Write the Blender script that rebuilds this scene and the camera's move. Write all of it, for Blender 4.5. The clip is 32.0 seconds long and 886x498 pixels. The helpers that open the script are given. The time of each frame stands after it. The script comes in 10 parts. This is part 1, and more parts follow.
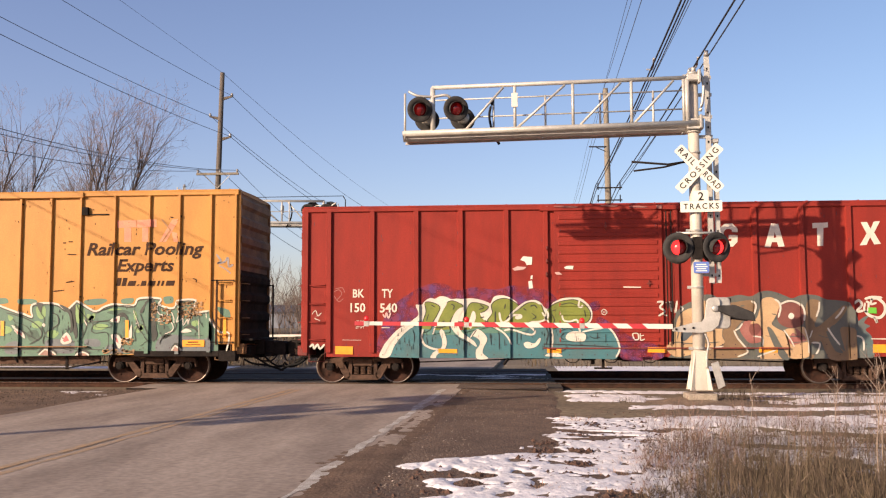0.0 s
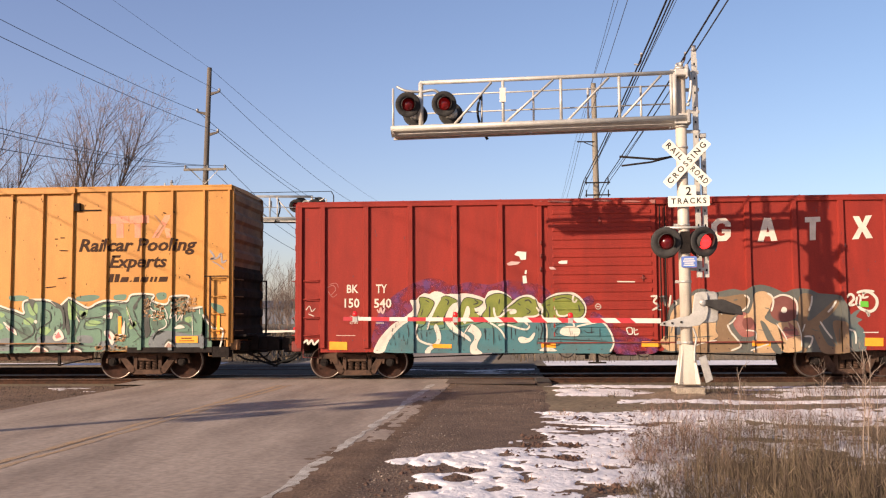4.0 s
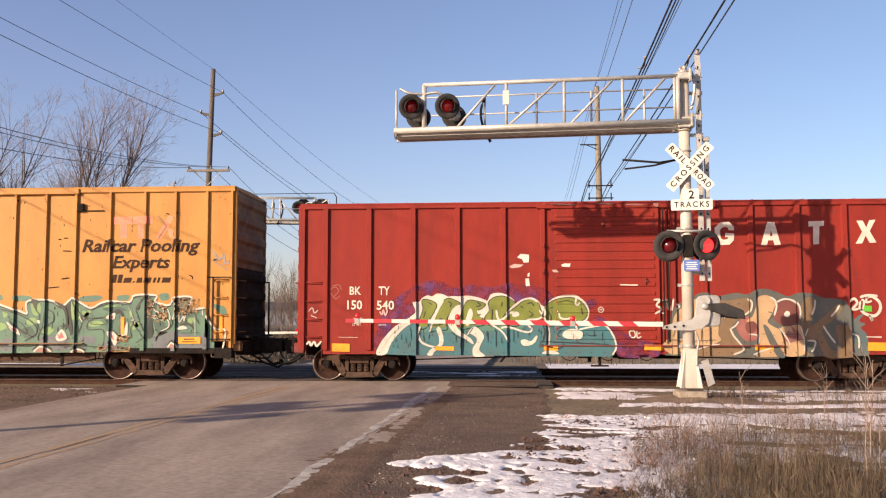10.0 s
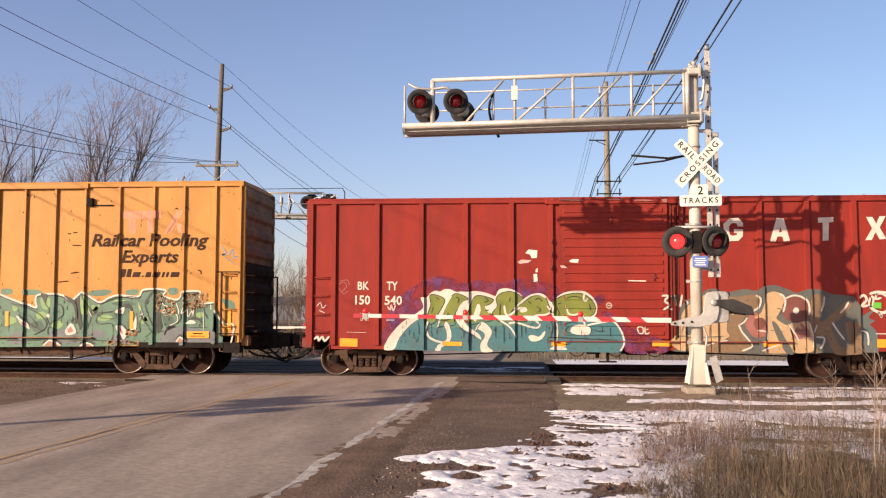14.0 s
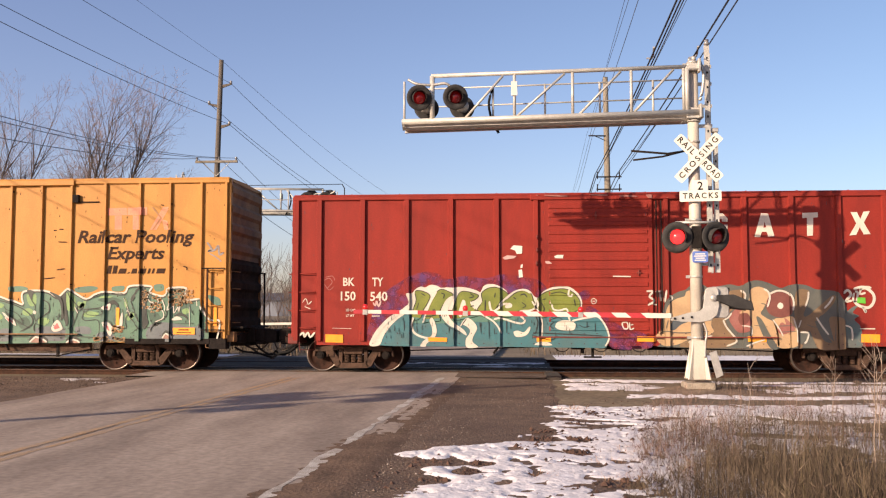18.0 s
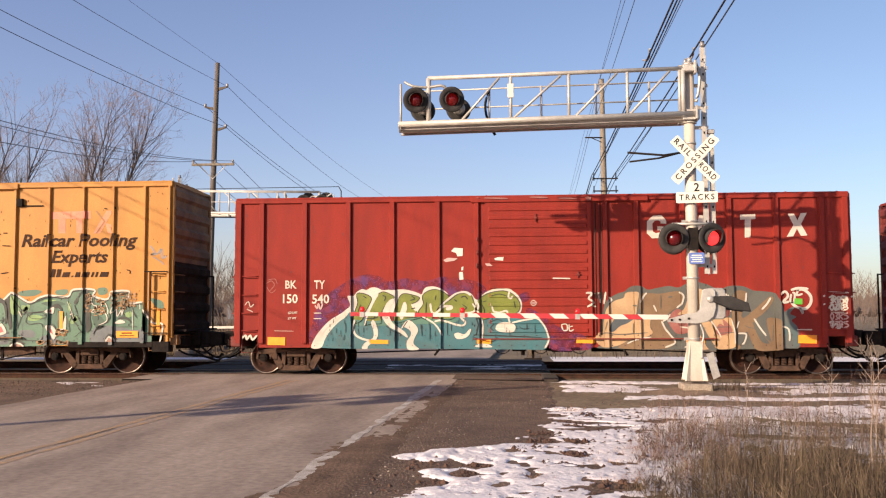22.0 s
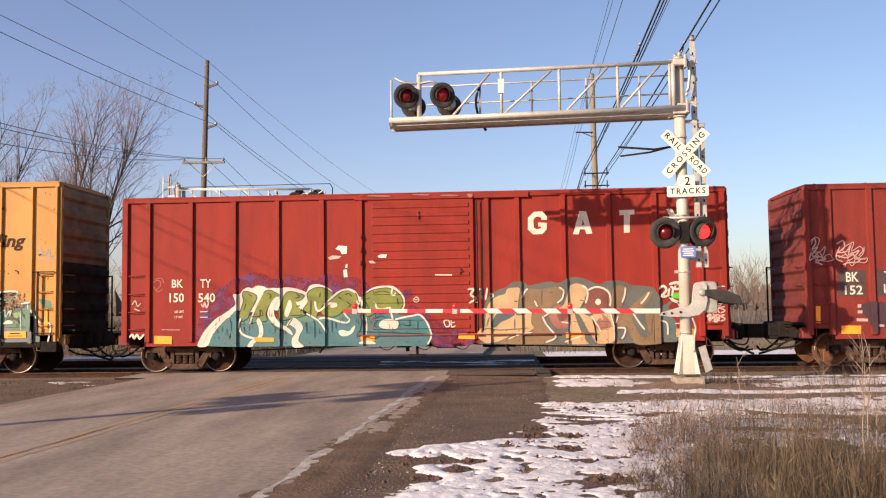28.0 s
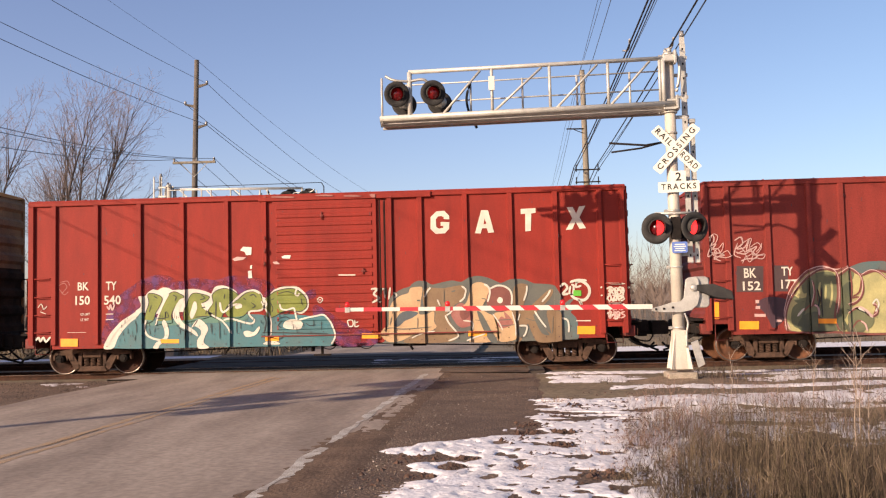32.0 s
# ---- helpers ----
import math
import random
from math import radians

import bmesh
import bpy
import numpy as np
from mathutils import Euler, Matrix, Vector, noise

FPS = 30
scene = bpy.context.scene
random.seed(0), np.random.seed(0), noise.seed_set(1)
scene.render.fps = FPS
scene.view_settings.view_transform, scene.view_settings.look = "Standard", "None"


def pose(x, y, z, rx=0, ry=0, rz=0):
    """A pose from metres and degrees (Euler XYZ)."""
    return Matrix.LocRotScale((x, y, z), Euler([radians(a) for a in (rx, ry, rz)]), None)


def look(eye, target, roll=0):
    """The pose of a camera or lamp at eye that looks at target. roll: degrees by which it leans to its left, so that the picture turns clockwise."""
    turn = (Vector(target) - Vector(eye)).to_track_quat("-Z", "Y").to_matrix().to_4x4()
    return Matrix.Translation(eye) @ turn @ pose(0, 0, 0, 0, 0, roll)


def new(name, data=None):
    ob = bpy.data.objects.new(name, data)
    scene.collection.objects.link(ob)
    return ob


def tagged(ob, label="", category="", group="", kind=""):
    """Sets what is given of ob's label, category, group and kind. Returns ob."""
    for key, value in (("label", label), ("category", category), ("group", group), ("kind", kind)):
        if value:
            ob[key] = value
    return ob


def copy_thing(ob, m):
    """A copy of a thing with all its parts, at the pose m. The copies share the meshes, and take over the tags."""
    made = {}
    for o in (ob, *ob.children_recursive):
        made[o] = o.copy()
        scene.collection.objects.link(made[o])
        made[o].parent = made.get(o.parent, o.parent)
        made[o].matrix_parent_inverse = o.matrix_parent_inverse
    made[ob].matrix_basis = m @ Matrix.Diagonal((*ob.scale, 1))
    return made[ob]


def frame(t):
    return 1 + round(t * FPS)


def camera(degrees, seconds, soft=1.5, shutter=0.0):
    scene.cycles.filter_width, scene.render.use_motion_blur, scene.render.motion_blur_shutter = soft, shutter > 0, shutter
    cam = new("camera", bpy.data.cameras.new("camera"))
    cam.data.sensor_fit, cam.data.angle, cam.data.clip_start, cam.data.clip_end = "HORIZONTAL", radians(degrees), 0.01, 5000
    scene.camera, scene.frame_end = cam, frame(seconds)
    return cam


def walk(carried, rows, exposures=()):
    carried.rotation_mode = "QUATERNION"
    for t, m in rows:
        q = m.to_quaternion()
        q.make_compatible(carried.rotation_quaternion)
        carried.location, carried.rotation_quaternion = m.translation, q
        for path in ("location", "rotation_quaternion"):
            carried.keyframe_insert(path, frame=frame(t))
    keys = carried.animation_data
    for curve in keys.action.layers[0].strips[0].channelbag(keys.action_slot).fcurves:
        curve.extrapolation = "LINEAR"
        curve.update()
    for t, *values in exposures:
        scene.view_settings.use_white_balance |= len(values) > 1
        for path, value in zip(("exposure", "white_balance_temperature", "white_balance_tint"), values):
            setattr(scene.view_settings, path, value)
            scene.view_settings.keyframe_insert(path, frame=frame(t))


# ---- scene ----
# ---- camera ----
EYE = (0.0, -24.545, 1.534)


def aim(yaw, pitch, roll):
    """A pose of the hand-held camera, which only turns: yaw to the left, pitch up and lean, in degrees."""
    a, b = radians(yaw), radians(pitch)
    way = Vector((-math.sin(a) * math.cos(b), math.cos(a) * math.cos(b), math.sin(b)))
    return look(EYE, Vector(EYE) + way, roll)


cam = camera(51.42, 32.0, soft=1.2)
walk(cam, [(t, aim(y, p, r)) for t, y, p, r in (
    (0.0, 4.293, 4.594, -0.171), (0.5, 4.101, 4.608, -0.114), (1.0, 3.954, 4.557, -0.141),
    (1.5, 3.787, 4.494, -0.361), (2.0, 3.578, 4.387, -0.434), (2.5, 3.473, 4.299, -0.641),
    (3.0, 3.470, 4.282, -0.551), (3.5, 3.515, 4.296, -0.467), (5.5, 3.757, 4.258, -0.159),
    (6.0, 3.809, 4.246, -0.115), (6.5, 3.840, 4.232, -0.013), (7.0, 3.840, 4.196, -0.008),
    (7.5, 3.807, 4.182, -0.065), (8.0, 3.744, 4.211, -0.273), (8.5, 3.690, 4.248, -0.218),
    (9.0, 3.667, 4.345, -0.207), (9.5, 3.671, 4.407, -0.224), (10.0, 3.735, 4.434, -0.076),
    (10.5, 3.747, 4.400, -0.168), (11.0, 3.888, 4.314, -0.050), (11.5, 3.941, 4.285, -0.175),
    (12.0, 3.988, 4.271, -0.073), (12.5, 4.045, 4.263, 0.060), (13.0, 4.091, 4.251, 0.124),
    (13.5, 4.194, 4.190, 0.160), (14.0, 4.239, 4.144, 0.117), (14.5, 4.246, 4.166, 0.053),
    (16.5, 4.092, 3.801, -0.258), (17.0, 4.188, 3.723, -0.268), (17.5, 4.240, 3.746, -0.063),
    (18.0, 4.232, 3.887, 0.003), (18.5, 4.318, 3.852, 0.139), (19.0, 4.231, 3.837, 0.029),
    (19.5, 4.168, 3.906, -0.030), (20.0, 4.001, 3.995, -0.105), (20.5, 4.032, 4.062, -0.132),
    (21.0, 4.087, 4.091, -0.101), (21.5, 4.107, 4.020, -0.164), (22.0, 4.034, 4.022, -0.192),
    (22.5, 4.036, 3.980, -0.225), (23.0, 4.162, 3.830, -0.273), (23.5, 4.008, 3.801, -0.420),
    (24.0, 4.057, 3.791, -0.459), (24.5, 3.862, 3.828, -0.590), (25.0, 3.806, 3.970, -0.544),
    (25.5, 3.681, 3.910, -0.673), (27.5, 3.604, 3.754, -0.635), (28.0, 3.535, 3.768, -0.753),
    (28.5, 3.745, 3.757, -0.762), (29.0, 3.633, 3.676, -0.758), (29.5, 3.540, 3.682, -0.896),
    (30.0, 3.269, 3.673, -1.065), (30.5, 3.176, 3.658, -1.054), (31.0, 3.127, 3.645, -1.086),
    (31.5, 3.066, 3.628, -1.359), (32.0, 3.048, 3.619, -1.351),
)], exposures=((0.0, 0.69, 6850, 13), (32.0, 0.69, 6850, 13)))

# how far the train has rolled along the track since the start, in metres
TRAIN = (
    (0.0, 0.000), (0.5, 0.042), (1.0, 0.069), (1.5, 0.089), (2.0, 0.108), (2.5, 0.125),
    (3.0, 0.128), (3.5, 0.133), (5.5, 0.151), (6.0, 0.151), (6.5, 0.151), (7.0, 0.151),
    (7.5, 0.151), (8.0, 0.151), (8.5, 0.151), (9.0, 0.151), (9.5, 0.151), (10.0, 0.151),
    (10.5, 0.151), (11.0, 0.151), (11.5, 0.151), (12.0, 0.151), (12.5, 0.151), (13.0, 0.151),
    (13.5, 0.151), (14.0, 0.151), (14.5, 0.151), (16.5, 0.151), (17.0, 0.090), (17.5, -0.060),
    (18.0, -0.220), (18.5, -0.386), (19.0, -0.554), (19.5, -0.714), (20.0, -0.880), (20.5, -1.060),
    (21.0, -1.247), (21.5, -1.438), (22.0, -1.627), (22.5, -1.822), (23.0, -2.028), (23.5, -2.240),
    (24.0, -2.458), (24.5, -2.680), (25.0, -2.907), (25.5, -3.136), (27.5, -4.107), (28.0, -4.363),
    (28.5, -4.625), (29.0, -4.896), (29.5, -5.168), (30.0, -5.438), (30.5, -5.714), (31.0, -6.001),
    (31.5, -6.297), (32.0, -6.608),
)

# ---- sky and sun ----
SUN_TO = Vector((1.03, 1.0, -0.478)).normalized()
world = bpy.data.worlds.new("winter_sky")
scene.world = world
world.use_nodes = True
wn = world.node_tree
sky = wn.nodes.new("ShaderNodeTexSky")
sky.sky_type = "NISHITA"
sky.sun_disc = False
sky.sun_elevation = math.asin(-SUN_TO.z)
sky.sun_rotation = math.atan2(-SUN_TO.x, -SUN_TO.y)
sky.altitude = 200
sky.air_density = 1.0
sky.dust_density = 1.4
sky.ozone_density = 3.0
tint = wn.nodes.new("ShaderNodeVectorMath")
tint.operation = "MULTIPLY"
# the clear sky turns from violet-blue to a cooler blue along the horizon
way = wn.nodes.new("ShaderNodeTexCoord")
split = wn.nodes.new("ShaderNodeSeparateXYZ")
span_of = wn.nodes.new("ShaderNodeMapRange")
span_of.inputs["From Min"].default_value, span_of.inputs["From Max"].default_value = -0.6, 0.5
hue = wn.nodes.new("ShaderNodeMix")
hue.data_type = "VECTOR"
hue.inputs["A"].default_value = (1.27, 1.04, 1.12)
hue.inputs["B"].default_value = (1.06, 0.985, 1.01)
wn.links.new(way.outputs["Generated"], split.inputs["Vector"])
wn.links.new(split.outputs["X"], span_of.inputs["Value"])
wn.links.new(span_of.outputs["Result"], hue.inputs["Factor"])
wn.links.new(hue.outputs["Result"], tint.inputs[1])
wn.links.new(sky.outputs["Color"], tint.inputs[0])
wn.links.new(tint.outputs["Vector"], wn.nodes["Background"].inputs["Color"])
wn.nodes["Background"].inputs["Strength"].default_value = 0.104

sun_data = bpy.data.lights.new("sun", "SUN")
sun_data.energy = 5.0
sun_data.angle = radians(0.6)
sun_data.color = (1.0, 0.83, 0.64)
sun_ob = new("sun", sun_data)
sun_ob.matrix_basis = Matrix.Translation((-30, -40, 30)) @ SUN_TO.to_track_quat("-Z", "Y").to_matrix().to_4x4()


# ---- materials ----
def mat(name, col, col2=None, scale=3.0, rough=0.7, metal=0.0, bump=0.0, bscale=40.0, grain=0.12, stretch=None, spec=0.4):
    """A surface with large stains from col to col2, fine grain, and relief."""
    m = bpy.data.materials.new(name)
    m.use_nodes = True
    n, k = m.node_tree.nodes, m.node_tree.links
    b = n["Principled BSDF"]
    b.inputs["Roughness"].default_value = rough
    b.inputs["Metallic"].default_value = metal
    b.inputs["Specular IOR Level"].default_value = spec
    tc = n.new("ShaderNodeTexCoord")
    src = tc.outputs["Object"]
    if stretch:
        mp = n.new("ShaderNodeMapping")
        mp.inputs["Scale"].default_value = stretch
        k.new(src, mp.inputs["Vector"])
        src = mp.outputs["Vector"]
    big = n.new("ShaderNodeTexNoise")
    big.inputs["Scale"].default_value = scale
    big.inputs["Detail"].default_value = 6.0
    big.inputs["Roughness"].default_value = 0.62
    k.new(src, big.inputs["Vector"])
    ramp = n.new("ShaderNodeValToRGB")
    ramp.color_ramp.elements[0].position, ramp.color_ramp.elements[1].position = 0.38, 0.64
    ramp.color_ramp.elements[0].color = (*col, 1)
    ramp.color_ramp.elements[1].color = (*(col2 or [c * 0.8 for c in col]), 1)
    k.new(big.outputs["Fac"], ramp.inputs["Fac"])
    fine = n.new("ShaderNodeTexNoise")
    fine.inputs["Scale"].default_value = bscale
    fine.inputs["Detail"].default_value = 4.0
    k.new(tc.outputs["Object"], fine.inputs["Vector"])
    var = n.new("ShaderNodeMapRange")
    var.inputs["From Min"].default_value, var.inputs["From Max"].default_value = 0.3, 0.7
    var.inputs["To Min"].default_value, var.inputs["To Max"].default_value = 1 - grain, 1 + grain
    k.new(fine.outputs["Fac"], var.inputs["Value"])
    mul = n.new("ShaderNodeVectorMath")
    mul.operation = "SCALE"
    k.new(ramp.outputs["Color"], mul.inputs[0])
    k.new(var.outputs["Result"], mul.inputs["Scale"])
    k.new(mul.outputs["Vector"], b.inputs["Base Color"])
    if bump:
        bp = n.new("ShaderNodeBump")
        bp.inputs["Strength"].default_value = bump
        bp.inputs["Distance"].default_value = 0.02
        k.new(fine.outputs["Fac"], bp.inputs["Height"])
        k.new(bp.outputs["Normal"], b.inputs["Normal"])
    return m


def glow(name, col, strength, base=None):
    m = bpy.data.materials.new(name)
    m.use_nodes = True
    b = m.node_tree.nodes["Principled BSDF"]
    b.inputs["Base Color"].default_value = (*(base or col), 1)
    b.inputs["Emission Color"].default_value = (*col, 1)
    b.inputs["Emission Strength"].default_value = strength
    b.inputs["Roughness"].default_value = 0.25
    return m


ASPHALT = mat("worn_asphalt", (0.318, 0.254, 0.206), (0.205, 0.160, 0.130), 1.1, 0.9, 0, 0.2, 13, 0.17, (1.0, 0.22, 1.0), 0.2)
ASPHALT_DARK = mat("dark_asphalt", (0.079, 0.06873, 0.06083), (0.0474, 0.04108, 0.03713), 1.2, 0.95, 0, 0.6, 50, 0.3, None, 0.15)
GRAVEL = mat("muddy_gravel", (0.145, 0.092, 0.061), (0.085, 0.052, 0.035), 0.9, 0.95, 0, 1.0, 30, 0.6)
BALLAST = mat("ballast", (0.1264, 0.1027, 0.08295), (0.0632, 0.05135, 0.04345), 2.0, 0.95, 0, 1.0, 22, 0.55)
EARTH = mat("dry_grass_ground", (0.1896, 0.1422, 0.0869), (0.1185, 0.0869, 0.0553), 0.35, 0.95, 0, 1.0, 9, 0.4)
SNOW = mat("old_snow", (0.73, 0.69, 0.69), (0.60, 0.56, 0.56), 2.5, 0.75, 0, 0.7, 18, 0.06)
# crumbs of mud kicked over the snow
sn, sk = SNOW.node_tree.nodes, SNOW.node_tree.links
crumb = sn.new("ShaderNodeTexNoise")
crumb.inputs["Scale"].default_value, crumb.inputs["Detail"].default_value, crumb.inputs["Roughness"].default_value = 9.0, 6.0, 0.7
crumb_at = sn.new("ShaderNodeTexCoord")
crumb_cut = sn.new("ShaderNodeMapRange")
crumb_cut.inputs["From Min"].default_value, crumb_cut.inputs["From Max"].default_value = 0.62, 0.68
crumb_cut.inputs["To Max"].default_value = 0.85
crumb_mix = sn.new("ShaderNodeMix")
crumb_mix.data_type = "RGBA"
crumb_mix.inputs["B"].default_value = (0.13, 0.085, 0.06, 1)
sk.new(crumb_at.outputs["Object"], crumb.inputs["Vector"])
sk.new(crumb.outputs["Fac"], crumb_cut.inputs["Value"])
sk.new(crumb_cut.outputs["Result"], crumb_mix.inputs["Factor"])
snow_colour = sn["Principled BSDF"].inputs["Base Color"]
sk.new(snow_colour.links[0].from_socket, crumb_mix.inputs["A"])
sk.new(crumb_mix.outputs["Result"], snow_colour)
CONCRETE = mat("weathered_concrete", (0.395, 0.3476, 0.2844), (0.2844, 0.2449, 0.2054), 5, 0.9, 0, 0.4, 60, 0.15)
RUST = mat("rusty_steel", (0.064, 0.031, 0.020), (0.029, 0.017, 0.013), 6, 0.9, 0.0, 0.4, 50, 0.3, None, 0.12)
DARKIRON = mat("grimy_iron", (0.022, 0.0172, 0.0152), (0.012, 0.010, 0.0092), 6, 0.9, 0.0, 0.4, 50, 0.3, None, 0.12)
TREAD = mat("polished_tread", (0.33, 0.28, 0.24), (0.22, 0.17, 0.14), 8, 0.4, 0.9, 0.0, 50, 0.1)
WHEEL = mat("brown_wheel_disc", (0.050, 0.023, 0.016), (0.022, 0.013, 0.0105), 5, 0.9, 0.0, 0.3, 40, 0.25, None, 0.12)
WHEEL_ORANGE = mat("orange_rust_wheel", (0.16, 0.062, 0.028), (0.085, 0.037, 0.021), 5, 0.85, 0.1, 0.3, 40, 0.25)
TIE = mat("creosote_tie", (0.05925, 0.04345, 0.03318), (0.03555, 0.02765, 0.02212), 4, 0.95, 0, 0.7, 40, 0.3, (1, 6, 6))
RED = mat("oxide_red_paint", (0.232, 0.0245, 0.0165), (0.178, 0.0205, 0.015), 1.3, 0.66, 0, 0.12, 30, 0.10, (1.6, 1, 0.35), 0.18)
RED_DULL = mat("dull_red_paint", (0.195, 0.030, 0.023), (0.145, 0.024, 0.019), 1.3, 0.7, 0, 0.15, 30, 0.14, (1.6, 1, 0.35), 0.18)
RED_DARK = mat("shabby_red_paint", (0.17, 0.026, 0.019), (0.10, 0.021, 0.017), 2.0, 0.7, 0, 0.2, 30, 0.15)
YELLOW = mat("faded_yellow_paint", (0.435, 0.198, 0.036), (0.37, 0.162, 0.029), 1.6, 0.6, 0, 0.1, 30, 0.08, (1, 1, 0.5))
# a darker yellow and a near-black brown for the yellow car's ends
YELLOW_DARK = mat("dark_yellow_paint", (0.27, 0.14, 0.058), (0.13, 0.070, 0.036), 1.1, 0.8, 0, 0.2, 30, 0.25)
END_BROWN = mat("near_black_brown", (0.045, 0.028, 0.019), (0.019, 0.014, 0.011), 2.2, 0.95, 0, 0.3, 30, 0.3, None, 0.08)
SILVER = mat("aluminium_paint", (0.48, 0.458, 0.415), (0.375, 0.355, 0.32), 4, 0.5, 0.25, 0.05, 40, 0.08)
MAST_PAINT = mat("weathered_cream_paint", (0.51, 0.455, 0.38), (0.42, 0.37, 0.305), 3, 0.55, 0.05, 0.08, 40, 0.08, (1, 1, 0.4))
GALV = mat("galvanised_steel", (0.46, 0.435, 0.395), (0.35, 0.33, 0.30), 6, 0.5, 0.5, 0.1, 40, 0.1)
WHITE = mat("white_sheeting", (0.60, 0.57, 0.50), (0.55, 0.52, 0.455), 5, 0.5, 0, 0, 40, 0.03)
BLACK = mat("flat_black_paint", (0.012, 0.0115, 0.012), (0.008, 0.008, 0.008), 5, 0.8, 0, 0.1, 40, 0.2, None, 0.15)
STRIPE = mat("red_sheeting", (0.44, 0.032, 0.042), (0.38, 0.03, 0.038), 5, 0.45, 0, 0, 40, 0.05)
LETTER = mat("white_stencil_paint", (0.60, 0.53, 0.44), (0.50, 0.43, 0.36), 4, 0.7, 0, 0.05, 60, 0.12)
INK = mat("dark_brown_lettering", (0.046, 0.021, 0.011), (0.036, 0.017, 0.009), 4, 0.95, 0, 0.05, 60, 0.15)
REFLECT = mat("orange_reflector", (0.86, 0.31, 0.025), (0.80, 0.26, 0.02), 6, 0.4, 0, 0, 60, 0.08)
BLUE_SIGN = mat("blue_sign", (0.0869, 0.1501, 0.395), (0.079, 0.1343, 0.3555), 6, 0.4, 0, 0, 60, 0.05)
WOOD_POLE = mat("weathered_pole_wood", (0.125, 0.105, 0.088), (0.077, 0.064, 0.054), 3, 0.9, 0, 0.5, 50, 0.25, (6, 6, 0.4))
WOOD_PALE = mat("pale_pole_wood", (0.215, 0.183, 0.142), (0.155, 0.132, 0.104), 3, 0.9, 0, 0.5, 50, 0.2, (6, 6, 0.4))
CABLE = mat("black_cable", (0.022, 0.022, 0.026), (0.018, 0.018, 0.02), 3, 0.6, 0, 0, 40, 0.1)
WIRE = mat("dull_wire", (0.10, 0.105, 0.13), (0.08, 0.085, 0.10), 3, 0.6, 0.3, 0, 40, 0.1)
PORCELAIN = mat("porcelain", (0.24, 0.23, 0.23), (0.16, 0.155, 0.155), 6, 0.25, 0, 0, 40, 0.1)
FOOTING = mat("dirty_concrete", (0.31, 0.26, 0.205), (0.22, 0.18, 0.135), 5, 0.95, 0, 0.4, 40, 0.3)
BRUSH = mat("brown_brush", (0.145, 0.105, 0.085), (0.095, 0.068, 0.055), 3, 0.95, 0, 0, 40, 0.2)
BARK = mat("grey_brown_bark", (0.115, 0.09, 0.08), (0.075, 0.058, 0.051), 3, 0.95, 0, 0.6, 40, 0.25, (4, 4, 0.6))
TWIG = mat("pale_twig", (0.23, 0.175, 0.168), (0.165, 0.125, 0.12), 3, 0.95, 0, 0, 40, 0.2)
STEM = mat("pale_sapling_stem", (0.27, 0.205, 0.16), (0.19, 0.14, 0.11), 6, 0.9, 0, 0, 30, 0.2)
LINE_PAINT = mat("worn_yellow_line", (0.36, 0.225, 0.115), (0.275, 0.212, 0.160), 4.5, 0.85, 0, 0.4, 60, 0.3)
EDGE_PAINT = mat("worn_white_line", (0.46, 0.42, 0.37), (0.25, 0.21, 0.175), 3.0, 0.85, 0, 0.4, 60, 0.3)
LAMP_BLACK = mat("weathered_black_paint", (0.042, 0.039, 0.037), (0.026, 0.024, 0.023), 5, 0.75, 0, 0.1, 40, 0.2, None, 0.2)
CAST = mat("brown_cast_steel", (0.092, 0.054, 0.038), (0.046, 0.029, 0.022), 6, 0.9, 0.0, 0.4, 50, 0.3, None, 0.12)
LENS_LIT = glow("lit_red_lens", (1.0, 0.03, 0.03), 1.5, (0.5, 0.012, 0.014))
LENS_SIDE = glow("side_lit_red_lens", (1.0, 0.025, 0.025), 0.05, (0.085, 0.004, 0.005))
LENS_OFF = glow("dull_red_lens", (1.0, 0.02, 0.02), 0.02, (0.075, 0.004, 0.006))
LENS_DIM = glow("red_lens", (1.0, 0.03, 0.03), 0.28, (0.35, 0.01, 0.012))
LENS_DARK = glow("unlit_red_lens", (1.0, 0.02, 0.02), 0.02, (0.10, 0.005, 0.007))


# ---- mesh tools ----
def box(bm, x0, x1, y0, y1, z0, z1):
    v = [bm.verts.new((x, y, z)) for x in (x0, x1) for y in (y0, y1) for z in (z0, z1)]
    for a, b, c, d in ((0, 1, 3, 2), (4, 6, 7, 5), (0, 4, 5, 1), (2, 3, 7, 6), (0, 2, 6, 4), (1, 5, 7, 3)):
        bm.faces.new((v[a], v[b], v[c], v[d]))
    return v


def rod(bm, p, q, r, r2=None, seg=8, caps=True):
    """A round bar from p to q."""
    p, q = Vector(p), Vector(q)
    r2 = r if r2 is None else r2
    a = (q - p).normalized()
    u = a.cross(Vector((0, 0, 1)) if abs(a.z) < 0.9 else Vector((1, 0, 0))).normalized()
    w = a.cross(u)
    rings = []
    for c, rr in ((p, r), (q, r2)):
        rings.append([bm.verts.new(c + rr * (math.cos(t) * u + math.sin(t) * w)) for t in (2 * math.pi * i / seg for i in range(seg))])
    for i in range(seg):
        j = (i + 1) % seg
        f = bm.faces.new((rings[0][i], rings[0][j], rings[1][j], rings[1][i]))
        f.smooth = seg > 5
    if caps:
        bm.faces.new(rings[0][::-1])
        bm.faces.new(rings[1])
    return rings


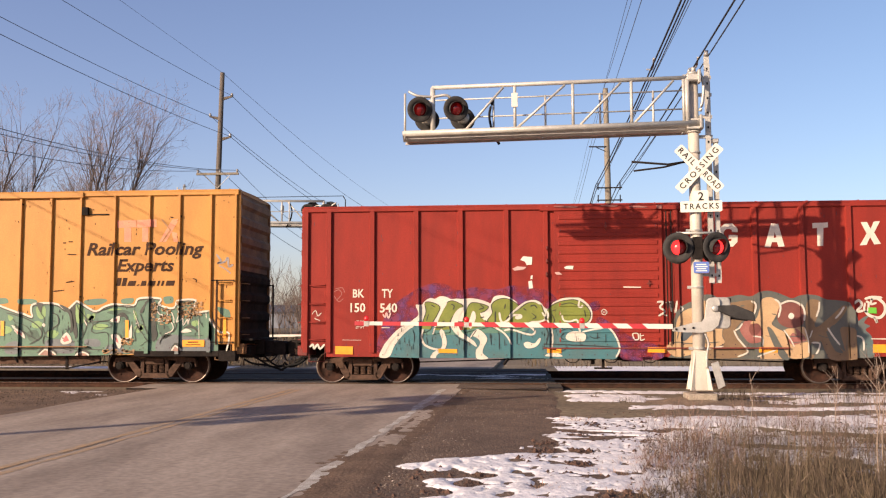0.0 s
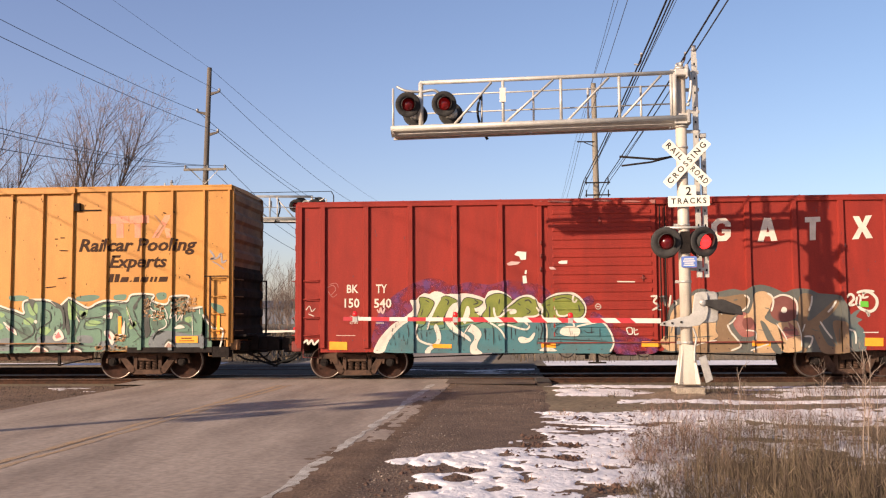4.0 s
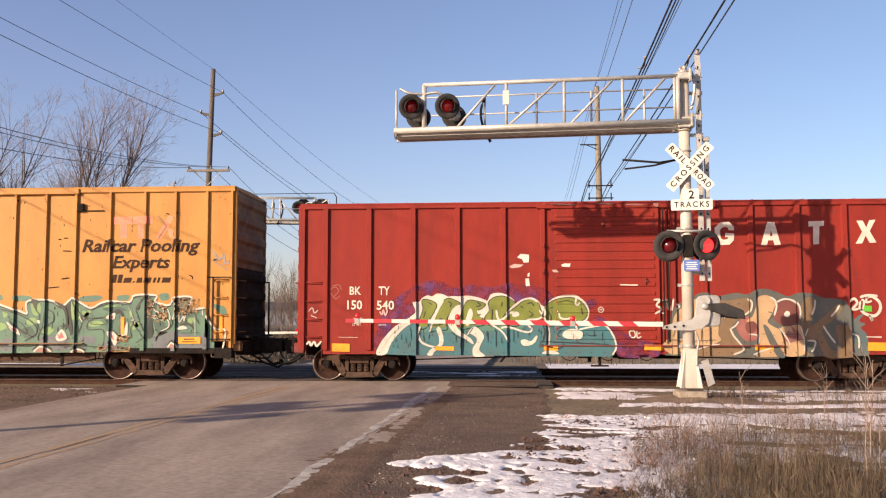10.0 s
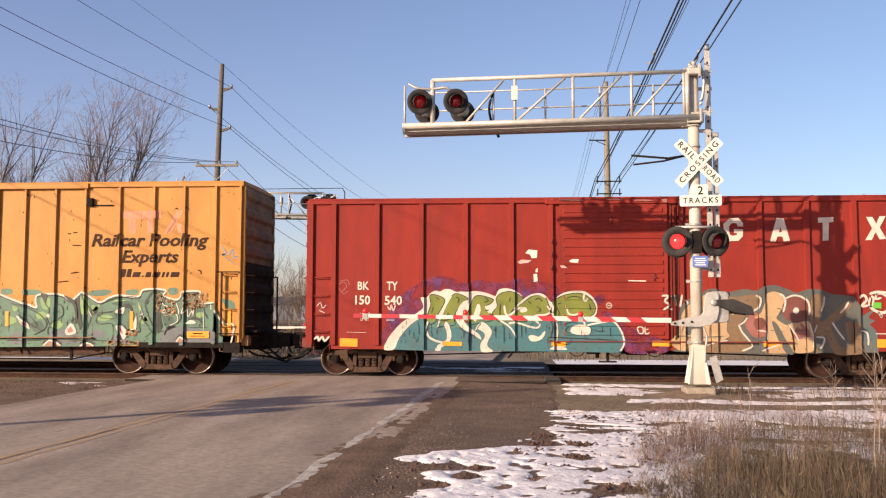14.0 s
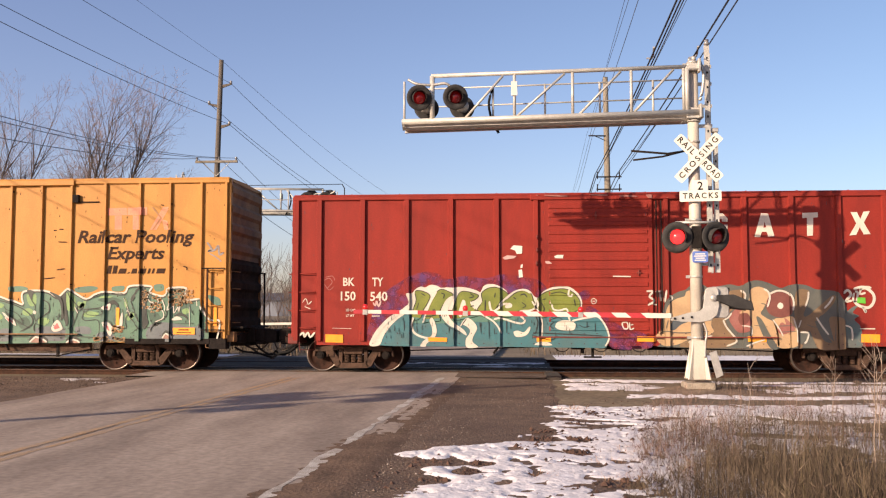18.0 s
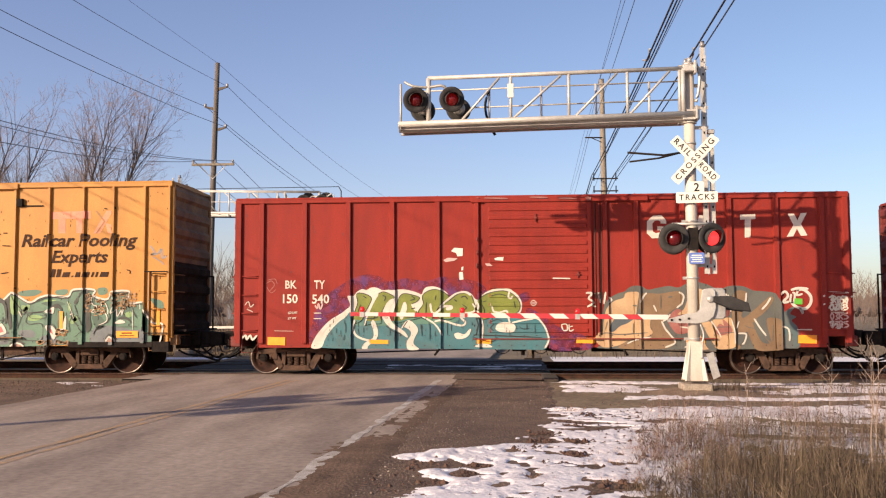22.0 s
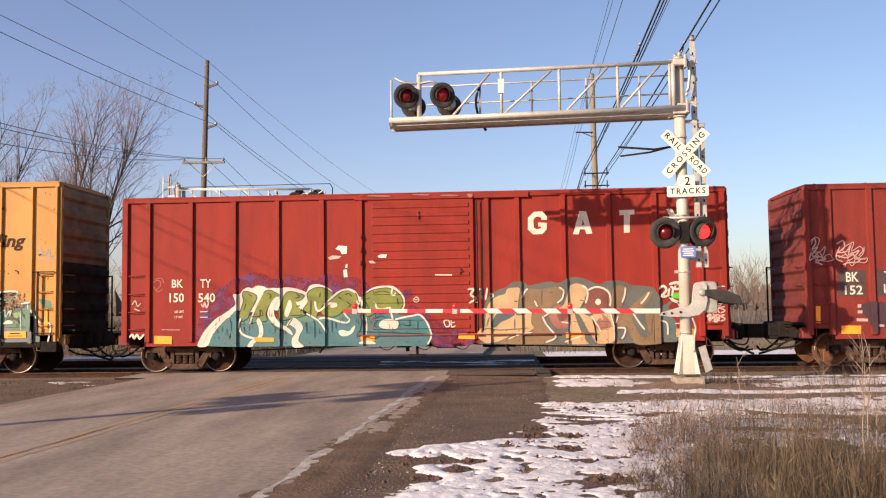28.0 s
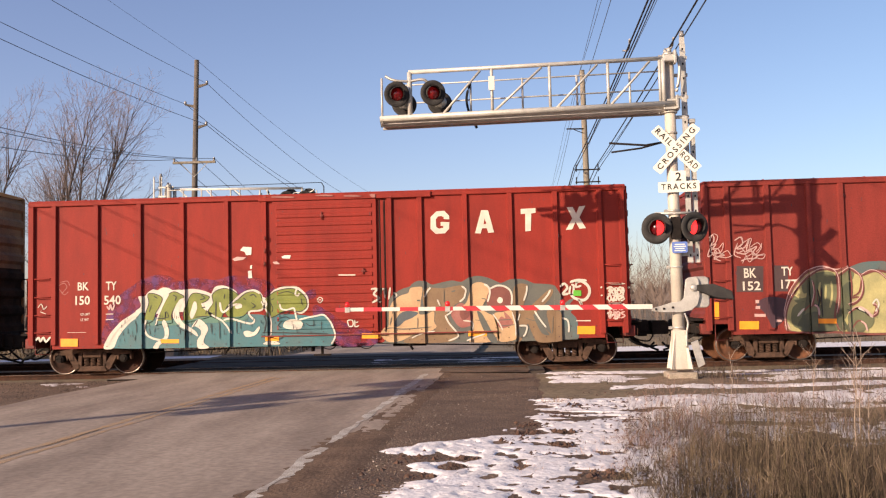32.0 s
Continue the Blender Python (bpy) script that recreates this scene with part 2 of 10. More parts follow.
def tube(bm, pts, r, seg=5):
    """A round bar along a line of points."""
    pts = [Vector(p) for p in pts]
    rings = []
    for i, p in enumerate(pts):
        a = (pts[min(i + 1, len(pts) - 1)] - pts[max(i - 1, 0)]).normalized()
        u = a.cross(Vector((0, 0, 1)) if abs(a.z) < 0.95 else Vector((1, 0, 0))).normalized()
        w = a.cross(u)
        rr = r[i] if isinstance(r, (list, tuple)) else r
        rings.append([bm.verts.new(p + rr * (math.cos(t) * u + math.sin(t) * w)) for t in (2 * math.pi * k / seg for k in range(seg))])
    for a, b in zip(rings, rings[1:]):
        for k in range(seg):
            f = bm.faces.new((a[k], a[(k + 1) % seg], b[(k + 1) % seg], b[k]))
            f.smooth = True
    bm.faces.new(rings[0][::-1])
    bm.faces.new(rings[-1])


def lathe(bm, profile, centre, axis, seg=20):
    """A turned body: profile of (along, radius) about the axis."""
    c, a = Vector(centre), Vector(axis).normalized()
    u = a.cross(Vector((0, 0, 1)) if abs(a.z) < 0.9 else Vector((1, 0, 0))).normalized()
    w = a.cross(u)
    rings = [[bm.verts.new(c + a * h + r * (math.cos(t) * u + math.sin(t) * w)) for t in (2 * math.pi * k / seg for k in range(seg))] for h, r in profile]
    for p, q in zip(rings, rings[1:]):
        for k in range(seg):
            f = bm.faces.new((p[k], p[(k + 1) % seg], q[(k + 1) % seg], q[k]))
            f.smooth = True
    bm.faces.new(rings[0][::-1])
    bm.faces.new(rings[-1])


def prism(bm, outline, y0, y1):
    """An outline of (x, z) extruded from y0 to y1."""
    a = [bm.verts.new((x, y0, z)) for x, z in outline]
    b = [bm.verts.new((x, y1, z)) for x, z in outline]
    bm.faces.new(a)
    bm.faces.new(b[::-1])
    for i in range(len(a)):
        j = (i + 1) % len(a)
        bm.faces.new((a[j], a[i], b[i], b[j]))


def finish(bm, bevel=0.0):
    if bevel:
        bmesh.ops.bevel(bm, geom=list(bm.edges), offset=bevel, segments=1, affect="EDGES", clamp_overlap=True)
    bmesh.ops.recalc_face_normals(bm, faces=bm.faces)
    return bm


def part(name, bm, material, parent=None, label="", bevel=0.0):
    """Links a bmesh as one mesh object under a thing or a part."""
    finish(bm, bevel)
    me = bpy.data.meshes.new(name)
    bm.to_mesh(me)
    bm.free()
    me.materials.append(material)
    ob = new(name, me)
    if parent:
        ob.parent = parent
    return tagged(ob, label)


def shape(name, build, material, parent=None, label="", bevel=0.0):
    """part() with the mesh made by build(bm)."""
    bm = bmesh.new()
    build(bm)
    return part(name, bm, material, parent, label, bevel)


def slab(name, x0, x1, y0, y1, z0, z1, material, parent=None, label="", bevel=0.0):
    bm = bmesh.new()
    box(bm, x0, x1, y0, y1, z0, z1)
    return part(name, bm, material, parent, label, bevel)


def sheet(name, verts, faces, material, parent=None, label="", smooth=False):
    me = bpy.data.meshes.new(name)
    me.from_pydata(verts, [], faces)
    me.materials.append(material)
    if smooth:
        me.polygons.foreach_set("use_smooth", [True] * len(me.polygons))
    me.update()
    ob = new(name, me)
    if parent:
        ob.parent = parent
    return tagged(ob, label)


def lettering(name, words, size, at, turn, material, parent, width=None, label="", shear=0.0, space=1.0, thick=0.002):
    """Words in the built-in font, turned into a mesh."""
    cu = bpy.data.curves.new(name, "FONT")
    cu.body, cu.size, cu.align_x, cu.align_y = words, size, "CENTER", "CENTER"
    cu.extrude, cu.shear, cu.space_character, cu.resolution_u, cu.offset = thick, shear, space, 3, size * 0.015
    tmp = new(name, cu)
    dg = bpy.context.evaluated_depsgraph_get()
    me = bpy.data.meshes.new_from_object(tmp.evaluated_get(dg))
    bpy.data.objects.remove(tmp)
    if width and len(me.vertices):
        xs = [v.co.x for v in me.vertices]
        k = width / (max(xs) - min(xs))
        for v in me.vertices:
            v.co.x *= k
    me.materials.clear()
    me.materials.append(material)
    ob = new(name, me)
    ob.parent = parent
    ob.matrix_basis = Matrix.Translation(at) @ turn
    return tagged(ob, label)


FACE_CAMERA = Euler((math.pi / 2, 0, 0)).to_matrix().to_4x4()


# ---- ground, road and track ----
def fbm(x, y, s, seed=0.0, octaves=4):
    return noise.fractal(Vector((x * s + seed, y * s - seed, seed * 0.7)), 1.0, 2.0, octaves)


def step(a, b, v):
    t = min(1.0, max(0.0, (v - a) / (b - a)))
    return t * t * (3 - 2 * t)


def road_right(y):
    return -1.13 + 0.03 * y


def road_left(y):
    return -8.50 + 0.03 * y


def ground_height(x, y):
    """Low by the road and the near track, a dry bank beyond the far track."""
    z = -0.13
    if y > 8.5:
        off = min(abs(x - road_right(y)), abs(x - road_left(y)))
        beside = step(0.5, 6.0, off) if not road_left(y) < x < road_right(y) else 0.0
        z += 0.55 * step(17.5, 24.0, y) * beside
    z -= 0.22 * step(7.2, 10.5, y)
    z += 0.62 * step(10.6, 14.5, y) * step(road_left(y) - 0.4, road_left(y) - 2.6, x)
    z -= 0.12 * step(8.8, 11.5, y) * step(20.0, 17.5, y) * step(0.3, 3.0, x)
    if y < -2.4 and x > road_right(y):
        z += 0.052 * step(5.5, 2.5, x)
    if y < -3 and not road_left(y) - 0.5 < x < road_right(y) + 0.5:
        z += (0.03 - 0.02 * step(3.0, 2.0, x) * step(-10.0, -8.5, y)) * fbm(x, y, 0.5, 3.0)
    return z


def axis(a, b, fine, far):
    """Grid lines: fine from a to b, then widening out to far."""
    vals = list(np.arange(a, b + 1e-6, fine))
    d, v = fine, b
    while v < far:
        d *= 1.35
        v += d
        vals.append(v)
    d, v = fine, a
    while v > -far:
        d *= 1.35
        v -= d
        vals.insert(0, v)
    return vals


gx, gy = axis(-30, 30, 0.8, 2200), axis(-34, 40, 0.8, 2200)
gv = [(x, y, ground_height(x, y)) for y in gy for x in gx]
gf = [(j * len(gx) + i, j * len(gx) + i + 1, (j + 1) * len(gx) + i + 1, (j + 1) * len(gx) + i) for j in range(len(gy) - 1) for i in range(len(gx) - 1)]
tagged(sheet("ground", gv, gf, EARTH, smooth=True), "winter ground of dry grass and mud", "ground", kind="structure")


def strip(name, left, right, y0, y1, dy, z, material, label, category, parent=None, rough_edge=0.0, depth=0.12, across=8, fall=0.0, relief=0.002, dip=0.0, skirt=0.0):
    """A band of paving between two edge lines, with ragged edges and a thickness."""
    ys = list(np.arange(y0, y1 + 1e-6, dy))
    verts, faces = [], []
    n = across + 3
    level = z
    for y in ys:
        z = level - dip * step(7.2, 11.0, y)
        a = left(y) + rough_edge * fbm(1.0, y, 1.3, 5.0)
        b = right(y) + rough_edge * fbm(9.0, y, 1.3, 8.0)
        verts.append((a, y, z - depth))
        for i in range(across + 1):
            u = i / across
            verts.append((a + (b - a) * u, y, z - fall * u + relief * fbm(u * 6, y, 0.6, 2.0)))
        verts.append((b + skirt, y, z - depth - fall))
    for j in range(len(ys) - 1):
        for i in range(n - 1):
            faces.append((j * n + i, j * n + i + 1, (j + 1) * n + i + 1, (j + 1) * n + i))
    ob = sheet(name, verts, faces, material, parent, "" if parent else label)
    if not parent:
        tagged(ob, label, category, kind="structure")
    return ob


road = strip("road", road_left, road_right, -40.05, -0.80, 0.4, -0.02, ASPHALT, "worn grey asphalt road with mud stains", "road", rough_edge=0.05, across=14)
road_beyond = strip("road_beyond", road_left, road_right, 6.9, 260, 1.0, -0.02, ASPHALT, "worn grey asphalt road beyond the tracks", "road", rough_edge=0.08, dip=0.2)
def gravel_height(x, y):
    return -0.024 - 0.035 * step(-1.3, 0.9, x)


gravel = strip("gravel_shoulder", lambda y: road_right(y) - 0.15, lambda y: 0.78 + 0.03 * (y + 5) + 2.2 * step(-8.6, -10.0, y), -40, -2.45, 0.2, -0.024, GRAVEL,
               "dark muddy gravel shoulder beside the road", "gravel", rough_edge=0.10, across=14, fall=0.04, depth=0.06, skirt=0.45)
strip("gravel_verge", lambda y: -40.0, lambda y: road_left(y) + 0.15, -9.5, -2.3, 0.5, -0.06, GRAVEL, "dark cinder verge beside the road", "gravel", rough_edge=0.3)
# painted lines
strip("centre_line", lambda y: -5.05 + 0.03 * y - 0.11 - 0.04 * max(0, fbm(4.0, y, 1.7)), lambda y: -5.05 + 0.03 * y + 0.02 - 0.07 * max(0, fbm(7.0, y, 1.9)), -40, -2.9, 0.2, -0.0165, LINE_PAINT, "", "", road, 0.03, 0.0005, 2, 0.0, 0.0)
strip("centre_line", lambda y: -5.05 + 0.03 * y + 0.11 + 0.05 * max(0, fbm(14.0, y, 1.7)), lambda y: -5.05 + 0.03 * y + 0.22 - 0.07 * max(0, fbm(17.0, y, 1.9)), -40, -2.9, 0.2, -0.0165, LINE_PAINT, "", "", road, 0.03, 0.0005, 2, 0.0, 0.0)
strip("edge_line", lambda y: road_right(y) - 0.48 + 0.08 * max(0, fbm(2.0, y, 2.3)), lambda y: road_right(y) - 0.34 - 0.10 * max(0, fbm(6.0, y, 2.1)), -17, -2.7, 0.2, -0.0165, EDGE_PAINT, "", "", road, 0.05, 0.0005, 1, 0.0, 0.0)


def crack(pts, w):
    bm = bmesh.new()
    a = [bm.verts.new((x - w, y, -0.0105)) for x, y in pts]
    b = [bm.verts.new((x + w, y, -0.0105)) for x, y in pts]
    for i in range(len(a) - 1):
        bm.faces.new((a[i], b[i], b[i + 1], a[i + 1]))
    return part("tar_seam", bm, ASPHALT_DARK, road)


crack([(-5.02 + 0.03 * y + 0.03 * fbm(0, y, 0.9), y) for y in np.arange(-24, -12, 0.2)], 0.006)

RAIL_PROFILE = ((-0.07, -0.17), (0.07, -0.17), (0.07, -0.155), (0.012, -0.135), (0.012, -0.045), (0.036, -0.035), (0.036, -0.006), (0.028, 0.0),
                (-0.028, 0.0), (-0.036, -0.006), (-0.036, -0.035), (-0.012, -0.045), (-0.012, -0.135), (-0.07, -0.155))
CROSS_X0, CROSS_X1 = -9.4, 1.15


def railway_track(yc, label):
    root = tagged(new("railway_track"), label, "track", "tracks over the road", "structure")
    for s in (-0.7535, 0.7535):
        bm = bmesh.new()
        ends = [[bm.verts.new((x, yc + s + py, pz)) for py, pz in RAIL_PROFILE] for x in (-220, 220)]
        for i in range(len(RAIL_PROFILE)):
            j = (i + 1) % len(RAIL_PROFILE)
            bm.faces.new((ends[0][i], ends[0][j], ends[1][j], ends[1][i]))
        part("rail", bm, RUST, root, "rusty steel rail")
        slab("rail_tread", -220, 220, yc + s - 0.02, yc + s + 0.02, -0.002, 0.002, TREAD if yc == 0.0 else RUST, root, "polished rail tread" if yc == 0.0 else "rusty rail tread")
    bm = bmesh.new()
    box(bm, 0, 0.23, -1.3, 1.3, -0.34, -0.17)
    finish(bm, 0.012)
    me = bpy.data.meshes.new("tie")
    bm.to_mesh(me)
    bm.free()
    me.materials.append(TIE)
    for i in range(-26, 30):
        x = i * 0.51
        if CROSS_X0 - 0.2 < x < CROSS_X1:
            continue
        ob = new("tie", me)
        ob.parent = root
        ob.location = (x, yc + 0.04 * math.sin(i * 2.3), 0.012 * math.sin(i * 1.7))
        ob.rotation_euler = (0, 0, 0.02 * math.sin(i * 3.1))
    return root


TRACK_2 = 4.35
railway_track(0.0, "rusty railway track on timber ties that carries the boxcars")
railway_track(TRACK_2, "empty second railway track on timber ties")


def ballast_bed(x0, x1, name):
    """A low bed of stone with shoulders under both tracks."""
    xs = np.arange(x0, x1 + 1e-6, 0.25) if x1 - x0 < 60 else np.arange(x0, x1 + 1e-6, 0.5)
    ys = np.arange(-3.3, 7.7, 0.16)
    verts = []
    for y in ys:
        for x in xs:
            h = -0.22 + 0.05 * step(-2.6, -1.8, y) * step(7.0, 6.2, y)
            h -= 0.25 * step(-2.2, -3.2, y) + 0.3 * step(6.4, 7.5, y)
            verts.append((x, y, h + 0.025 * fbm(x, y, 3.0, 1.0, 2)))
    n = len(xs)
    faces = [(j * n + i, j * n + i + 1, (j + 1) * n + i + 1, (j + 1) * n + i) for j in range(len(ys) - 1) for i in range(n - 1)]
    return tagged(sheet(name, verts, faces, BALLAST), "dirty brown stone ballast under the tracks", "ballast", kind="structure")


ballast_bed(-40, CROSS_X0 + 0.2, "ballast_west")
ballast_bed(CROSS_X1 - 0.2, 34, "ballast_east")

# the crossing: paving up to and between the rails
for i, (y0, y1) in enumerate(((-2.6, -0.80), (-0.68, 0.68), (0.80, TRACK_2 - 0.80), (TRACK_2 - 0.68, TRACK_2 + 0.68), (TRACK_2 + 0.80, 7.0))):
    ob = strip("crossing_paving_%d" % (i + 1), lambda y: CROSS_X0, lambda y: CROSS_X1 - 0.05 if i else -1.2, y0, y1, 0.17, -0.012 if i else -0.026, ASPHALT_DARK if i else ASPHALT,
               "asphalt paving of the level crossing", "paving", rough_edge=0.05, depth=0.2, across=20)
strip("crossing_shoulder", lambda y: -1.35, lambda y: 0.80, -2.55, -0.84, 0.19, -0.016, GRAVEL, "dirt packed against the rail at the end of the crossing", "dirt", rough_edge=0.05, depth=0.2, across=8, fall=0.02)
slab("crossing_timber", CROSS_X1 - 0.33, CROSS_X1 + 0.05, -2.3, -0.84, -0.2, -0.008, TIE, bevel=0.02)
tagged(bpy.data.objects["crossing_timber"], "dark timber at the end of the crossing paving", "paving", kind="structure")


# ---- the train ----
def smooth_outline(pts, closed=True, n=5):
    """A Catmull-Rom line through the points."""
    out, k = [], len(pts)
    for i in range(k if closed else k - 1):
        p0, p1, p2, p3 = (Vector(pts[(i + d) % k] if closed else pts[min(max(i + d, 0), k - 1)]) for d in (-1, 0, 1, 2))
        for s in range(n):
            t = s / n
            out.append(0.5 * ((2 * p1) + (p2 - p0) * t + (2 * p0 - 5 * p1 + 4 * p2 - p3) * t * t + (3 * p1 - p0 - 3 * p2 + p3) * t ** 3))
    if not closed:
        out.append(Vector(pts[-1]))
    return out


def ribbon(pts, w, closed=False, n=4):
    """The outline of a stroke of width w along the points, pointed at its ends."""
    line = smooth_outline(pts, closed, n)
    a, b = [], []
    for i, p in enumerate(line):
        d = (line[min(i + 1, len(line) - 1)] - line[max(i - 1, 0)]).normalized()
        k = w * 0.5 * (1.0 if 0 < i < len(line) - 1 else 0.5)
        a.append(p + Vector((-d.y, d.x)) * k)
        b.append(p - Vector((-d.y, d.x)) * k)
    return a, b


class Side:
    """The near side of a car: how deep its skin lies along the car, and paint on that skin."""

    def __init__(self, root, spans, skin, door=(0.0, 0.0), ribs=()):
        self.root, self.spans, self.skin, self.door, self.ribs = root, spans, skin, door, ribs
        self.cuts = sorted({v for a, b, _ in spans for v in (a, b)})

    def depth(self, x):
        for a, b, y in self.spans:
            if a <= x <= b:
                return y
        return self.skin

    def rib(self, x, z):
        """How far the pressed ribs of the door stand out at a place."""
        if not self.door[0] + 0.12 < x < self.door[1] - 0.12:
            return 0.0
        d = min((abs(z - r) for r in self.ribs), default=1.0)
        return 0.022 * min(1.0, max(0.0, (0.06 - d) / 0.025))

    def lay(self, name, tris, layer, material, label):
        """Lays flat triangles of (x, z) on the skin, cut where it steps."""
        bm = bmesh.new()
        for t in tris:
            try:
                bm.faces.new([bm.verts.new((p[0], 0, p[1])) for p in t])
            except ValueError:
                pass
        bmesh.ops.remove_doubles(bm, verts=bm.verts, dist=0.0004)
        bmesh.ops.triangulate(bm, faces=bm.faces)
        for c in self.cuts:
            bmesh.ops.bisect_plane(bm, geom=list(bm.verts) + list(bm.edges) + list(bm.faces), plane_co=(c, 0, 0), plane_no=(1, 0, 0))
        xs, zs = [v.co.x for v in bm.verts], [v.co.z for v in bm.verts]
        if min(xs) < self.door[1] and max(xs) > self.door[0]:
            for e in (self.door[0] + 0.1, self.door[0] + 0.12, self.door[1] - 0.12, self.door[1] - 0.1):
                bmesh.ops.bisect_plane(bm, geom=list(bm.verts) + list(bm.edges) + list(bm.faces), plane_co=(e, 0, 0), plane_no=(1, 0, 0))
            for r in self.ribs:
                for e in (r - 0.06, r - 0.035, r + 0.035, r + 0.06):
                    if min(zs) < e < max(zs):
                        bmesh.ops.bisect_plane(bm, geom=list(bm.verts) + list(bm.edges) + list(bm.faces), plane_co=(0, 0, e), plane_no=(0, 0, 1))
        verts, faces, known = [], [], {}

        def corner(v, y):
            key = (v.index, round(y, 5))
            if key not in known:
                known[key] = len(verts)
                verts.append((v.co.x, y - self.rib(v.co.x, v.co.z), v.co.z))
            return known[key]

        bm.verts.index_update()
        lift = 0.0025 * layer
        for f in bm.faces:
            y = self.depth(f.calc_center_median().x) - lift
            faces.append(tuple(corner(v, y) for v in f.verts))
        # paint on the flanks of the posts
        for e in bm.edges:
            if len(e.link_faces) == 2:
                y0, y1 = (self.depth(f.calc_center_median().x) - lift for f in e.link_faces)
                if abs(y0 - y1) > 1e-4:
                    p, q = e.verts
                    faces.append((corner(p, y0), corner(q, y0), corner(q, y1), corner(p, y1)))
        bm.free()
        return sheet(name, verts, faces, material, self.root, label)

    def flecks(self, name, seed, n, x0, x1, z0, z1, w, h, layer, material, label):
        """Many small upright marks: drips, rivets, chips."""
        r = random.Random(seed)
        quads = []
        for _ in range(n):
            x, z = r.uniform(x0, x1), r.uniform(z0, z1)
            a, b = w * r.uniform(0.4, 1.3), h * r.uniform(0.3, 1.4)
            quads.append([(x - a / 2, z), (x + a / 2, z + 0.1 * b), (x + a * 0.3, z + b), (x - a * 0.3, z + 0.9 * b)])
        return tagged(self.lay(name, quads, layer, material, label), kind="stuff")

    def rivets(self, name, xs, zs, layer, material, label):
        quads = [[(x - 0.012, z - 0.012), (x + 0.012, z - 0.012), (x + 0.012, z + 0.012), (x - 0.012, z + 0.012)] for x in xs for z in zs]
        return tagged(self.lay(name, quads, layer, material, label), kind="stuff")

    def fill(self, name, pts, layer, material, label="", round_it=True, n=5):
        return self.lay(name, [smooth_outline(pts, True, n) if round_it else pts], layer, material, label)

    def stroke(self, name, pts, w, layer, material, label="", closed=False, n=4):
        a, b = ribbon(pts, w, closed, n)
        quads = [(a[i], a[i + 1], b[i + 1], b[i]) for i in range(len(a) - 1)]
        if closed:
            quads.append((a[-1], a[0], b[0], b[-1]))
        return self.lay(name, quads, layer, material, label)

    def words(self, name, text, size, x, z, layer, material, label="", width=None, shear=0.0, bold=0.018):
        """Painted words, in the built-in font, laid on the skin."""
        cu = bpy.data.curves.new(name, "FONT")
        cu.body, cu.size, cu.align_x, cu.align_y = text, size, "CENTER", "CENTER"
        cu.shear, cu.resolution_u, cu.offset = shear, 2, size * bold
        tmp = new(name, cu)
        me = bpy.data.meshes.new_from_object(tmp.evaluated_get(bpy.context.evaluated_depsgraph_get()))
        bpy.data.objects.remove(tmp)
        xs = [v.co.x for v in me.vertices]
        ys = [v.co.y for v in me.vertices]
        k, mx, my = width / (max(xs) - min(xs)), (max(xs) + min(xs)) / 2, (max(ys) + min(ys)) / 2
        tris = [[(x + k * (me.vertices[i].co.x - mx), z + me.vertices[i].co.y - my) for i in f.vertices] for f in me.polygons]
        return self.lay(name, tris, layer, material, label)


def wheelset(parent, x, r, disc):
    """Two flanged wheels on an axle."""
    bm = bmesh.new()
    for s in (-1, 1):
        a = 0.70 * s
        lathe(bm, [(a - 0.025 * s, r + 0.028), (a, r + 0.02), (a + 0.02 * s, r), (a + 0.10 * s, r - 0.006), (a + 0.10 * s, r - 0.07), (a + 0.055 * s, r - 0.09),
                   (a + 0.03 * s, 0.2), (a + 0.09 * s, 0.13), (a + 0.10 * s, 0.0001)], (0, 0, 0), (0, 1, 0), 32)
        # three inspection marks, so that the turning shows
        for k in range(3):
            t = k * 2.1
            box(bm, math.cos(t) * r * 0.6 - 0.02, math.cos(t) * r * 0.6 + 0.02, a + 0.02 * s, a + 0.065 * s, math.sin(t) * r * 0.6 - 0.02, math.sin(t) * r * 0.6 + 0.02)
    rod(bm, (0, -0.95, 0), (0, 0.95, 0), 0.075, seg=12)
    ws = part("wheelset", bm, disc, parent, "rusty flanged wheels on an axle")
    ws.location = (x, 0, r)
    for s in (-1, 1):
        bm = bmesh.new()
        lathe(bm, [(0.705 * s, r + 0.003), (0.80 * s, r + 0.001), (0.802 * s, r - 0.03), (0.704 * s, r - 0.03)], (0, 0, 0), (0, 1, 0), 32)
        part("tread", bm, TREAD, ws, "polished wheel tread")
    return ws


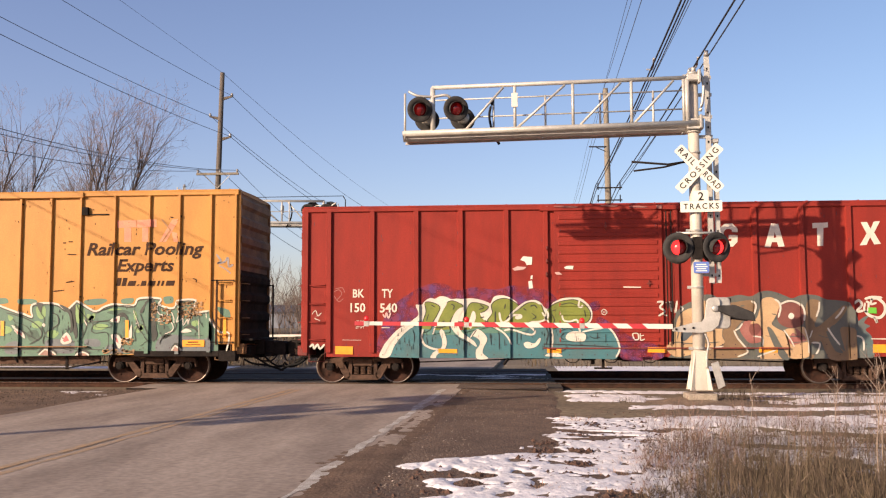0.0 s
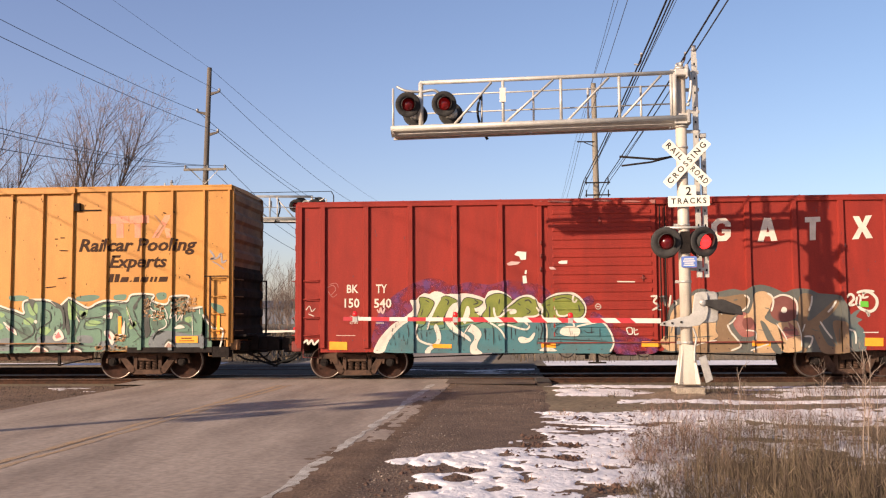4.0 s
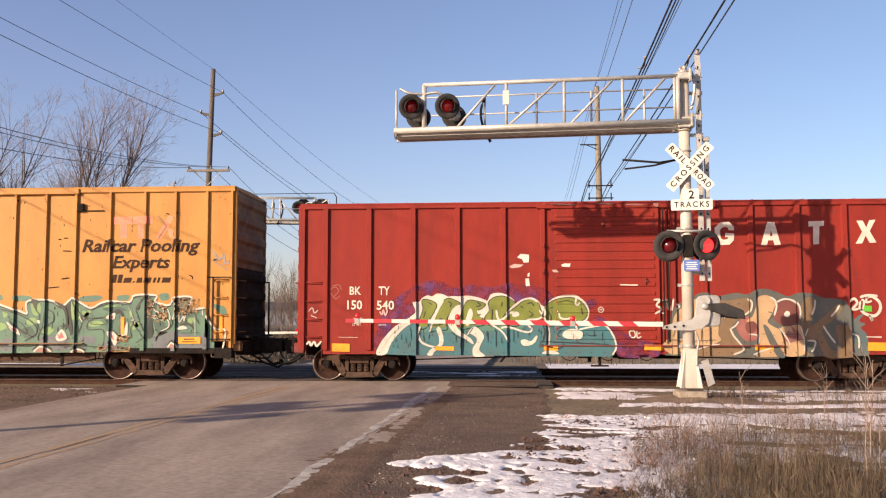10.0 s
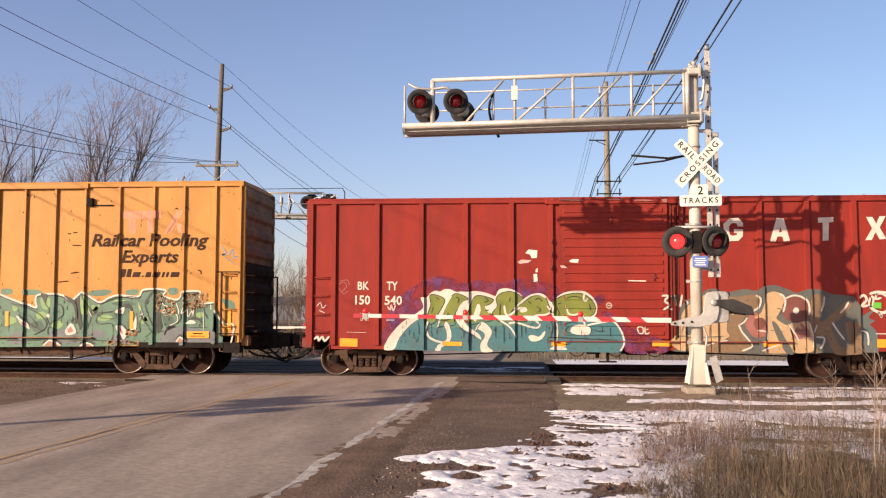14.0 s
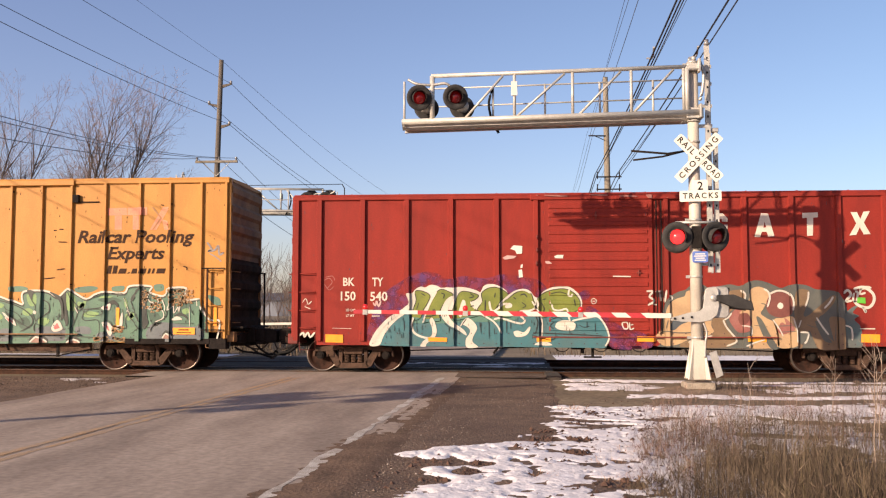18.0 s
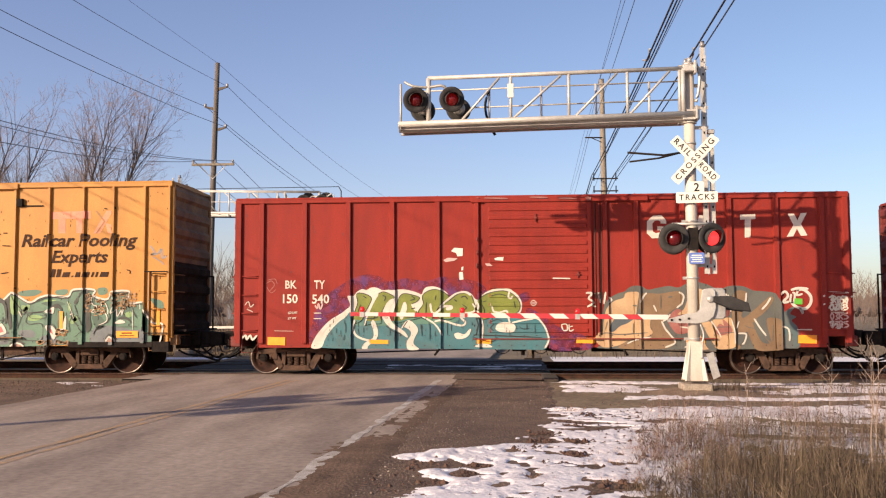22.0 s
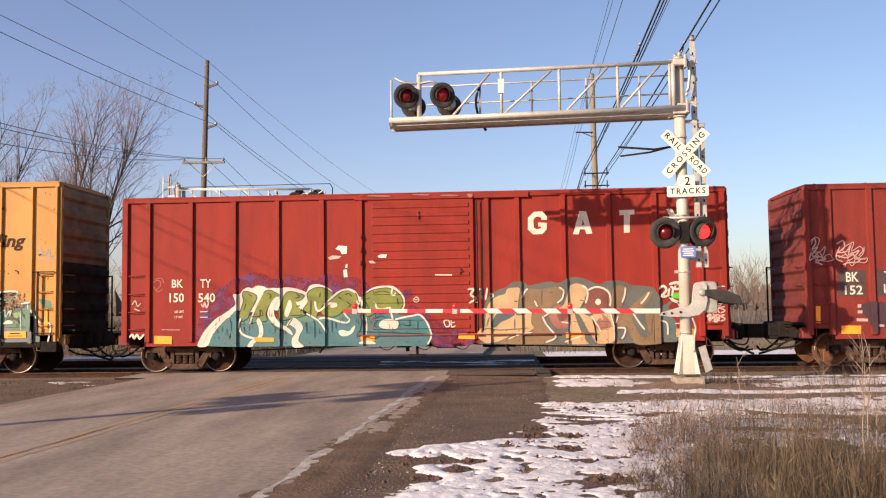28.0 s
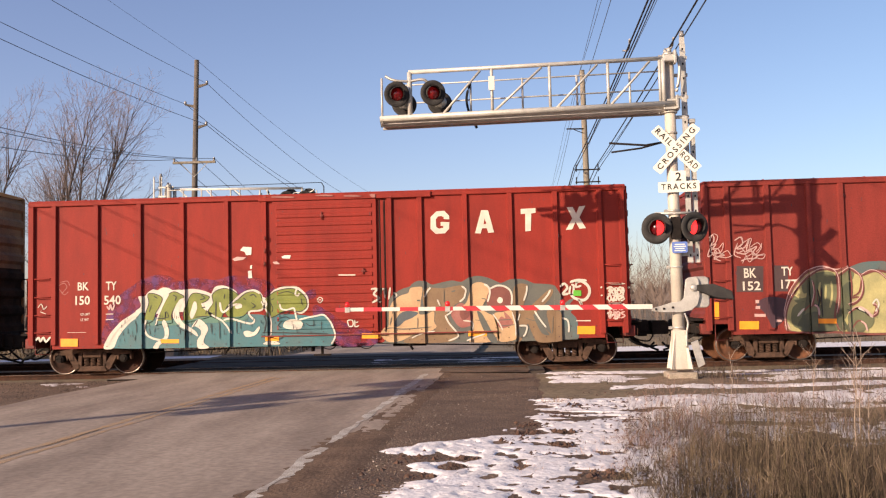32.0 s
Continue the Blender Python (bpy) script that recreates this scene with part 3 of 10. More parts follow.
def truck(car, xc, wb, r, disc):
    """A three-piece truck: side frames, bolster, springs, journals; the wheelsets turn."""
    h = wb / 2
    for s in (-1, 1):
        y0, y1 = (-1.06, -0.92) if s < 0 else (0.92, 1.06)
        bm = bmesh.new()
        for o in ([(-h - 0.17, r + 0.09), (-h + 0.17, r + 0.09), (-0.36, r + 0.15), (0.36, r + 0.15), (h - 0.17, r + 0.09), (h + 0.17, r + 0.09), (h + 0.15, r + 0.19), (0.42, r + 0.27), (-0.42, r + 0.27), (-h - 0.15, r + 0.19)],
                  [(-h + 0.16, r + 0.10), (-h + 0.33, r + 0.13), (-0.30, r - 0.20), (-0.36, r - 0.31), (-0.47, r - 0.29)],
                  [(h - 0.16, r + 0.10), (h - 0.33, r + 0.13), (0.30, r - 0.20), (0.36, r - 0.31), (0.47, r - 0.29)],
                  [(-0.38, r - 0.33), (0.38, r - 0.33), (0.42, r - 0.28), (0.34, r - 0.20), (-0.34, r - 0.20), (-0.42, r - 0.28)],
                  [(-0.38, r - 0.21), (-0.28, r - 0.21), (-0.27, r + 0.17), (-0.37, r + 0.17)],
                  [(0.28, r - 0.21), (0.38, r - 0.21), (0.37, r + 0.17), (0.27, r + 0.17)],
                  [(-h - 0.20, r - 0.04), (-h - 0.14, r - 0.04), (-h - 0.13, r + 0.12), (-h - 0.19, r + 0.12)],
                  [(-h + 0.14, r - 0.04), (-h + 0.20, r - 0.04), (-h + 0.19, r + 0.12), (-h + 0.13, r + 0.12)],
                  [(h - 0.20, r - 0.04), (h - 0.14, r - 0.04), (h - 0.13, r + 0.12), (h - 0.19, r + 0.12)],
                  [(h + 0.14, r - 0.04), (h + 0.20, r - 0.04), (h + 0.19, r + 0.12), (h + 0.13, r + 0.12)]):
            prism(bm, o, y0, y1)
        for v in bm.verts:
            v.co.x += xc
        fr = part("side_frame", bm, CAST, car, "rusty cast truck side frame", 0.010)
        # the window with coil springs, and friction wedges
        for k in (-0.17, 0.0, 0.17):
            bm = bmesh.new()
            pts = [(xc + k + 0.06 * math.cos(a), (-0.99 if s < 0 else 0.99) + 0.05 * math.sin(a), r - 0.20 + 0.23 * a / (6.28 * 6)) for a in np.arange(0, 6.28 * 6, 0.7)]
            tube(bm, pts, 0.016, 4)
            part("spring", bm, CAST, fr)
        for w in (-h, h):
            bm = bmesh.new()
            rod(bm, (xc + w, -0.90 if s < 0 else 0.90, r), (xc + w, -1.13 if s < 0 else 1.13, r), 0.10, seg=14)
            rod(bm, (xc + w, -1.13 if s < 0 else 1.13, r), (xc + w, -1.155 if s < 0 else 1.155, r), 0.07, seg=10)
            part("journal_cap", bm, DARKIRON, fr)
    slab("bolster", xc - 0.25, xc + 0.25, -1.08, 1.08, r + 0.02, r + 0.2, CAST, car, bevel=0.02)
    for w in (-h + 0.62, h - 0.62):
        slab("brake_beam", xc + w - 0.05, xc + w + 0.05, -0.9, 0.9, r - 0.12, r - 0.02, DARKIRON, car)
    return [wheelset(car, xc - h, r, disc), wheelset(car, xc + h, r, disc)]


def boxcar(label, L, zs, zr, posts, pw, door, trucks, wb, r, paint, end_paint, disc, skin=-1.47, ladder_z=(1.12, 1.56, 2.02, 2.49), header=1.4):
    """A steel boxcar with outside posts. x runs from its left end, z from the rail head. Returns its empty, near side and wheelsets."""
    car = tagged(new("boxcar"), label, "boxcar", "freight cars of the train")
    proud = skin - 0.07
    spans = [(p - pw, p, proud) for p in posts]
    d0, d1 = door
    spans.append((d0, d1, proud + 0.005))
    for s in (1, -1):
        y = lambda v: v if s > 0 else -v
        a, b = sorted((y(skin), y(skin + 0.06)))
        slab("side_wall", 0.02, L - 0.02, a, b, zs + 0.27, zr - 0.1, paint, car)
        slab("side_wall_foot", 0.6, L - 0.6, a, b, zs + 0.105, zs + 0.27, paint, car)
        a, b = sorted((y(skin - 0.055), y(skin + 0.07)))
        slab("top_chord", -0.01, L + 0.01, a, b, zr - 0.125, zr, paint, car, bevel=0.012)
        a, b = sorted((y(skin), y(skin + 0.08)))
        slab("side_sill", 0.6, L - 0.6, a, b, zs, zs + 0.105, paint, car)
        for p in posts:
            bm = bmesh.new()
            a, b = y(proud), y(skin)
            o = [(p - pw, b), (p - pw + 0.022, a), (p - 0.022, a), (p, b)]
            lo = [bm.verts.new((u, v, zs + 0.11)) for u, v in o]
            hi = [bm.verts.new((u, v, zr - 0.12)) for u, v in o]
            for i in range(4):
                bm.faces.new((lo[i], lo[(i + 1) % 4], hi[(i + 1) % 4], hi[i]))
            bm.faces.new(lo)
            bm.faces.new(hi)
            part("post", bm, paint, car)
        # sliding door with pressed ribs, its tracks, posts and locking bars
        a, b = sorted((y(proud + 0.005), y(skin)))
        dr = slab("door", d0, d1, a, b, zs + 0.28, zr - 0.17, paint, car)
        n = 15
        for i in range(n):
            z = zs + 0.42 + (zr - zs - 0.75) * i / (n - 1)
            bm = bmesh.new()
            f = y(proud + 0.005)
            g = f - 0.022 * s
            prism_pts = [(d0 + 0.1, z - 0.06, f), (d0 + 0.1, z + 0.06, f), (d0 + 0.12, z + 0.035, g), (d0 + 0.12, z - 0.035, g)]
            p3 = [bm.verts.new((u, w, v)) for u, v, w in prism_pts]
            q3 = [bm.verts.new((d1 - 0.1 - (u - d0 - 0.1), w, v)) for u, v, w in prism_pts]
            bm.faces.new(p3)
            bm.faces.new(q3)
            for k in range(4):
                bm.faces.new((p3[k], p3[(k + 1) % 4], q3[(k + 1) % 4], q3[k]))
            part("door_rib", bm, paint, dr)
        a, b = sorted((y(proud - 0.03), y(skin)))
        slab("door_track", d0 - 0.3, d1 + 3.0, a, b, zs + 0.20, zs + 0.228, end_paint, car)
        slab("door_header", d0 - 0.35, d1 + header, a, b, zr - 0.16, zr - 0.02, paint, car, bevel=0.01)
        for px in (d0 - 0.27, d1 + 0.28):
            a, b = sorted((y(proud), y(skin)))
            slab("door_post", px, px + 0.12, a, b, zs + 0.1, zr - 0.12, paint, car, bevel=0.01)
        for px in (d1 + 0.10, d1 + 0.22):
            bm = bmesh.new()
            rod(bm, (px, y(proud - 0.03), zs + 0.3), (px, y(proud - 0.03), zr - 0.2), 0.018, seg=6)
            box(bm, px - 0.03, px + 0.03, *sorted((y(proud - 0.05), y(proud - 0.02))), zs + 1.2, zs + 1.36)
            part("locking_bar", bm, DARKIRON if s > 0 else paint, car)
    spans.append((d0 - 0.27, d0 - 0.15, proud))
    spans.append((d1 + 0.28, d1 + 0.40, proud))
    # corrugated ends
    for x, o in ((0.0, -1), (L, 1)):
        prof, z = [], zs + 0.2
        hgt = zr - 0.08 - z
        k = 8
        for i in range(k):
            b0 = z + hgt * i / k
            for u, d in ((0.0, 0.0), (0.25, 0.0), (0.42, 0.075), (0.72, 0.075), (0.9, 0.0)):
                prof.append((b0 + u * hgt / k, d))
        prof.append((zr - 0.08, 0.0))
        cut = 21
        # the foot of a yellow end is darker than the wall above it
        for name, pr, look_of in (("end_wall_foot", prof[:cut], END_BROWN if end_paint is YELLOW_DARK else end_paint), ("end_wall", prof[cut - 1:], end_paint)):
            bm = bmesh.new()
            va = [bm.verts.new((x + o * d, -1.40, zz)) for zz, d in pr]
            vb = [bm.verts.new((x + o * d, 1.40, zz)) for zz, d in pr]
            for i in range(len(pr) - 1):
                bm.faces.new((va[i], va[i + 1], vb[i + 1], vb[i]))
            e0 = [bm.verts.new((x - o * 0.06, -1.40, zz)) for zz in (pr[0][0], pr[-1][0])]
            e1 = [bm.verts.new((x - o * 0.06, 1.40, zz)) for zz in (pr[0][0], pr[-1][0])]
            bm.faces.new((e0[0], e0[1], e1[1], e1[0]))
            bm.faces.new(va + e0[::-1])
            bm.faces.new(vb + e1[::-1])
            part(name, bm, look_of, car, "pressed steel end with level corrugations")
        for s in (-1, 1):
            slab("corner_post", min(x - o * 0.02, x + o * 0.05), max(x - o * 0.02, x + o * 0.05), *sorted((s * 1.47, s * 1.36)), zs + 0.2, zr - 0.02, paint if s < 0 else end_paint, car, bevel=0.012)
        # ladders: on the side at the near corner, on the end
        for s in (-1, 1):
            yy = s * (abs(skin) + 0.085)
            xa, xb = (0.16, 0.56) if o < 0 else (L - 0.56, L - 0.16)
            for z in ladder_z:
                bm = bmesh.new()
                tube(bm, [(xa, s * abs(skin), z + 0.01), (xa + 0.01, yy, z), (xb - 0.01, yy, z), (xb, s * abs(skin), z + 0.01)], 0.013, 5)
                part("ladder_rung", bm, paint, car)
            bm = bmesh.new()
            tube(bm, [(xa, s * 1.45, zs + 0.3), (xa, s * 1.47, zs - 0.12), (xb, s * 1.47, zs - 0.12), (xb, s * 1.45, zs + 0.3)], 0.014, 5)
            part("sill_step", bm, end_paint, car)
        for z in ladder_z:
            bm = bmesh.new()
            xe = x + o * 0.16
            tube(bm, [(x, -1.32, z), (xe, -1.32, z), (xe, -0.92, z), (x, -0.92, z)], 0.013, 5)
            part("end_rung", bm, end_paint, car)
        bm = bmesh.new()
        tube(bm, [(x + o * 0.17, 1.40, zs + 0.3), (x + o * 0.17, 1.40, zs + 1.9)], 0.025, 6)
        tube(bm, [(x, 1.40, zs + 1.88), (x + o * 0.19, 1.40, zs + 1.88)], 0.02, 5)
        part("handhold", bm, DARKIRON, car)
        slab("end_sill", *sorted((x - o * 0.1, x + o * 0.16)), -1.38, 1.38, zs + 0.02, zs + 0.28, end_paint, car, bevel=0.02)
        slab("end_platform", *sorted((x, x + o * 0.3)), -0.9, 0.5, zs + 0.30, zs + 0.34, DARKIRON, car)
        # coupler, air hose, uncoupling lever
        cx = x + o * 0.86
        bm = bmesh.new()
        box(bm, min(x - o * 0.2, cx - o * 0.3), max(x - o * 0.2, cx - o * 0.3), -0.19, 0.19, 0.70, 1.05)
        prism(bm, [(cx - 0.32, 0.70), (cx + 0.10, 0.70), (cx + 0.12, 0.78), (cx + 0.12, 1.0), (cx + 0.05, 1.06), (cx - 0.32, 1.06)], -0.24 if o < 0 else -0.05, 0.05 if o < 0 else 0.24)
        box(bm, x - 0.28, x + 0.28, -0.32, 0.32, 0.62, 1.08)
        part("coupler", bm, DARKIRON, car, "grimy knuckle coupler", 0.02)
        bm = bmesh.new()
        tube(bm, smooth_line([(x + o * 0.1, -0.45, 0.72), (x + o * 0.3, -0.42, 0.58), (x + o * 0.6, -0.35, 0.40), (cx, -0.3, 0.42)]), 0.026, 6)
        part("air_hose", bm, BLACK, car)
        bm = bmesh.new()
        tube(bm, smooth_line([(x + o * 0.15, 0.3, 0.75), (x + o * 0.4, 0.28, 0.5), (x + o * 0.7, 0.2, 0.36), (cx, 0.1, 0.48)]), 0.028, 6)
        part("air_hose", bm, BLACK, car)
        bm = bmesh.new()
        tube(bm, smooth_line([(x + o * 0.05, -0.7, 0.80), (x + o * 0.3, -0.6, 0.60), (x + o * 0.62, -0.5, 0.55), (cx - o * 0.1, -0.35, 0.70)]), 0.02, 5)
        part("brake_line", bm, DARKIRON, car)
        slab("draft_box", *sorted((x + o * 0.12, x + o * 0.42)), -0.42, 0.42, 0.72, 1.12, DARKIRON, car, bevel=0.02)
        slab("cushion_housing", *sorted((x + o * 0.30, x + o * 0.66)), -0.30, 0.30, 0.74, 1.08, DARKIRON, car, bevel=0.03)
        slab("carrier_plate", *sorted((x + o * 0.40, x + o * 0.62)), -0.30, 0.30, 0.66, 0.75, DARKIRON, car, bevel=0.02)
        bm = bmesh.new()
        tube(bm, smooth_line([(x + o * 0.05, -1.0, 0.62), (x + o * 0.25, -0.9, 0.50), (x + o * 0.55, -0.6, 0.44), (x + o * 0.80, -0.3, 0.33), (cx + o * 0.04, -0.22, 0.30)]), 0.03, 6)
        part("air_hose", bm, BLACK, car)
        slab("brake_lever_box", *sorted((x + o * 0.08, x + o * 0.26)), -1.15, -0.62, 0.72, 0.98, DARKIRON, car, bevel=0.02)
        slab("crossover_step", *sorted((x + o * 0.05, x + o * 0.34)), -1.25, 1.25, zs + 0.36, zs + 0.41, DARKIRON, car)
        bm = bmesh.new()
        tube(bm, [(x + o * 0.2, -1.40, zs + 0.05), (x + o * 0.22, -1.36, zs + 0.2), (x + o * 0.24, -0.2, zs + 0.25), (x + o * 0.5, -0.1, 1.05)], 0.014, 5)
        part("uncoupling_lever", bm, RUST, car)
    # roof with cross seams
    bm = bmesh.new()
    o = [(-1.53, zr - 0.03), (-1.50, zr + 0.02), (-1.1, zr + 0.025), (0.0, zr + 0.05), (1.1, zr + 0.025), (1.50, zr + 0.02), (1.53, zr - 0.03), (1.0, zr - 0.06), (-1.0, zr - 0.06)]
    a = [bm.verts.new((0.0, yy, zz)) for yy, zz in o]
    b = [bm.verts.new((L, yy, zz)) for yy, zz in o]
    bm.faces.new(a)
    bm.faces.new(b[::-1])
    for i in range(len(o)):
        j = (i + 1) % len(o)
        bm.faces.new((a[i], a[j], b[j], b[i]))
    roof = part("roof", bm, paint, car)
    for i in range(13):
        x = 0.25 + (L - 0.5) * i / 12
        bm = bmesh.new()
        tube(bm, [(x, -1.49, zr + 0.015), (x, -1.1, zr + 0.03), (x, 0, zr + 0.055), (x, 1.1, zr + 0.03), (x, 1.49, zr + 0.015)], 0.022, 4)
        part("roof_seam", bm, paint, roof)
    # floor, centre sill, cross bearers, brake gear
    slab("floor", 0.05, L - 0.05, -1.42, 1.42, zs + 0.26, zs + 0.36, end_paint, car)
    slab("centre_sill", 0.1, L - 0.1, -0.18, 0.18, zs - 0.02, zs + 0.26, DARKIRON, car)
    for x in (L * 0.28, L * 0.42, L * 0.5, L * 0.6, L * 0.72):
        slab("cross_bearer", x - 0.05, x + 0.05, -1.38, 1.38, zs + 0.02, zs + 0.26, DARKIRON, car)
    bm = bmesh.new()
    rod(bm, (L * 0.52, -0.75, zs + 0.02), (L * 0.52 + 0.55, -0.75, zs + 0.02), 0.14, seg=14)
    part("brake_cylinder", bm, DARKIRON, car)
    bm = bmesh.new()
    rod(bm, (L * 0.60, 0.6, zs + 0.0), (L * 0.60 + 0.9, 0.6, zs + 0.0), 0.19, seg=14)
    part("air_reservoir", bm, DARKIRON, car)
    bm = bmesh.new()
    tube(bm, [(trucks[0] + 1.3, -0.6, 0.52), (L * 0.35, -0.65, 0.60), (L * 0.52, -0.7, zs), (L * 0.65, -0.65, 0.60), (trucks[1] - 1.3, -0.6, 0.52)], 0.018, 5)
    part("brake_rod", bm, DARKIRON, car)
    # control valve, hanging lever and slack adjuster near the middle
    xv = L * 0.46
    bm = bmesh.new()
    box(bm, xv, xv + 0.34, -1.28, -0.95, zs - 0.10, zs + 0.08)
    rod(bm, (xv + 0.08, -1.28, zs - 0.03), (xv + 0.08, -1.36, zs - 0.03), 0.07, seg=10)
    rod(bm, (xv + 0.27, -1.2, zs - 0.1), (xv + 0.27, -1.2, zs - 0.2), 0.05, seg=8)
    part("control_valve", bm, DARKIRON, car, bevel=0.01)
    bm = bmesh.new()
    rod(bm, (xv + 0.52, -1.25, zs + 0.05), (xv + 0.52, -1.25, zs - 0.27), 0.035, seg=8)
    box(bm, xv + 0.30, xv + 0.74, -1.30, -1.20, zs - 0.31, zs - 0.27)
    part("release_lever", bm, DARKIRON, car)
    bm = bmesh.new()
    rod(bm, (xv + 0.7, -1.1, zs - 0.03), (xv + 1.75, -1.1, zs - 0.03), 0.06, seg=10)
    rod(bm, (xv + 1.0, -1.1, zs - 0.03), (xv + 1.5, -1.1, zs - 0.03), 0.10, seg=12)
    part("slack_adjuster", bm, DARKIRON, car)
    for k in range(3):
        bm = bmesh.new()
        u = xv - 0.5 + 0.95 * k
        tube(bm, smooth_line([(u, -1.34, zs + 0.04), (u + 0.15, -1.36, zs - 0.12), (u + 0.34, -1.34, zs - 0.14), (u + 0.5, -1.3, zs + 0.02)]), 0.012, 5)
        part("air_pipe", bm, DARKIRON, car)
    for x, dx in ((L * 0.34, -0.12), (L * 0.64, 0.10)):
        bm = bmesh.new()
        tube(bm, [(x, -1.38, zs + 0.05), (x, -1.4, zs - 0.05), (x + dx, -1.4, zs - 0.20)], 0.03, 5)
        part("sill_bracket", bm, DARKIRON, car)
    wheels = []
    for x in trucks:
        slab("truck_bolster_pad", x - 0.35, x + 0.35, -1.2, 1.2, r + 0.22, zs + 0.28, DARKIRON, car)
        wheels += truck(car, x, wb, r, disc)
    return car, Side(car, spans, skin, door, [zs + 0.42 + (zr - zs - 0.75) * i / 14 for i in range(15)]), wheels


def smooth_line(pts, n=5):
    """A smooth line through points in space."""
    out = []
    for i in range(len(pts) - 1):
        p0, p1, p2, p3 = (Vector(pts[min(max(i + d, 0), len(pts) - 1)]) for d in (-1, 0, 1, 2))
        for s in range(n):
            t = s / n
            out.append(0.5 * ((2 * p1) + (p2 - p0) * t + (2 * p0 - 5 * p1 + 4 * p2 - p3) * t * t + (3 * p1 - p0 - 3 * p2 + p3) * t ** 3))
    return out + [Vector(pts[-1])]


RED_POSTS = (0.145, 0.735, 1.845, 2.965, 4.085, 5.235, 10.18, 11.32, 12.45, 13.58, 14.68, 15.24)
red_car, red_side, red_wheels = boxcar("oxide-red steel boxcar with graffiti along its lower side", 15.25, 0.69, 4.48, RED_POSTS, 0.155, (6.35, 9.0), (1.47, 13.75), 1.69, 0.42, RED, RED_DARK, WHEEL)
red_car_2, red_side_2, red_wheels_2 = boxcar("weathered red steel boxcar with yellow-green graffiti", 15.25, 0.69, 4.48, (0.10, 0.62, 1.60, 2.62, 3.40, 4.60, 10.18, 11.32, 12.45, 13.58, 14.68, 15.24), 0.155,
                                             (6.35, 9.0), (1.56, 13.75), 1.66, 0.42, RED_DULL, RED_DARK, WHEEL_ORANGE)
for x, z, w, h in ((8.66, 2.49, 0.10, 0.16), (7.62, 3.92, 0.07, 0.20), (6.16, 3.06, 0.06, 0.12), (6.15, 2.73, 0.06, 0.12), (6.16, 3.39, 0.05, 0.10)):
    shape("door_fitting", lambda bm: (box(bm, x - w / 2, x + w / 2, -1.585, -1.53, z - h * 0.12, z + h * 0.12), rod(bm, (x, -1.575, z - h / 2), (x, -1.575, z + h / 2), 0.017, seg=6)), RED_DARK, red_car, bevel=0.0)
YELLOW_L = 16.4
YELLOW_POSTS = tuple(YELLOW_L + v for v in (-14.6, -13.4, -12.2, -11.0, -5.75, -4.93, -4.13, -3.22, -2.30, -1.50, -0.67, -0.02))
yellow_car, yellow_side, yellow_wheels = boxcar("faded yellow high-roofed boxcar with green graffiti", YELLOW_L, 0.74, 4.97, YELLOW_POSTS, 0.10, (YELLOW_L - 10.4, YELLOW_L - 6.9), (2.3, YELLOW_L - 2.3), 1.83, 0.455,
                                                YELLOW, YELLOW_DARK, WHEEL, ladder_z=(1.25, 1.68, 2.12, 2.56), header=2.8)
slab("skirt_beam", 0.4, YELLOW_L - 3.7, -1.25, -1.15, 0.50, 0.72, CAST, yellow_car, "dirty brown underframe beam")
for x in (YELLOW_L - 4.6, YELLOW_L - 6.6, YELLOW_L - 9.5):
    slab("hanger", x, x + 0.06, -1.27, -1.2, 0.36, 0.74, DARKIRON, yellow_car)
shape("brake_pipe", lambda bm: tube(bm, [(0.5, -1.28, 0.42), (YELLOW_L - 6, -1.28, 0.40), (YELLOW_L - 4.5, -1.28, 0.40), (YELLOW_L - 3.7, -1.25, 0.55)], 0.022, 6), DARKIRON, yellow_car)
# black sill plates over the truck and the step box at the corner
slab("sill_plate", YELLOW_L - 2.68, YELLOW_L - 0.45, -1.50, -1.40, 0.70, 0.84, DARKIRON, yellow_car, "black sill plate over the truck", 0.01)
slab("step_box", YELLOW_L - 0.47, YELLOW_L - 0.03, -1.49, -1.18, 0.58, 0.85, DARKIRON, yellow_car, "black corner step box", 0.01)
slab("door_bracket", YELLOW_L - 4.13, YELLOW_L - 3.98, -1.56, -1.47, 4.36, 4.56, DARKIRON, yellow_car)
slab("door_stop", YELLOW_L - 4.0, YELLOW_L - 3.45, -1.50, -1.47, 4.36, 4.39, DARKIRON, yellow_car)
for z in (1.05, 2.62):
    slab("ladder_bar", YELLOW_L - 0.66, YELLOW_L - 0.06, -1.60, -1.57, z, z + 0.03, DARKIRON, yellow_car)
slab("ladder_stile", YELLOW_L - 0.53, YELLOW_L - 0.49, -1.60, -1.55, 1.0, 2.65, RUST, yellow_car)
START = ((red_car, -5.295, red_wheels, 0.42), (red_car_2, 11.89, red_wheels_2, 0.42), (yellow_car, -7.0 - YELLOW_L, yellow_wheels, 0.455))
for car, x, _, _ in START:
    car.location = (x, 0, 0)


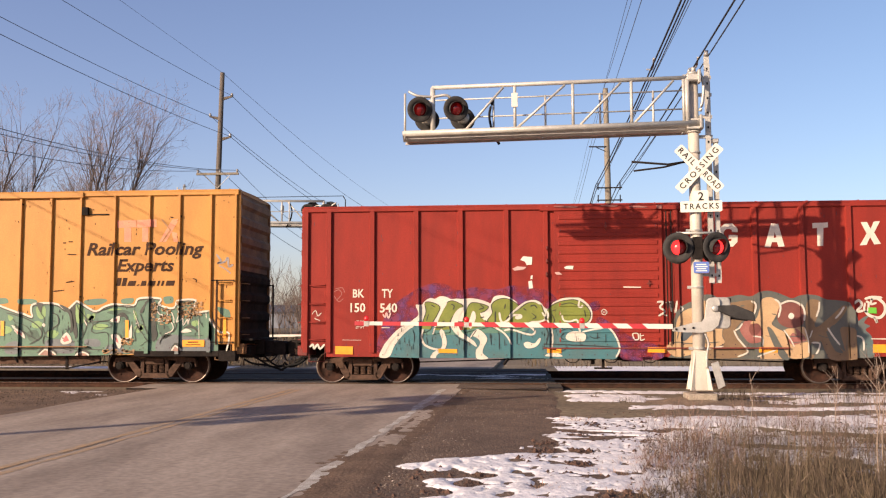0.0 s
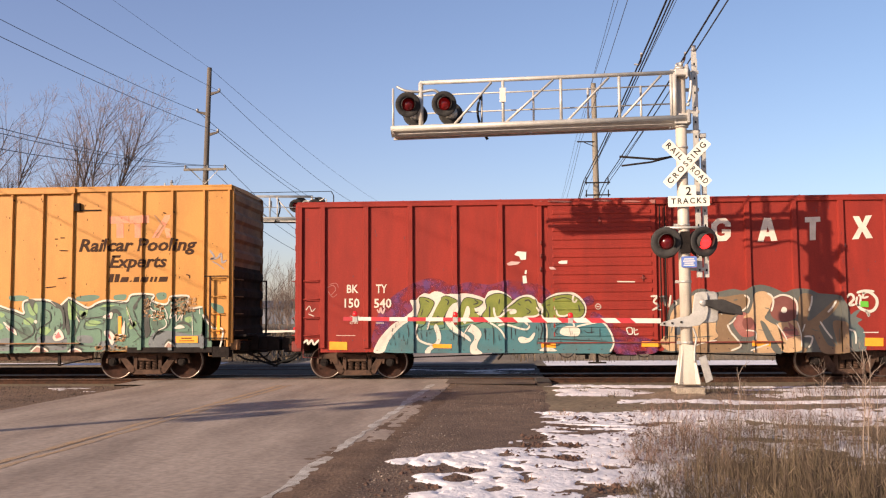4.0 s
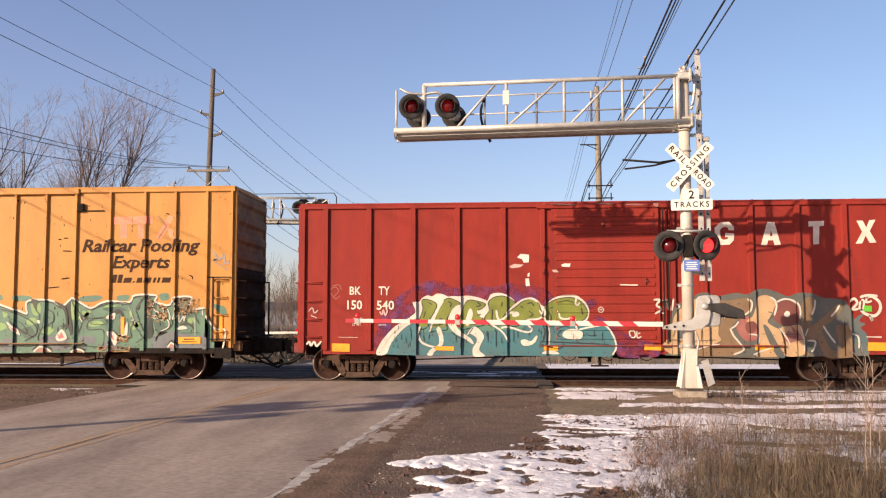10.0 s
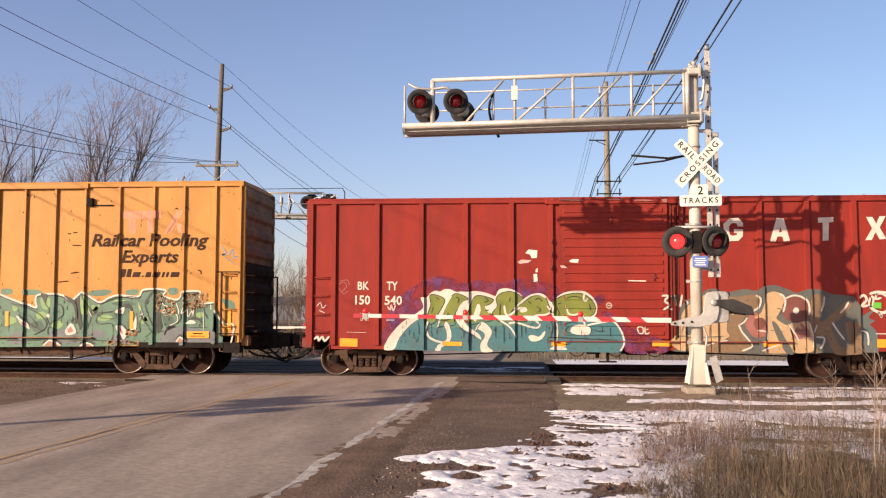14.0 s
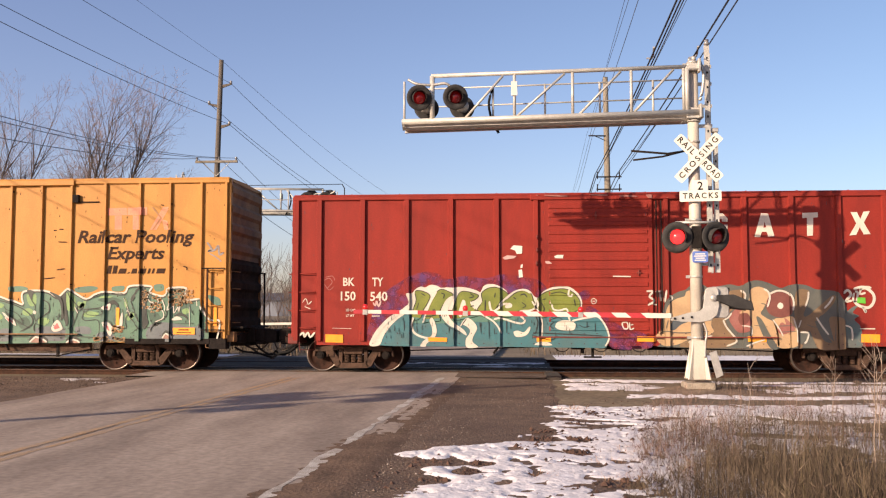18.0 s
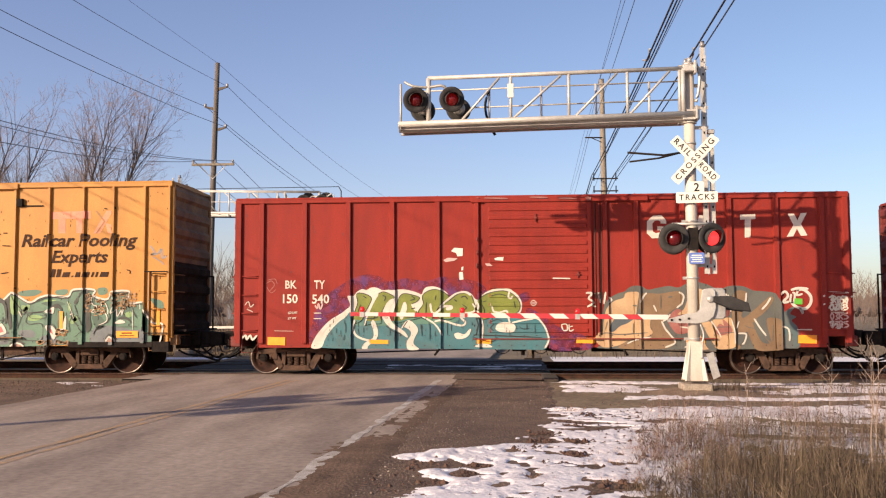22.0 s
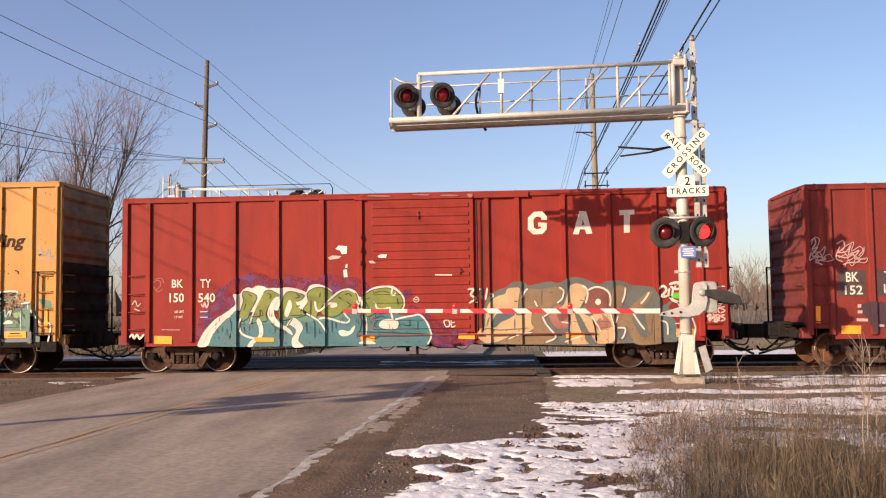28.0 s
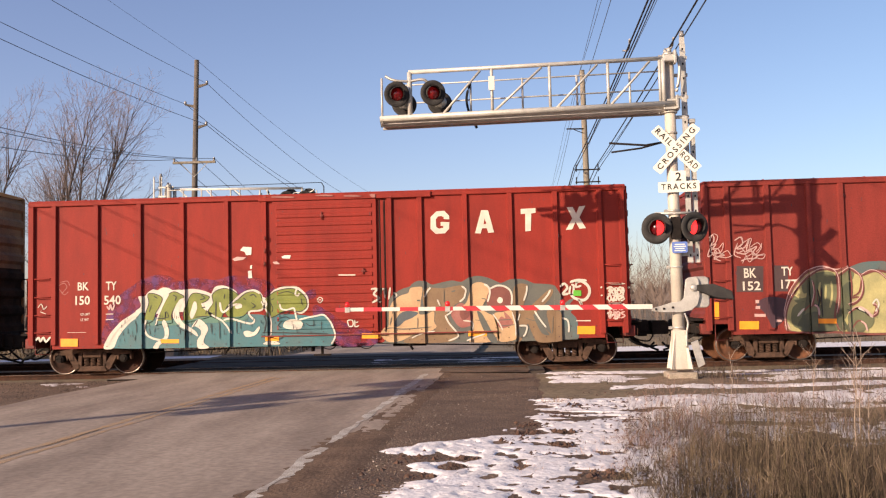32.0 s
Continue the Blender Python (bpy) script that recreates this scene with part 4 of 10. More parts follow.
# ---- crossing signals ----
def sign_board(name, parent, w, h, at, material=WHITE, roll=0.0, label="", round_r=0.03, thick=0.008):
    """A flat sign with rounded corners that faces -y."""
    bm = bmesh.new()
    pts = []
    for cx, cz, a0 in ((w / 2 - round_r, h / 2 - round_r, 0), (-w / 2 + round_r, h / 2 - round_r, 90), (-w / 2 + round_r, -h / 2 + round_r, 180), (w / 2 - round_r, -h / 2 + round_r, 270)):
        for k in range(4):
            a = radians(a0 + 30 * k)
            pts.append((cx + round_r * math.cos(a), cz + round_r * math.sin(a)))
    prism(bm, pts, 0, thick)
    ob = part(name, bm, material, parent, label)
    ob.matrix_basis = Matrix.Translation(at) @ Matrix.Rotation(radians(-8), 4, "Z") @ Matrix.Rotation(radians(roll), 4, "Y")
    return ob


def lamp_head(parent, at, yaw, pitch, lens, size=1.0, back=None):
    """A red flasher: round black background, hood, lens and housing; it looks along -y, turned by yaw and pitch."""
    bm = bmesh.new()
    lathe(bm, [(0.024, 0.16), (-0.012, 0.16), (-0.014, 0.295), (-0.002, 0.312), (0.016, 0.305), (0.022, 0.24), (0.025, 0.161)], (0, 0, 0), (0, 1, 0), 28)
    head = part("lamp_head", bm, LAMP_BLACK, parent, "round black flasher with a red lens")
    head.matrix_basis = Matrix.Translation(at) @ Euler((radians(pitch), 0, radians(yaw))).to_matrix().to_4x4() @ Matrix.Scale(size, 4)
    bm = bmesh.new()
    n = 22
    ring = []
    for i in range(n + 1):
        a = radians(-38 + 256 * i / n)
        reach = 0.05 + 0.17 * max(0.0, math.sin(a) * 0.5 + 0.5)
        ring.append([(math.cos(a) * r, y, math.sin(a) * r) for r, y in ((0.175, -0.01), (0.168, -reach), (0.160, -reach), (0.165, -0.01))])
    vs = [[bm.verts.new(p) for p in q] for q in ring]
    for a, b in zip(vs, vs[1:]):
        for k in range(4):
            f = bm.faces.new((a[k], a[(k + 1) % 4], b[(k + 1) % 4], b[k]))
    bm.faces.new(vs[0])
    bm.faces.new(vs[-1])
    part("hood", bm, LAMP_BLACK, head)
    bm = bmesh.new()
    if lens in (LENS_LIT, LENS_SIDE):
        # a globe that burns on one half and turns that half to the road and away again
        bmesh.ops.create_uvsphere(bm, u_segments=24, v_segments=14, radius=0.152)
        for f in bm.faces:
            f.smooth = True
            f.material_index = 0 if f.calc_center_median().y < 0 else 1
        globe = part("lens", bm, lens, head, "flashing red lens")
        globe.data.materials.append(LENS_OFF)
        globe.location = (0, 0.03, 0)
    else:
        lathe(bm, [(-0.016, 0.155), (-0.035, 0.12), (-0.045, 0.06), (-0.048, 0.001)], (0, 0, 0), (0, 1, 0), 24)
        part("lens", bm, lens, head, "red glass lens")
    bm = bmesh.new()
    lathe(bm, [(0.02, 0.16), (0.12, 0.15), (0.17, 0.09), (0.18, 0.001)], (0, 0, 0), (0, 1, 0), 20)
    part("housing", bm, back or BLACK, head)
    return head


def ladder_rail(parent, x, y, z0, z1):
    """A slotted white channel that stands beside the mast."""
    bm = bmesh.new()
    box(bm, x - 0.05, x + 0.05, y, y + 0.012, z0, z1)
    box(bm, x - 0.05, x - 0.038, y + 0.012, y + 0.06, z0, z1)
    box(bm, x + 0.038, x + 0.05, y + 0.012, y + 0.06, z0, z1)
    rail = part("ladder_rail", bm, SILVER, parent)
    z = z0 + 0.15
    while z < z1:
        slab("slot", x - 0.016, x + 0.016, y - 0.004, y - 0.001, z - 0.024, z + 0.024, BLACK, rail)
        z += 0.31
    return rail


def crossing_signal():
    sig = tagged(new("crossing_signal"), "silver cantilever crossing signal with lowered gate and crossbuck", "crossing signal", "crossing signals")
    # foundation, cast base and mast
    slab("foundation", -0.29, 0.30, -0.30, 0.30, -0.30, 0.095, FOOTING, sig, "dirty concrete footing", 0.02)
    bm = bmesh.new()
    for v in ((-0.17, 0.13), ):
        lo = [bm.verts.new((x, y, 0.15)) for x, y in ((-0.165, -0.165), (0.165, -0.165), (0.165, 0.165), (-0.165, 0.165))]
        hi = [bm.verts.new((x, y, 0.95)) for x, y in ((-0.13, -0.13), (0.13, -0.13), (0.13, 0.13), (-0.13, 0.13))]
        for i in range(4):
            bm.faces.new((lo[i], lo[(i + 1) % 4], hi[(i + 1) % 4], hi[i]))
        bm.faces.new(lo)
        bm.faces.new(hi)
    part("mast_base", bm, MAST_PAINT, sig, bevel=0.012)
    for sx, sy in ((-1, -1), (1, -1), (-1, 1), (1, 1)):
        bm = bmesh.new()
        p = [bm.verts.new(v) for v in ((sx * 0.115, sy * 0.115, 0.92), (sx * 0.235, sy * 0.20, 0.16), (sx * 0.15, sy * 0.15, 0.16))]
        f = bm.faces.new(p)
        e = bmesh.ops.extrude_face_region(bm, geom=[f])
        for v in e["geom"]:
            if isinstance(v, bmesh.types.BMVert):
                v.co += Vector((-sx * 0.02, sy * 0.02, 0))
        part("gusset", bm, MAST_PAINT, sig)
    bm = bmesh.new()
    p = [(0.18, 0.70), (0.32, 0.75), (0.45, 0.26), (0.31, 0.19)]
    prism(bm, p, -0.30, -0.27)
    part("hanging_plate", bm, GALV, sig, "loose galvanised cover plate", 0.004)
    bm = bmesh.new()
    rod(bm, (0, 0, 0.16), (0, 0, 6.70), 0.124, 0.112, seg=24)
    part("mast", bm, MAST_PAINT, sig)
    bm = bmesh.new()
    lathe(bm, [(0, 0.11), (0.02, 0.125), (0.06, 0.10), (0.09, 0.03)], (0, 0, 6.70), (0, 0, 1), 16)
    rod(bm, (0.03, 0, 6.78), (0.03, 0, 6.86), 0.05, seg=8)
    rod(bm, (-0.06, 0, 6.76), (-0.06, 0, 6.82), 0.03, seg=8)
    part("mast_cap", bm, GALV, sig)
    for z in (1.0, 2.25, 3.42, 5.05, 5.5, 6.68):
        bm = bmesh.new()
        lathe(bm, [(-0.02, 0.10), (-0.02, 0.134), (0.02, 0.134), (0.02, 0.10)], (0, 0, z), (0, 0, 1), 20)
        box(bm, -0.2, -0.13, -0.03, 0.03, z - 0.03, z + 0.03)
        part("clamp", bm, GALV, sig)
    # cantilever: front truss, walkway, rear handrail; it drops a little towards its end
    drop = lambda x: 0.019 * x
    bot, top = 5.58, 6.60
    fy, by = -0.20, 0.42
    bm = bmesh.new()
    rod(bm, (0.1, fy, top), (-5.46, fy, top + drop(-5.46)), 0.045, seg=12)
    part("top_chord", bm, SILVER, sig)
    bm = bmesh.new()
    rod(bm, (0.1, fy, bot + 0.06), (-6.08, fy, bot + 0.06 + drop(-6.08)), 0.062, seg=12)
    part("bottom_chord", bm, SILVER, sig)
    bm = bmesh.new()
    rod(bm, (0.1, by, bot + 0.06), (-6.08, by, bot + 0.06 + drop(-6.08)), 0.05, seg=10)
    part("rear_chord", bm, SILVER, sig)
    for x in (-0.22, -1.29, -2.50, -3.71, -5.44):
        bm = bmesh.new()
        rod(bm, (x, fy, bot + 0.06 + drop(x)), (x, fy, top + drop(x)), 0.032 if x > -5 else 0.052, seg=8)
        part("upright", bm, SILVER, sig)
    for xa, xb in ((-0.42, -1.24), (-1.50, -2.36), (-2.66, -3.66), (-3.95, -4.74)):
        bm = bmesh.new()
        rod(bm, (xa, fy, top - 0.05 + drop(xa)), (xb, fy, bot + 0.1 + drop(xb)), 0.026, seg=8)
        part("diagonal", bm, SILVER, sig)
    for i in range(4):
        xa, xb = -0.2 - 1.465 * i, -0.2 - 1.465 * (i + 1) + 0.02
        bm = bmesh.new()
        prism(bm, [(xa, bot - 0.02 + drop(xa)), (xb, bot - 0.02 + drop(xb)), (xb, bot - 0.05 + drop(xb)), (xa, bot - 0.05 + drop(xa))], fy + 0.06, by - 0.05)
        part("grating_panel", bm, GALV, sig)
    bm = bmesh.new()
    for y in (fy + 0.20, by - 0.08):
        p = [(-0.1, bot - 0.03), (-6.08, bot - 0.03 + drop(-6.08)), (-6.08, bot - 0.075 + drop(-6.08)), (-0.1, bot - 0.075)]
        prism(bm, p, y - 0.03, y + 0.03)
    part("walkway_bearer", bm, GALV, sig)
    bm = bmesh.new()
    for x, q in ((-0.1, 0), (-6.08, 1)):
        d = drop(x) if q else 0.0
        ring = [bm.verts.new((x, y, z + d)) for y, z in ((fy - 0.058, bot + 0.04), (fy - 0.048, bot + 0.04), (fy + 0.16, bot - 0.085), (fy + 0.15, bot - 0.095))]
        if q:
            for i in range(4):
                bm.faces.new((first[i], first[(i + 1) % 4], ring[(i + 1) % 4], ring[i]))
            bm.faces.new(ring)
        else:
            first = ring
            bm.faces.new(ring[::-1])
    part("walkway_fascia", bm, GALV, sig)
    for x in (-0.75, -1.88, -3.05, -4.17, -6.03):
        bm = bmesh.new()
        yy = by if x > -6 else fy
        rod(bm, (x, yy, bot - 0.06 + drop(x)), (x, yy, bot + 0.92 + drop(x)), 0.026, seg=6)
        part("rail_post", bm, SILVER, sig)
    for z in (0.50, 0.90):
        bm = bmesh.new()
        rod(bm, (-0.1, by, bot + z), (-5.9, by, bot + z + drop(-5.9)), 0.017, seg=6)
        part("handrail", bm, SILVER, sig)
    slab("junction_plate", -3.72 - 0.06, -3.72 + 0.07, fy - 0.06, fy - 0.04, bot + 0.46, bot + 0.76, WHITE, sig, "small white plate", 0.004)
    bm = bmesh.new()
    tube(bm, smooth_line([(-4.17, by - 0.03, bot + 0.8), (-4.26, by - 0.06, bot + 0.45), (-4.20, by - 0.05, bot + 0.1), (-4.05, by, bot - 0.2)]), 0.03, 6)
    part("hose", bm, BLACK, sig)
    for y in (fy, by):
        slab("mast_bracket", -0.16, 0.18, min(y, 0.0), max(y, 0.0), bot - 0.06, bot + 0.16, SILVER, sig, bevel=0.01)
    slab("top_bracket", -0.15, 0.10, fy - 0.05, 0.0, top - 0.075, top + 0.065, SILVER, sig, bevel=0.02)
    shape("mast_stub", lambda bm: rod(bm, (-0.15, fy, bot), (-0.15, fy, top), 0.048, seg=12), SILVER, sig)
    slab("chord_plate", 0.075, 0.125, fy - 0.09, fy + 0.08, top - 0.13, top + 0.15, GALV, sig, bevel=0.008)
    slab("chord_plate", 0.085, 0.135, fy - 0.10, fy + 0.08, bot - 0.06, bot + 0.22, GALV, sig, bevel=0.008)
    shape("collar", lambda bm: lathe(bm, [(0, 0.115), (0, 0.15), (0.035, 0.15), (0.035, 0.115)], (0, 0, bot - 0.11), (0, 0, 1), 20), SILVER, sig)
    # flashers over the road: a pair for the road, a pair the other way
    bm = bmesh.new()
    tube(bm, smooth_line([(-5.95, fy, bot + 0.85), (-5.75, fy - 0.05, bot + 0.74), (-5.44, fy - 0.02, bot + 0.72), (-5.15, fy - 0.05, bot + 0.74), (-5.0, fy, bot + 0.62)]), 0.03, 6)
    part("lamp_arm", bm, GALV, sig)
    for x in (-5.70, -4.94):
        lamp_head(sig, (x, fy - 0.16, bot + 0.42), 14, 7, LENS_SIDE, 0.86)
        lamp_head(sig, (x + 0.12, fy + 0.20, bot + 0.28), 192, 6, LENS_DARK, 0.86, GALV)
    # crossbuck and track count
    for roll, word in ((47, "RAILROAD"), (-47, "CROSSING")):
        b = sign_board("crossbuck_blade", sig, 1.23, 0.215, (0.06, -0.19 - (0.012 if roll < 0 else 0.0), 4.69), roll=roll)
        if roll > 0:
            for k, ch in ((-0.355, "RAIL"), (0.355, "ROAD")):
                lettering("inscription", ch, 0.165, (k, -0.003, 0), FACE_CAMERA, BLACK, b, 0.43, thick=0.001, space=1.35)
        else:
            lettering("inscription", word, 0.165, (0, -0.003, 0), FACE_CAMERA, BLACK, b, 1.08, thick=0.001, space=1.45)
    b = sign_board("number_board", sig, 0.30, 0.26, (0.08, -0.195, 4.10))
    lettering("inscription", "2", 0.24, (0, -0.003, 0), FACE_CAMERA, BLACK, b, thick=0.001)
    b = sign_board("tracks_board", sig, 0.83, 0.225, (0.08, -0.20, 3.90))
    lettering("inscription", "TRACKS", 0.165, (0, -0.003, 0), FACE_CAMERA, BLACK, b, 0.70, thick=0.001, space=1.35)
    # flashers on the mast
    bm = bmesh.new()
    rod(bm, (-0.42, -0.12, 3.36), (0.40, -0.12, 3.36), 0.028, seg=8)
    rod(bm, (-0.40, -0.12, 3.36), (-0.40, -0.02, 3.10), 0.03, seg=8)
    rod(bm, (0.37, -0.12, 3.36), (0.37, -0.02, 3.10), 0.03, seg=8)
    part("crossarm", bm, SILVER, sig)
    slab("lamp_box", -0.10, 0.10, -0.19, -0.11, 2.83, 3.28, DARKIRON, sig, bevel=0.01)
    for x, yaw, lens in ((-0.40, -3, LENS_LIT), (0.37, 19, LENS_LIT)):
        lamp_head(sig, (x, -0.20, 3.06), yaw, 2, lens)
    for x in (-0.34, 0.42):
        lamp_head(sig, (x, 0.24, 3.06), 186, 2, LENS_LIT)
    b = sign_board("notice_plate", sig, 0.31, 0.23, (0.06, -0.16, 2.65), BLUE_SIGN, label="blue emergency notice with white bars")
    for i, w in enumerate((0.2, 0.24, 0.18, 0.22)):
        slab("text_bar", -w / 2, w / 2, -0.004, -0.001, 0.06 - i * 0.043 - 0.01, 0.06 - i * 0.043 + 0.01, WHITE, b)
    # ladders behind the mast, side arm with stays
    ladder_rail(sig, 0.31, 0.02, 2.34, 7.10)
    ladder_rail(sig, 0.47, 0.10, 2.34, 5.28)
    slab("rail_box", 0.39, 0.53, 0.06, 0.16, 5.27, 5.36, GALV, sig, bevel=0.01)
    z = 2.5
    while z < 7.0:
        shape("rung", lambda bm: rod(bm, (0.31, 0.06, z), (0.44, 0.45, z), 0.012, seg=6), SILVER, sig)
        z += 0.31
    shape("ladder_back", lambda bm: box(bm, 0.42, 0.46, 0.43, 0.48, 2.34, 7.05), SILVER, sig)
    slab("ladder_stay", 0.1, 0.42, 0.05, 0.12, 2.48, 2.54, SILVER, sig)
    for z in (5.36, 5.78, 6.25, 6.62):
        slab("ladder_stay", 0.1, 0.40, 0.035, 0.07, z, z + 0.07, GALV, sig)
    bm = bmesh.new()
    tube(bm, smooth_line([(0.12, -0.14, 6.75), (0.20, -0.16, 6.45), (0.17, -0.15, 6.1), (0.12, -0.12, 5.9)]), 0.035, 6)
    part("cable_loop", bm, GALV, sig)
    bm = bmesh.new()
    lathe(bm, [(0, 0.03), (0.03, 0.07), (0.07, 0.04), (0.12, 0.05)], (0.31, 0.03, 7.1), (0, 0, 1), 10)
    part("rail_cap", bm, PORCELAIN, sig)
    bm = bmesh.new()
    tube(bm, [(-0.1, 0.5, 4.95), (-0.45, 0.5, 4.90), (-1.22, 0.5, 4.97)], 0.025, 6)
    tube(bm, [(-0.1, 0.5, 4.95), (-0.55, 0.5, 4.84), (-1.18, 0.5, 4.77)], 0.022, 6)
    tube(bm, [(0.0, 0.0, 4.95), (-0.1, 0.5, 4.95)], 0.025, 6)
    part("side_arm", bm, DARKIRON, sig)
    # gate mechanism
    bm = bmesh.new()
    prism(bm, [(0.24, 1.50), (0.24, 1.98), (0.30, 2.04), (0.57, 2.04), (0.63, 1.99), (0.63, 1.46), (0.57, 1.40), (0.34, 1.40)], -0.14, 0.34)
    mech = part("gate_mechanism", bm, GALV, sig, "grey cast gate machine housing", 0.02)
    for z in (1.58, 1.94):
        slab("hinge", 0.628, 0.655, -0.08, 0.0, z, z + 0.08, DARKIRON, mech)
    bm = bmesh.new()
    lathe(bm, [(0, 0.07), (0.03, 0.07), (0.045, 0.045), (0.05, 0.001)], (0.30, -0.205, 1.81), (0, -1, 0), 14)
    part("shaft_cap", bm, GALV, sig)
    bm = bmesh.new()
    prism(bm, [(-0.56, 1.41), (-0.40, 1.45), (-0.16, 1.52), (0.04, 1.53), (0.11, 1.60), (0.14, 1.97), (0.19, 2.02), (0.36, 2.03), (0.41, 1.97), (0.42, 1.64), (0.37, 1.46), (0.24, 1.35), (0.02, 1.32), (-0.35, 1.33), (-0.56, 1.35)], -0.205, -0.15)
    part("arm_bracket", bm, SILVER, sig, "curved grey arm support", 0.012)
    for x, z in ((-0.48, 1.39), (-0.32, 1.40), (-0.14, 1.42)):
        slab("bolt", x - 0.02, x + 0.02, -0.225, -0.20, z - 0.02, z + 0.02, DARKIRON, sig)
    bm = bmesh.new()
    tube(bm, smooth_line([(0.10, -0.17, 1.30), (0.16, -0.18, 1.1), (0.13, -0.17, 0.9), (0.12, -0.16, 0.6)]), 0.022, 6)
    part("cable_conduit", bm, GALV, sig)
    for y in (-0.20, 0.42):
        bm = bmesh.new()
        prism(bm, [(0.34, 1.76), (0.36, 1.87), (0.70, 1.88), (1.06, 1.73), (1.10, 1.55), (0.72, 1.60)], y - 0.05, y + 0.05)
        part("counterweight", bm, LAMP_BLACK, sig, "dark iron counterweight arm", 0.015)
    # striped arm in two lengths, with three lamps
    arm = new("gate_arm", None)
    bm = bmesh.new()
    box(bm, -4.30, -0.55, -0.225, -0.19, -0.05, 0.05)
    box(bm, -7.08, -4.20, -0.222, -0.193, -0.04, 0.04)
    bpy.data.objects.remove(arm)
    arm = part("gate_arm", bm, WHITE, sig, "red and white striped gate arm", 0.004)
    arm.matrix_basis = Matrix.Translation((0, 0, 1.44)) @ Matrix.Rotation(radians(0.75), 4, "Y")
    for i in range(6):
        x = -1.05 - i * 0.60
        bm = bmesh.new()
        prism(bm, [(x, -0.051), (x - 0.30, -0.051), (x - 0.42, 0.051), (x - 0.12, 0.051)], -0.2285, -0.2245)
        part("stripe", bm, STRIPE, arm)
    for x0, x1 in ((-4.64, -5.00), (-5.36, -5.74), (-6.12, -6.50), (-6.82, -7.085)):
        slab("stripe", x1, x0, -0.2255, -0.2215, -0.041, 0.041, STRIPE, arm)
    for x in (-6.84, -4.75, -2.38):
        bm = bmesh.new()
        box(bm, x - 0.05, x + 0.05, -0.235, -0.18, -0.06, 0.05)
        part("lamp_clip", bm, GALV, arm)
        bm = bmesh.new()
        lathe(bm, [(0, 0.05), (0.05, 0.055), (0.09, 0.045), (0.11, 0.01)], (x, -0.205, 0.05), (0, 0, 1), 12)
        part("arm_lamp", bm, LENS_DIM, arm, "small red arm lamp")
    return sig


near_signal = crossing_signal()
near_signal.matrix_basis = pose(3.80, -5.26, 0)
far_signal = copy_thing(near_signal, pose(-13.06, 12.0, 0, 0, 0, 180))
for ob in far_signal.children:
    if ob.name.startswith("lamp_head") and ob.matrix_basis.translation.x < -4:
        ob.location.z += 0.24
    # its gate hangs lower
    elif ob.name.split(".")[0] in ("gate_arm", "arm_bracket", "gate_mechanism", "shaft_cap", "bolt", "counterweight"):
        ob.location.z -= 0.45
shape("handrail", lambda bm: (rod(bm, (0.2, -0.35, 6.70), (-6.2, -0.35, 6.72), 0.014, seg=6), rod(bm, (-6.2, -0.35, 6.72), (-6.3, -0.35, 6.55), 0.02, seg=6), rod(bm, (-6.3, -0.35, 6.56), (-6.3, -0.35, 5.5), 0.022, seg=6)), DARKIRON, far_signal)
tagged(far_signal, "silver cantilever crossing signal seen from behind, beyond the tracks")


# ---- utility poles and wires ----
def utility_pole(label, x, y, top, r0, r1, wood, brackets=(), arms=(), lean=0.0):
    p = tagged(new("utility_pole"), label, "utility pole", "utility poles")
    bm = bmesh.new()
    pts = [(lean * z, 0, z) for z in np.linspace(-0.3, top, 8)]
    tube(bm, pts, [r0 + (r1 - r0) * i / 7 for i in range(8)], 12)
    part("pole", bm, wood, p)
    for z, side in brackets:
        bm = bmesh.new()
        x0 = lean * z
        prism(bm, [(x0, z + 0.02), (x0 + side * 0.55, z + 0.10), (x0 + side * 0.60, z + 0.04), (x0 + side * 0.2, z - 0.10), (x0, z - 0.16)], -0.04, 0.04)
        b = part("insulator_bracket", bm, wood, p)
        bm = bmesh.new()
        lathe(bm, [(0, 0.05), (0.05, 0.09), (0.08, 0.05), (0.12, 0.08), (0.18, 0.03)], (x0 + side * 0.56, 0, z + 0.07), (0, 0, 1), 10)
        part("insulator", bm, PORCELAIN, b)
    for z, half in arms:
        x0 = lean * z
        bm = bmesh.new()
        box(bm, x0 - half, x0 + half, -0.2, -0.09, z - 0.06, z + 0.06)
        a = part("crossarm", bm, WOOD_PALE if wood is WOOD_POLE else wood, p, bevel=0.008)
        for s in (-1, 1):
            bm = bmesh.new()
            rod(bm, (x0 + s * half * 0.62, -0.15, z - 0.05), (x0, -0.15, z - 0.75), 0.018, seg=5)
            part("brace", bm, GALV, a)
        for k in (-0.93, 0.12, 0.93):
            bm = bmesh.new()
            lathe(bm, [(0, 0.03), (0.05, 0.07), (0.09, 0.04), (0.13, 0.075), (0.19, 0.02)], (x0 + k * half, -0.15, z + 0.06), (0, 0, 1), 10)
            part("insulator", bm, PORCELAIN, a)
    p.location = (x, y, 0)
    return p


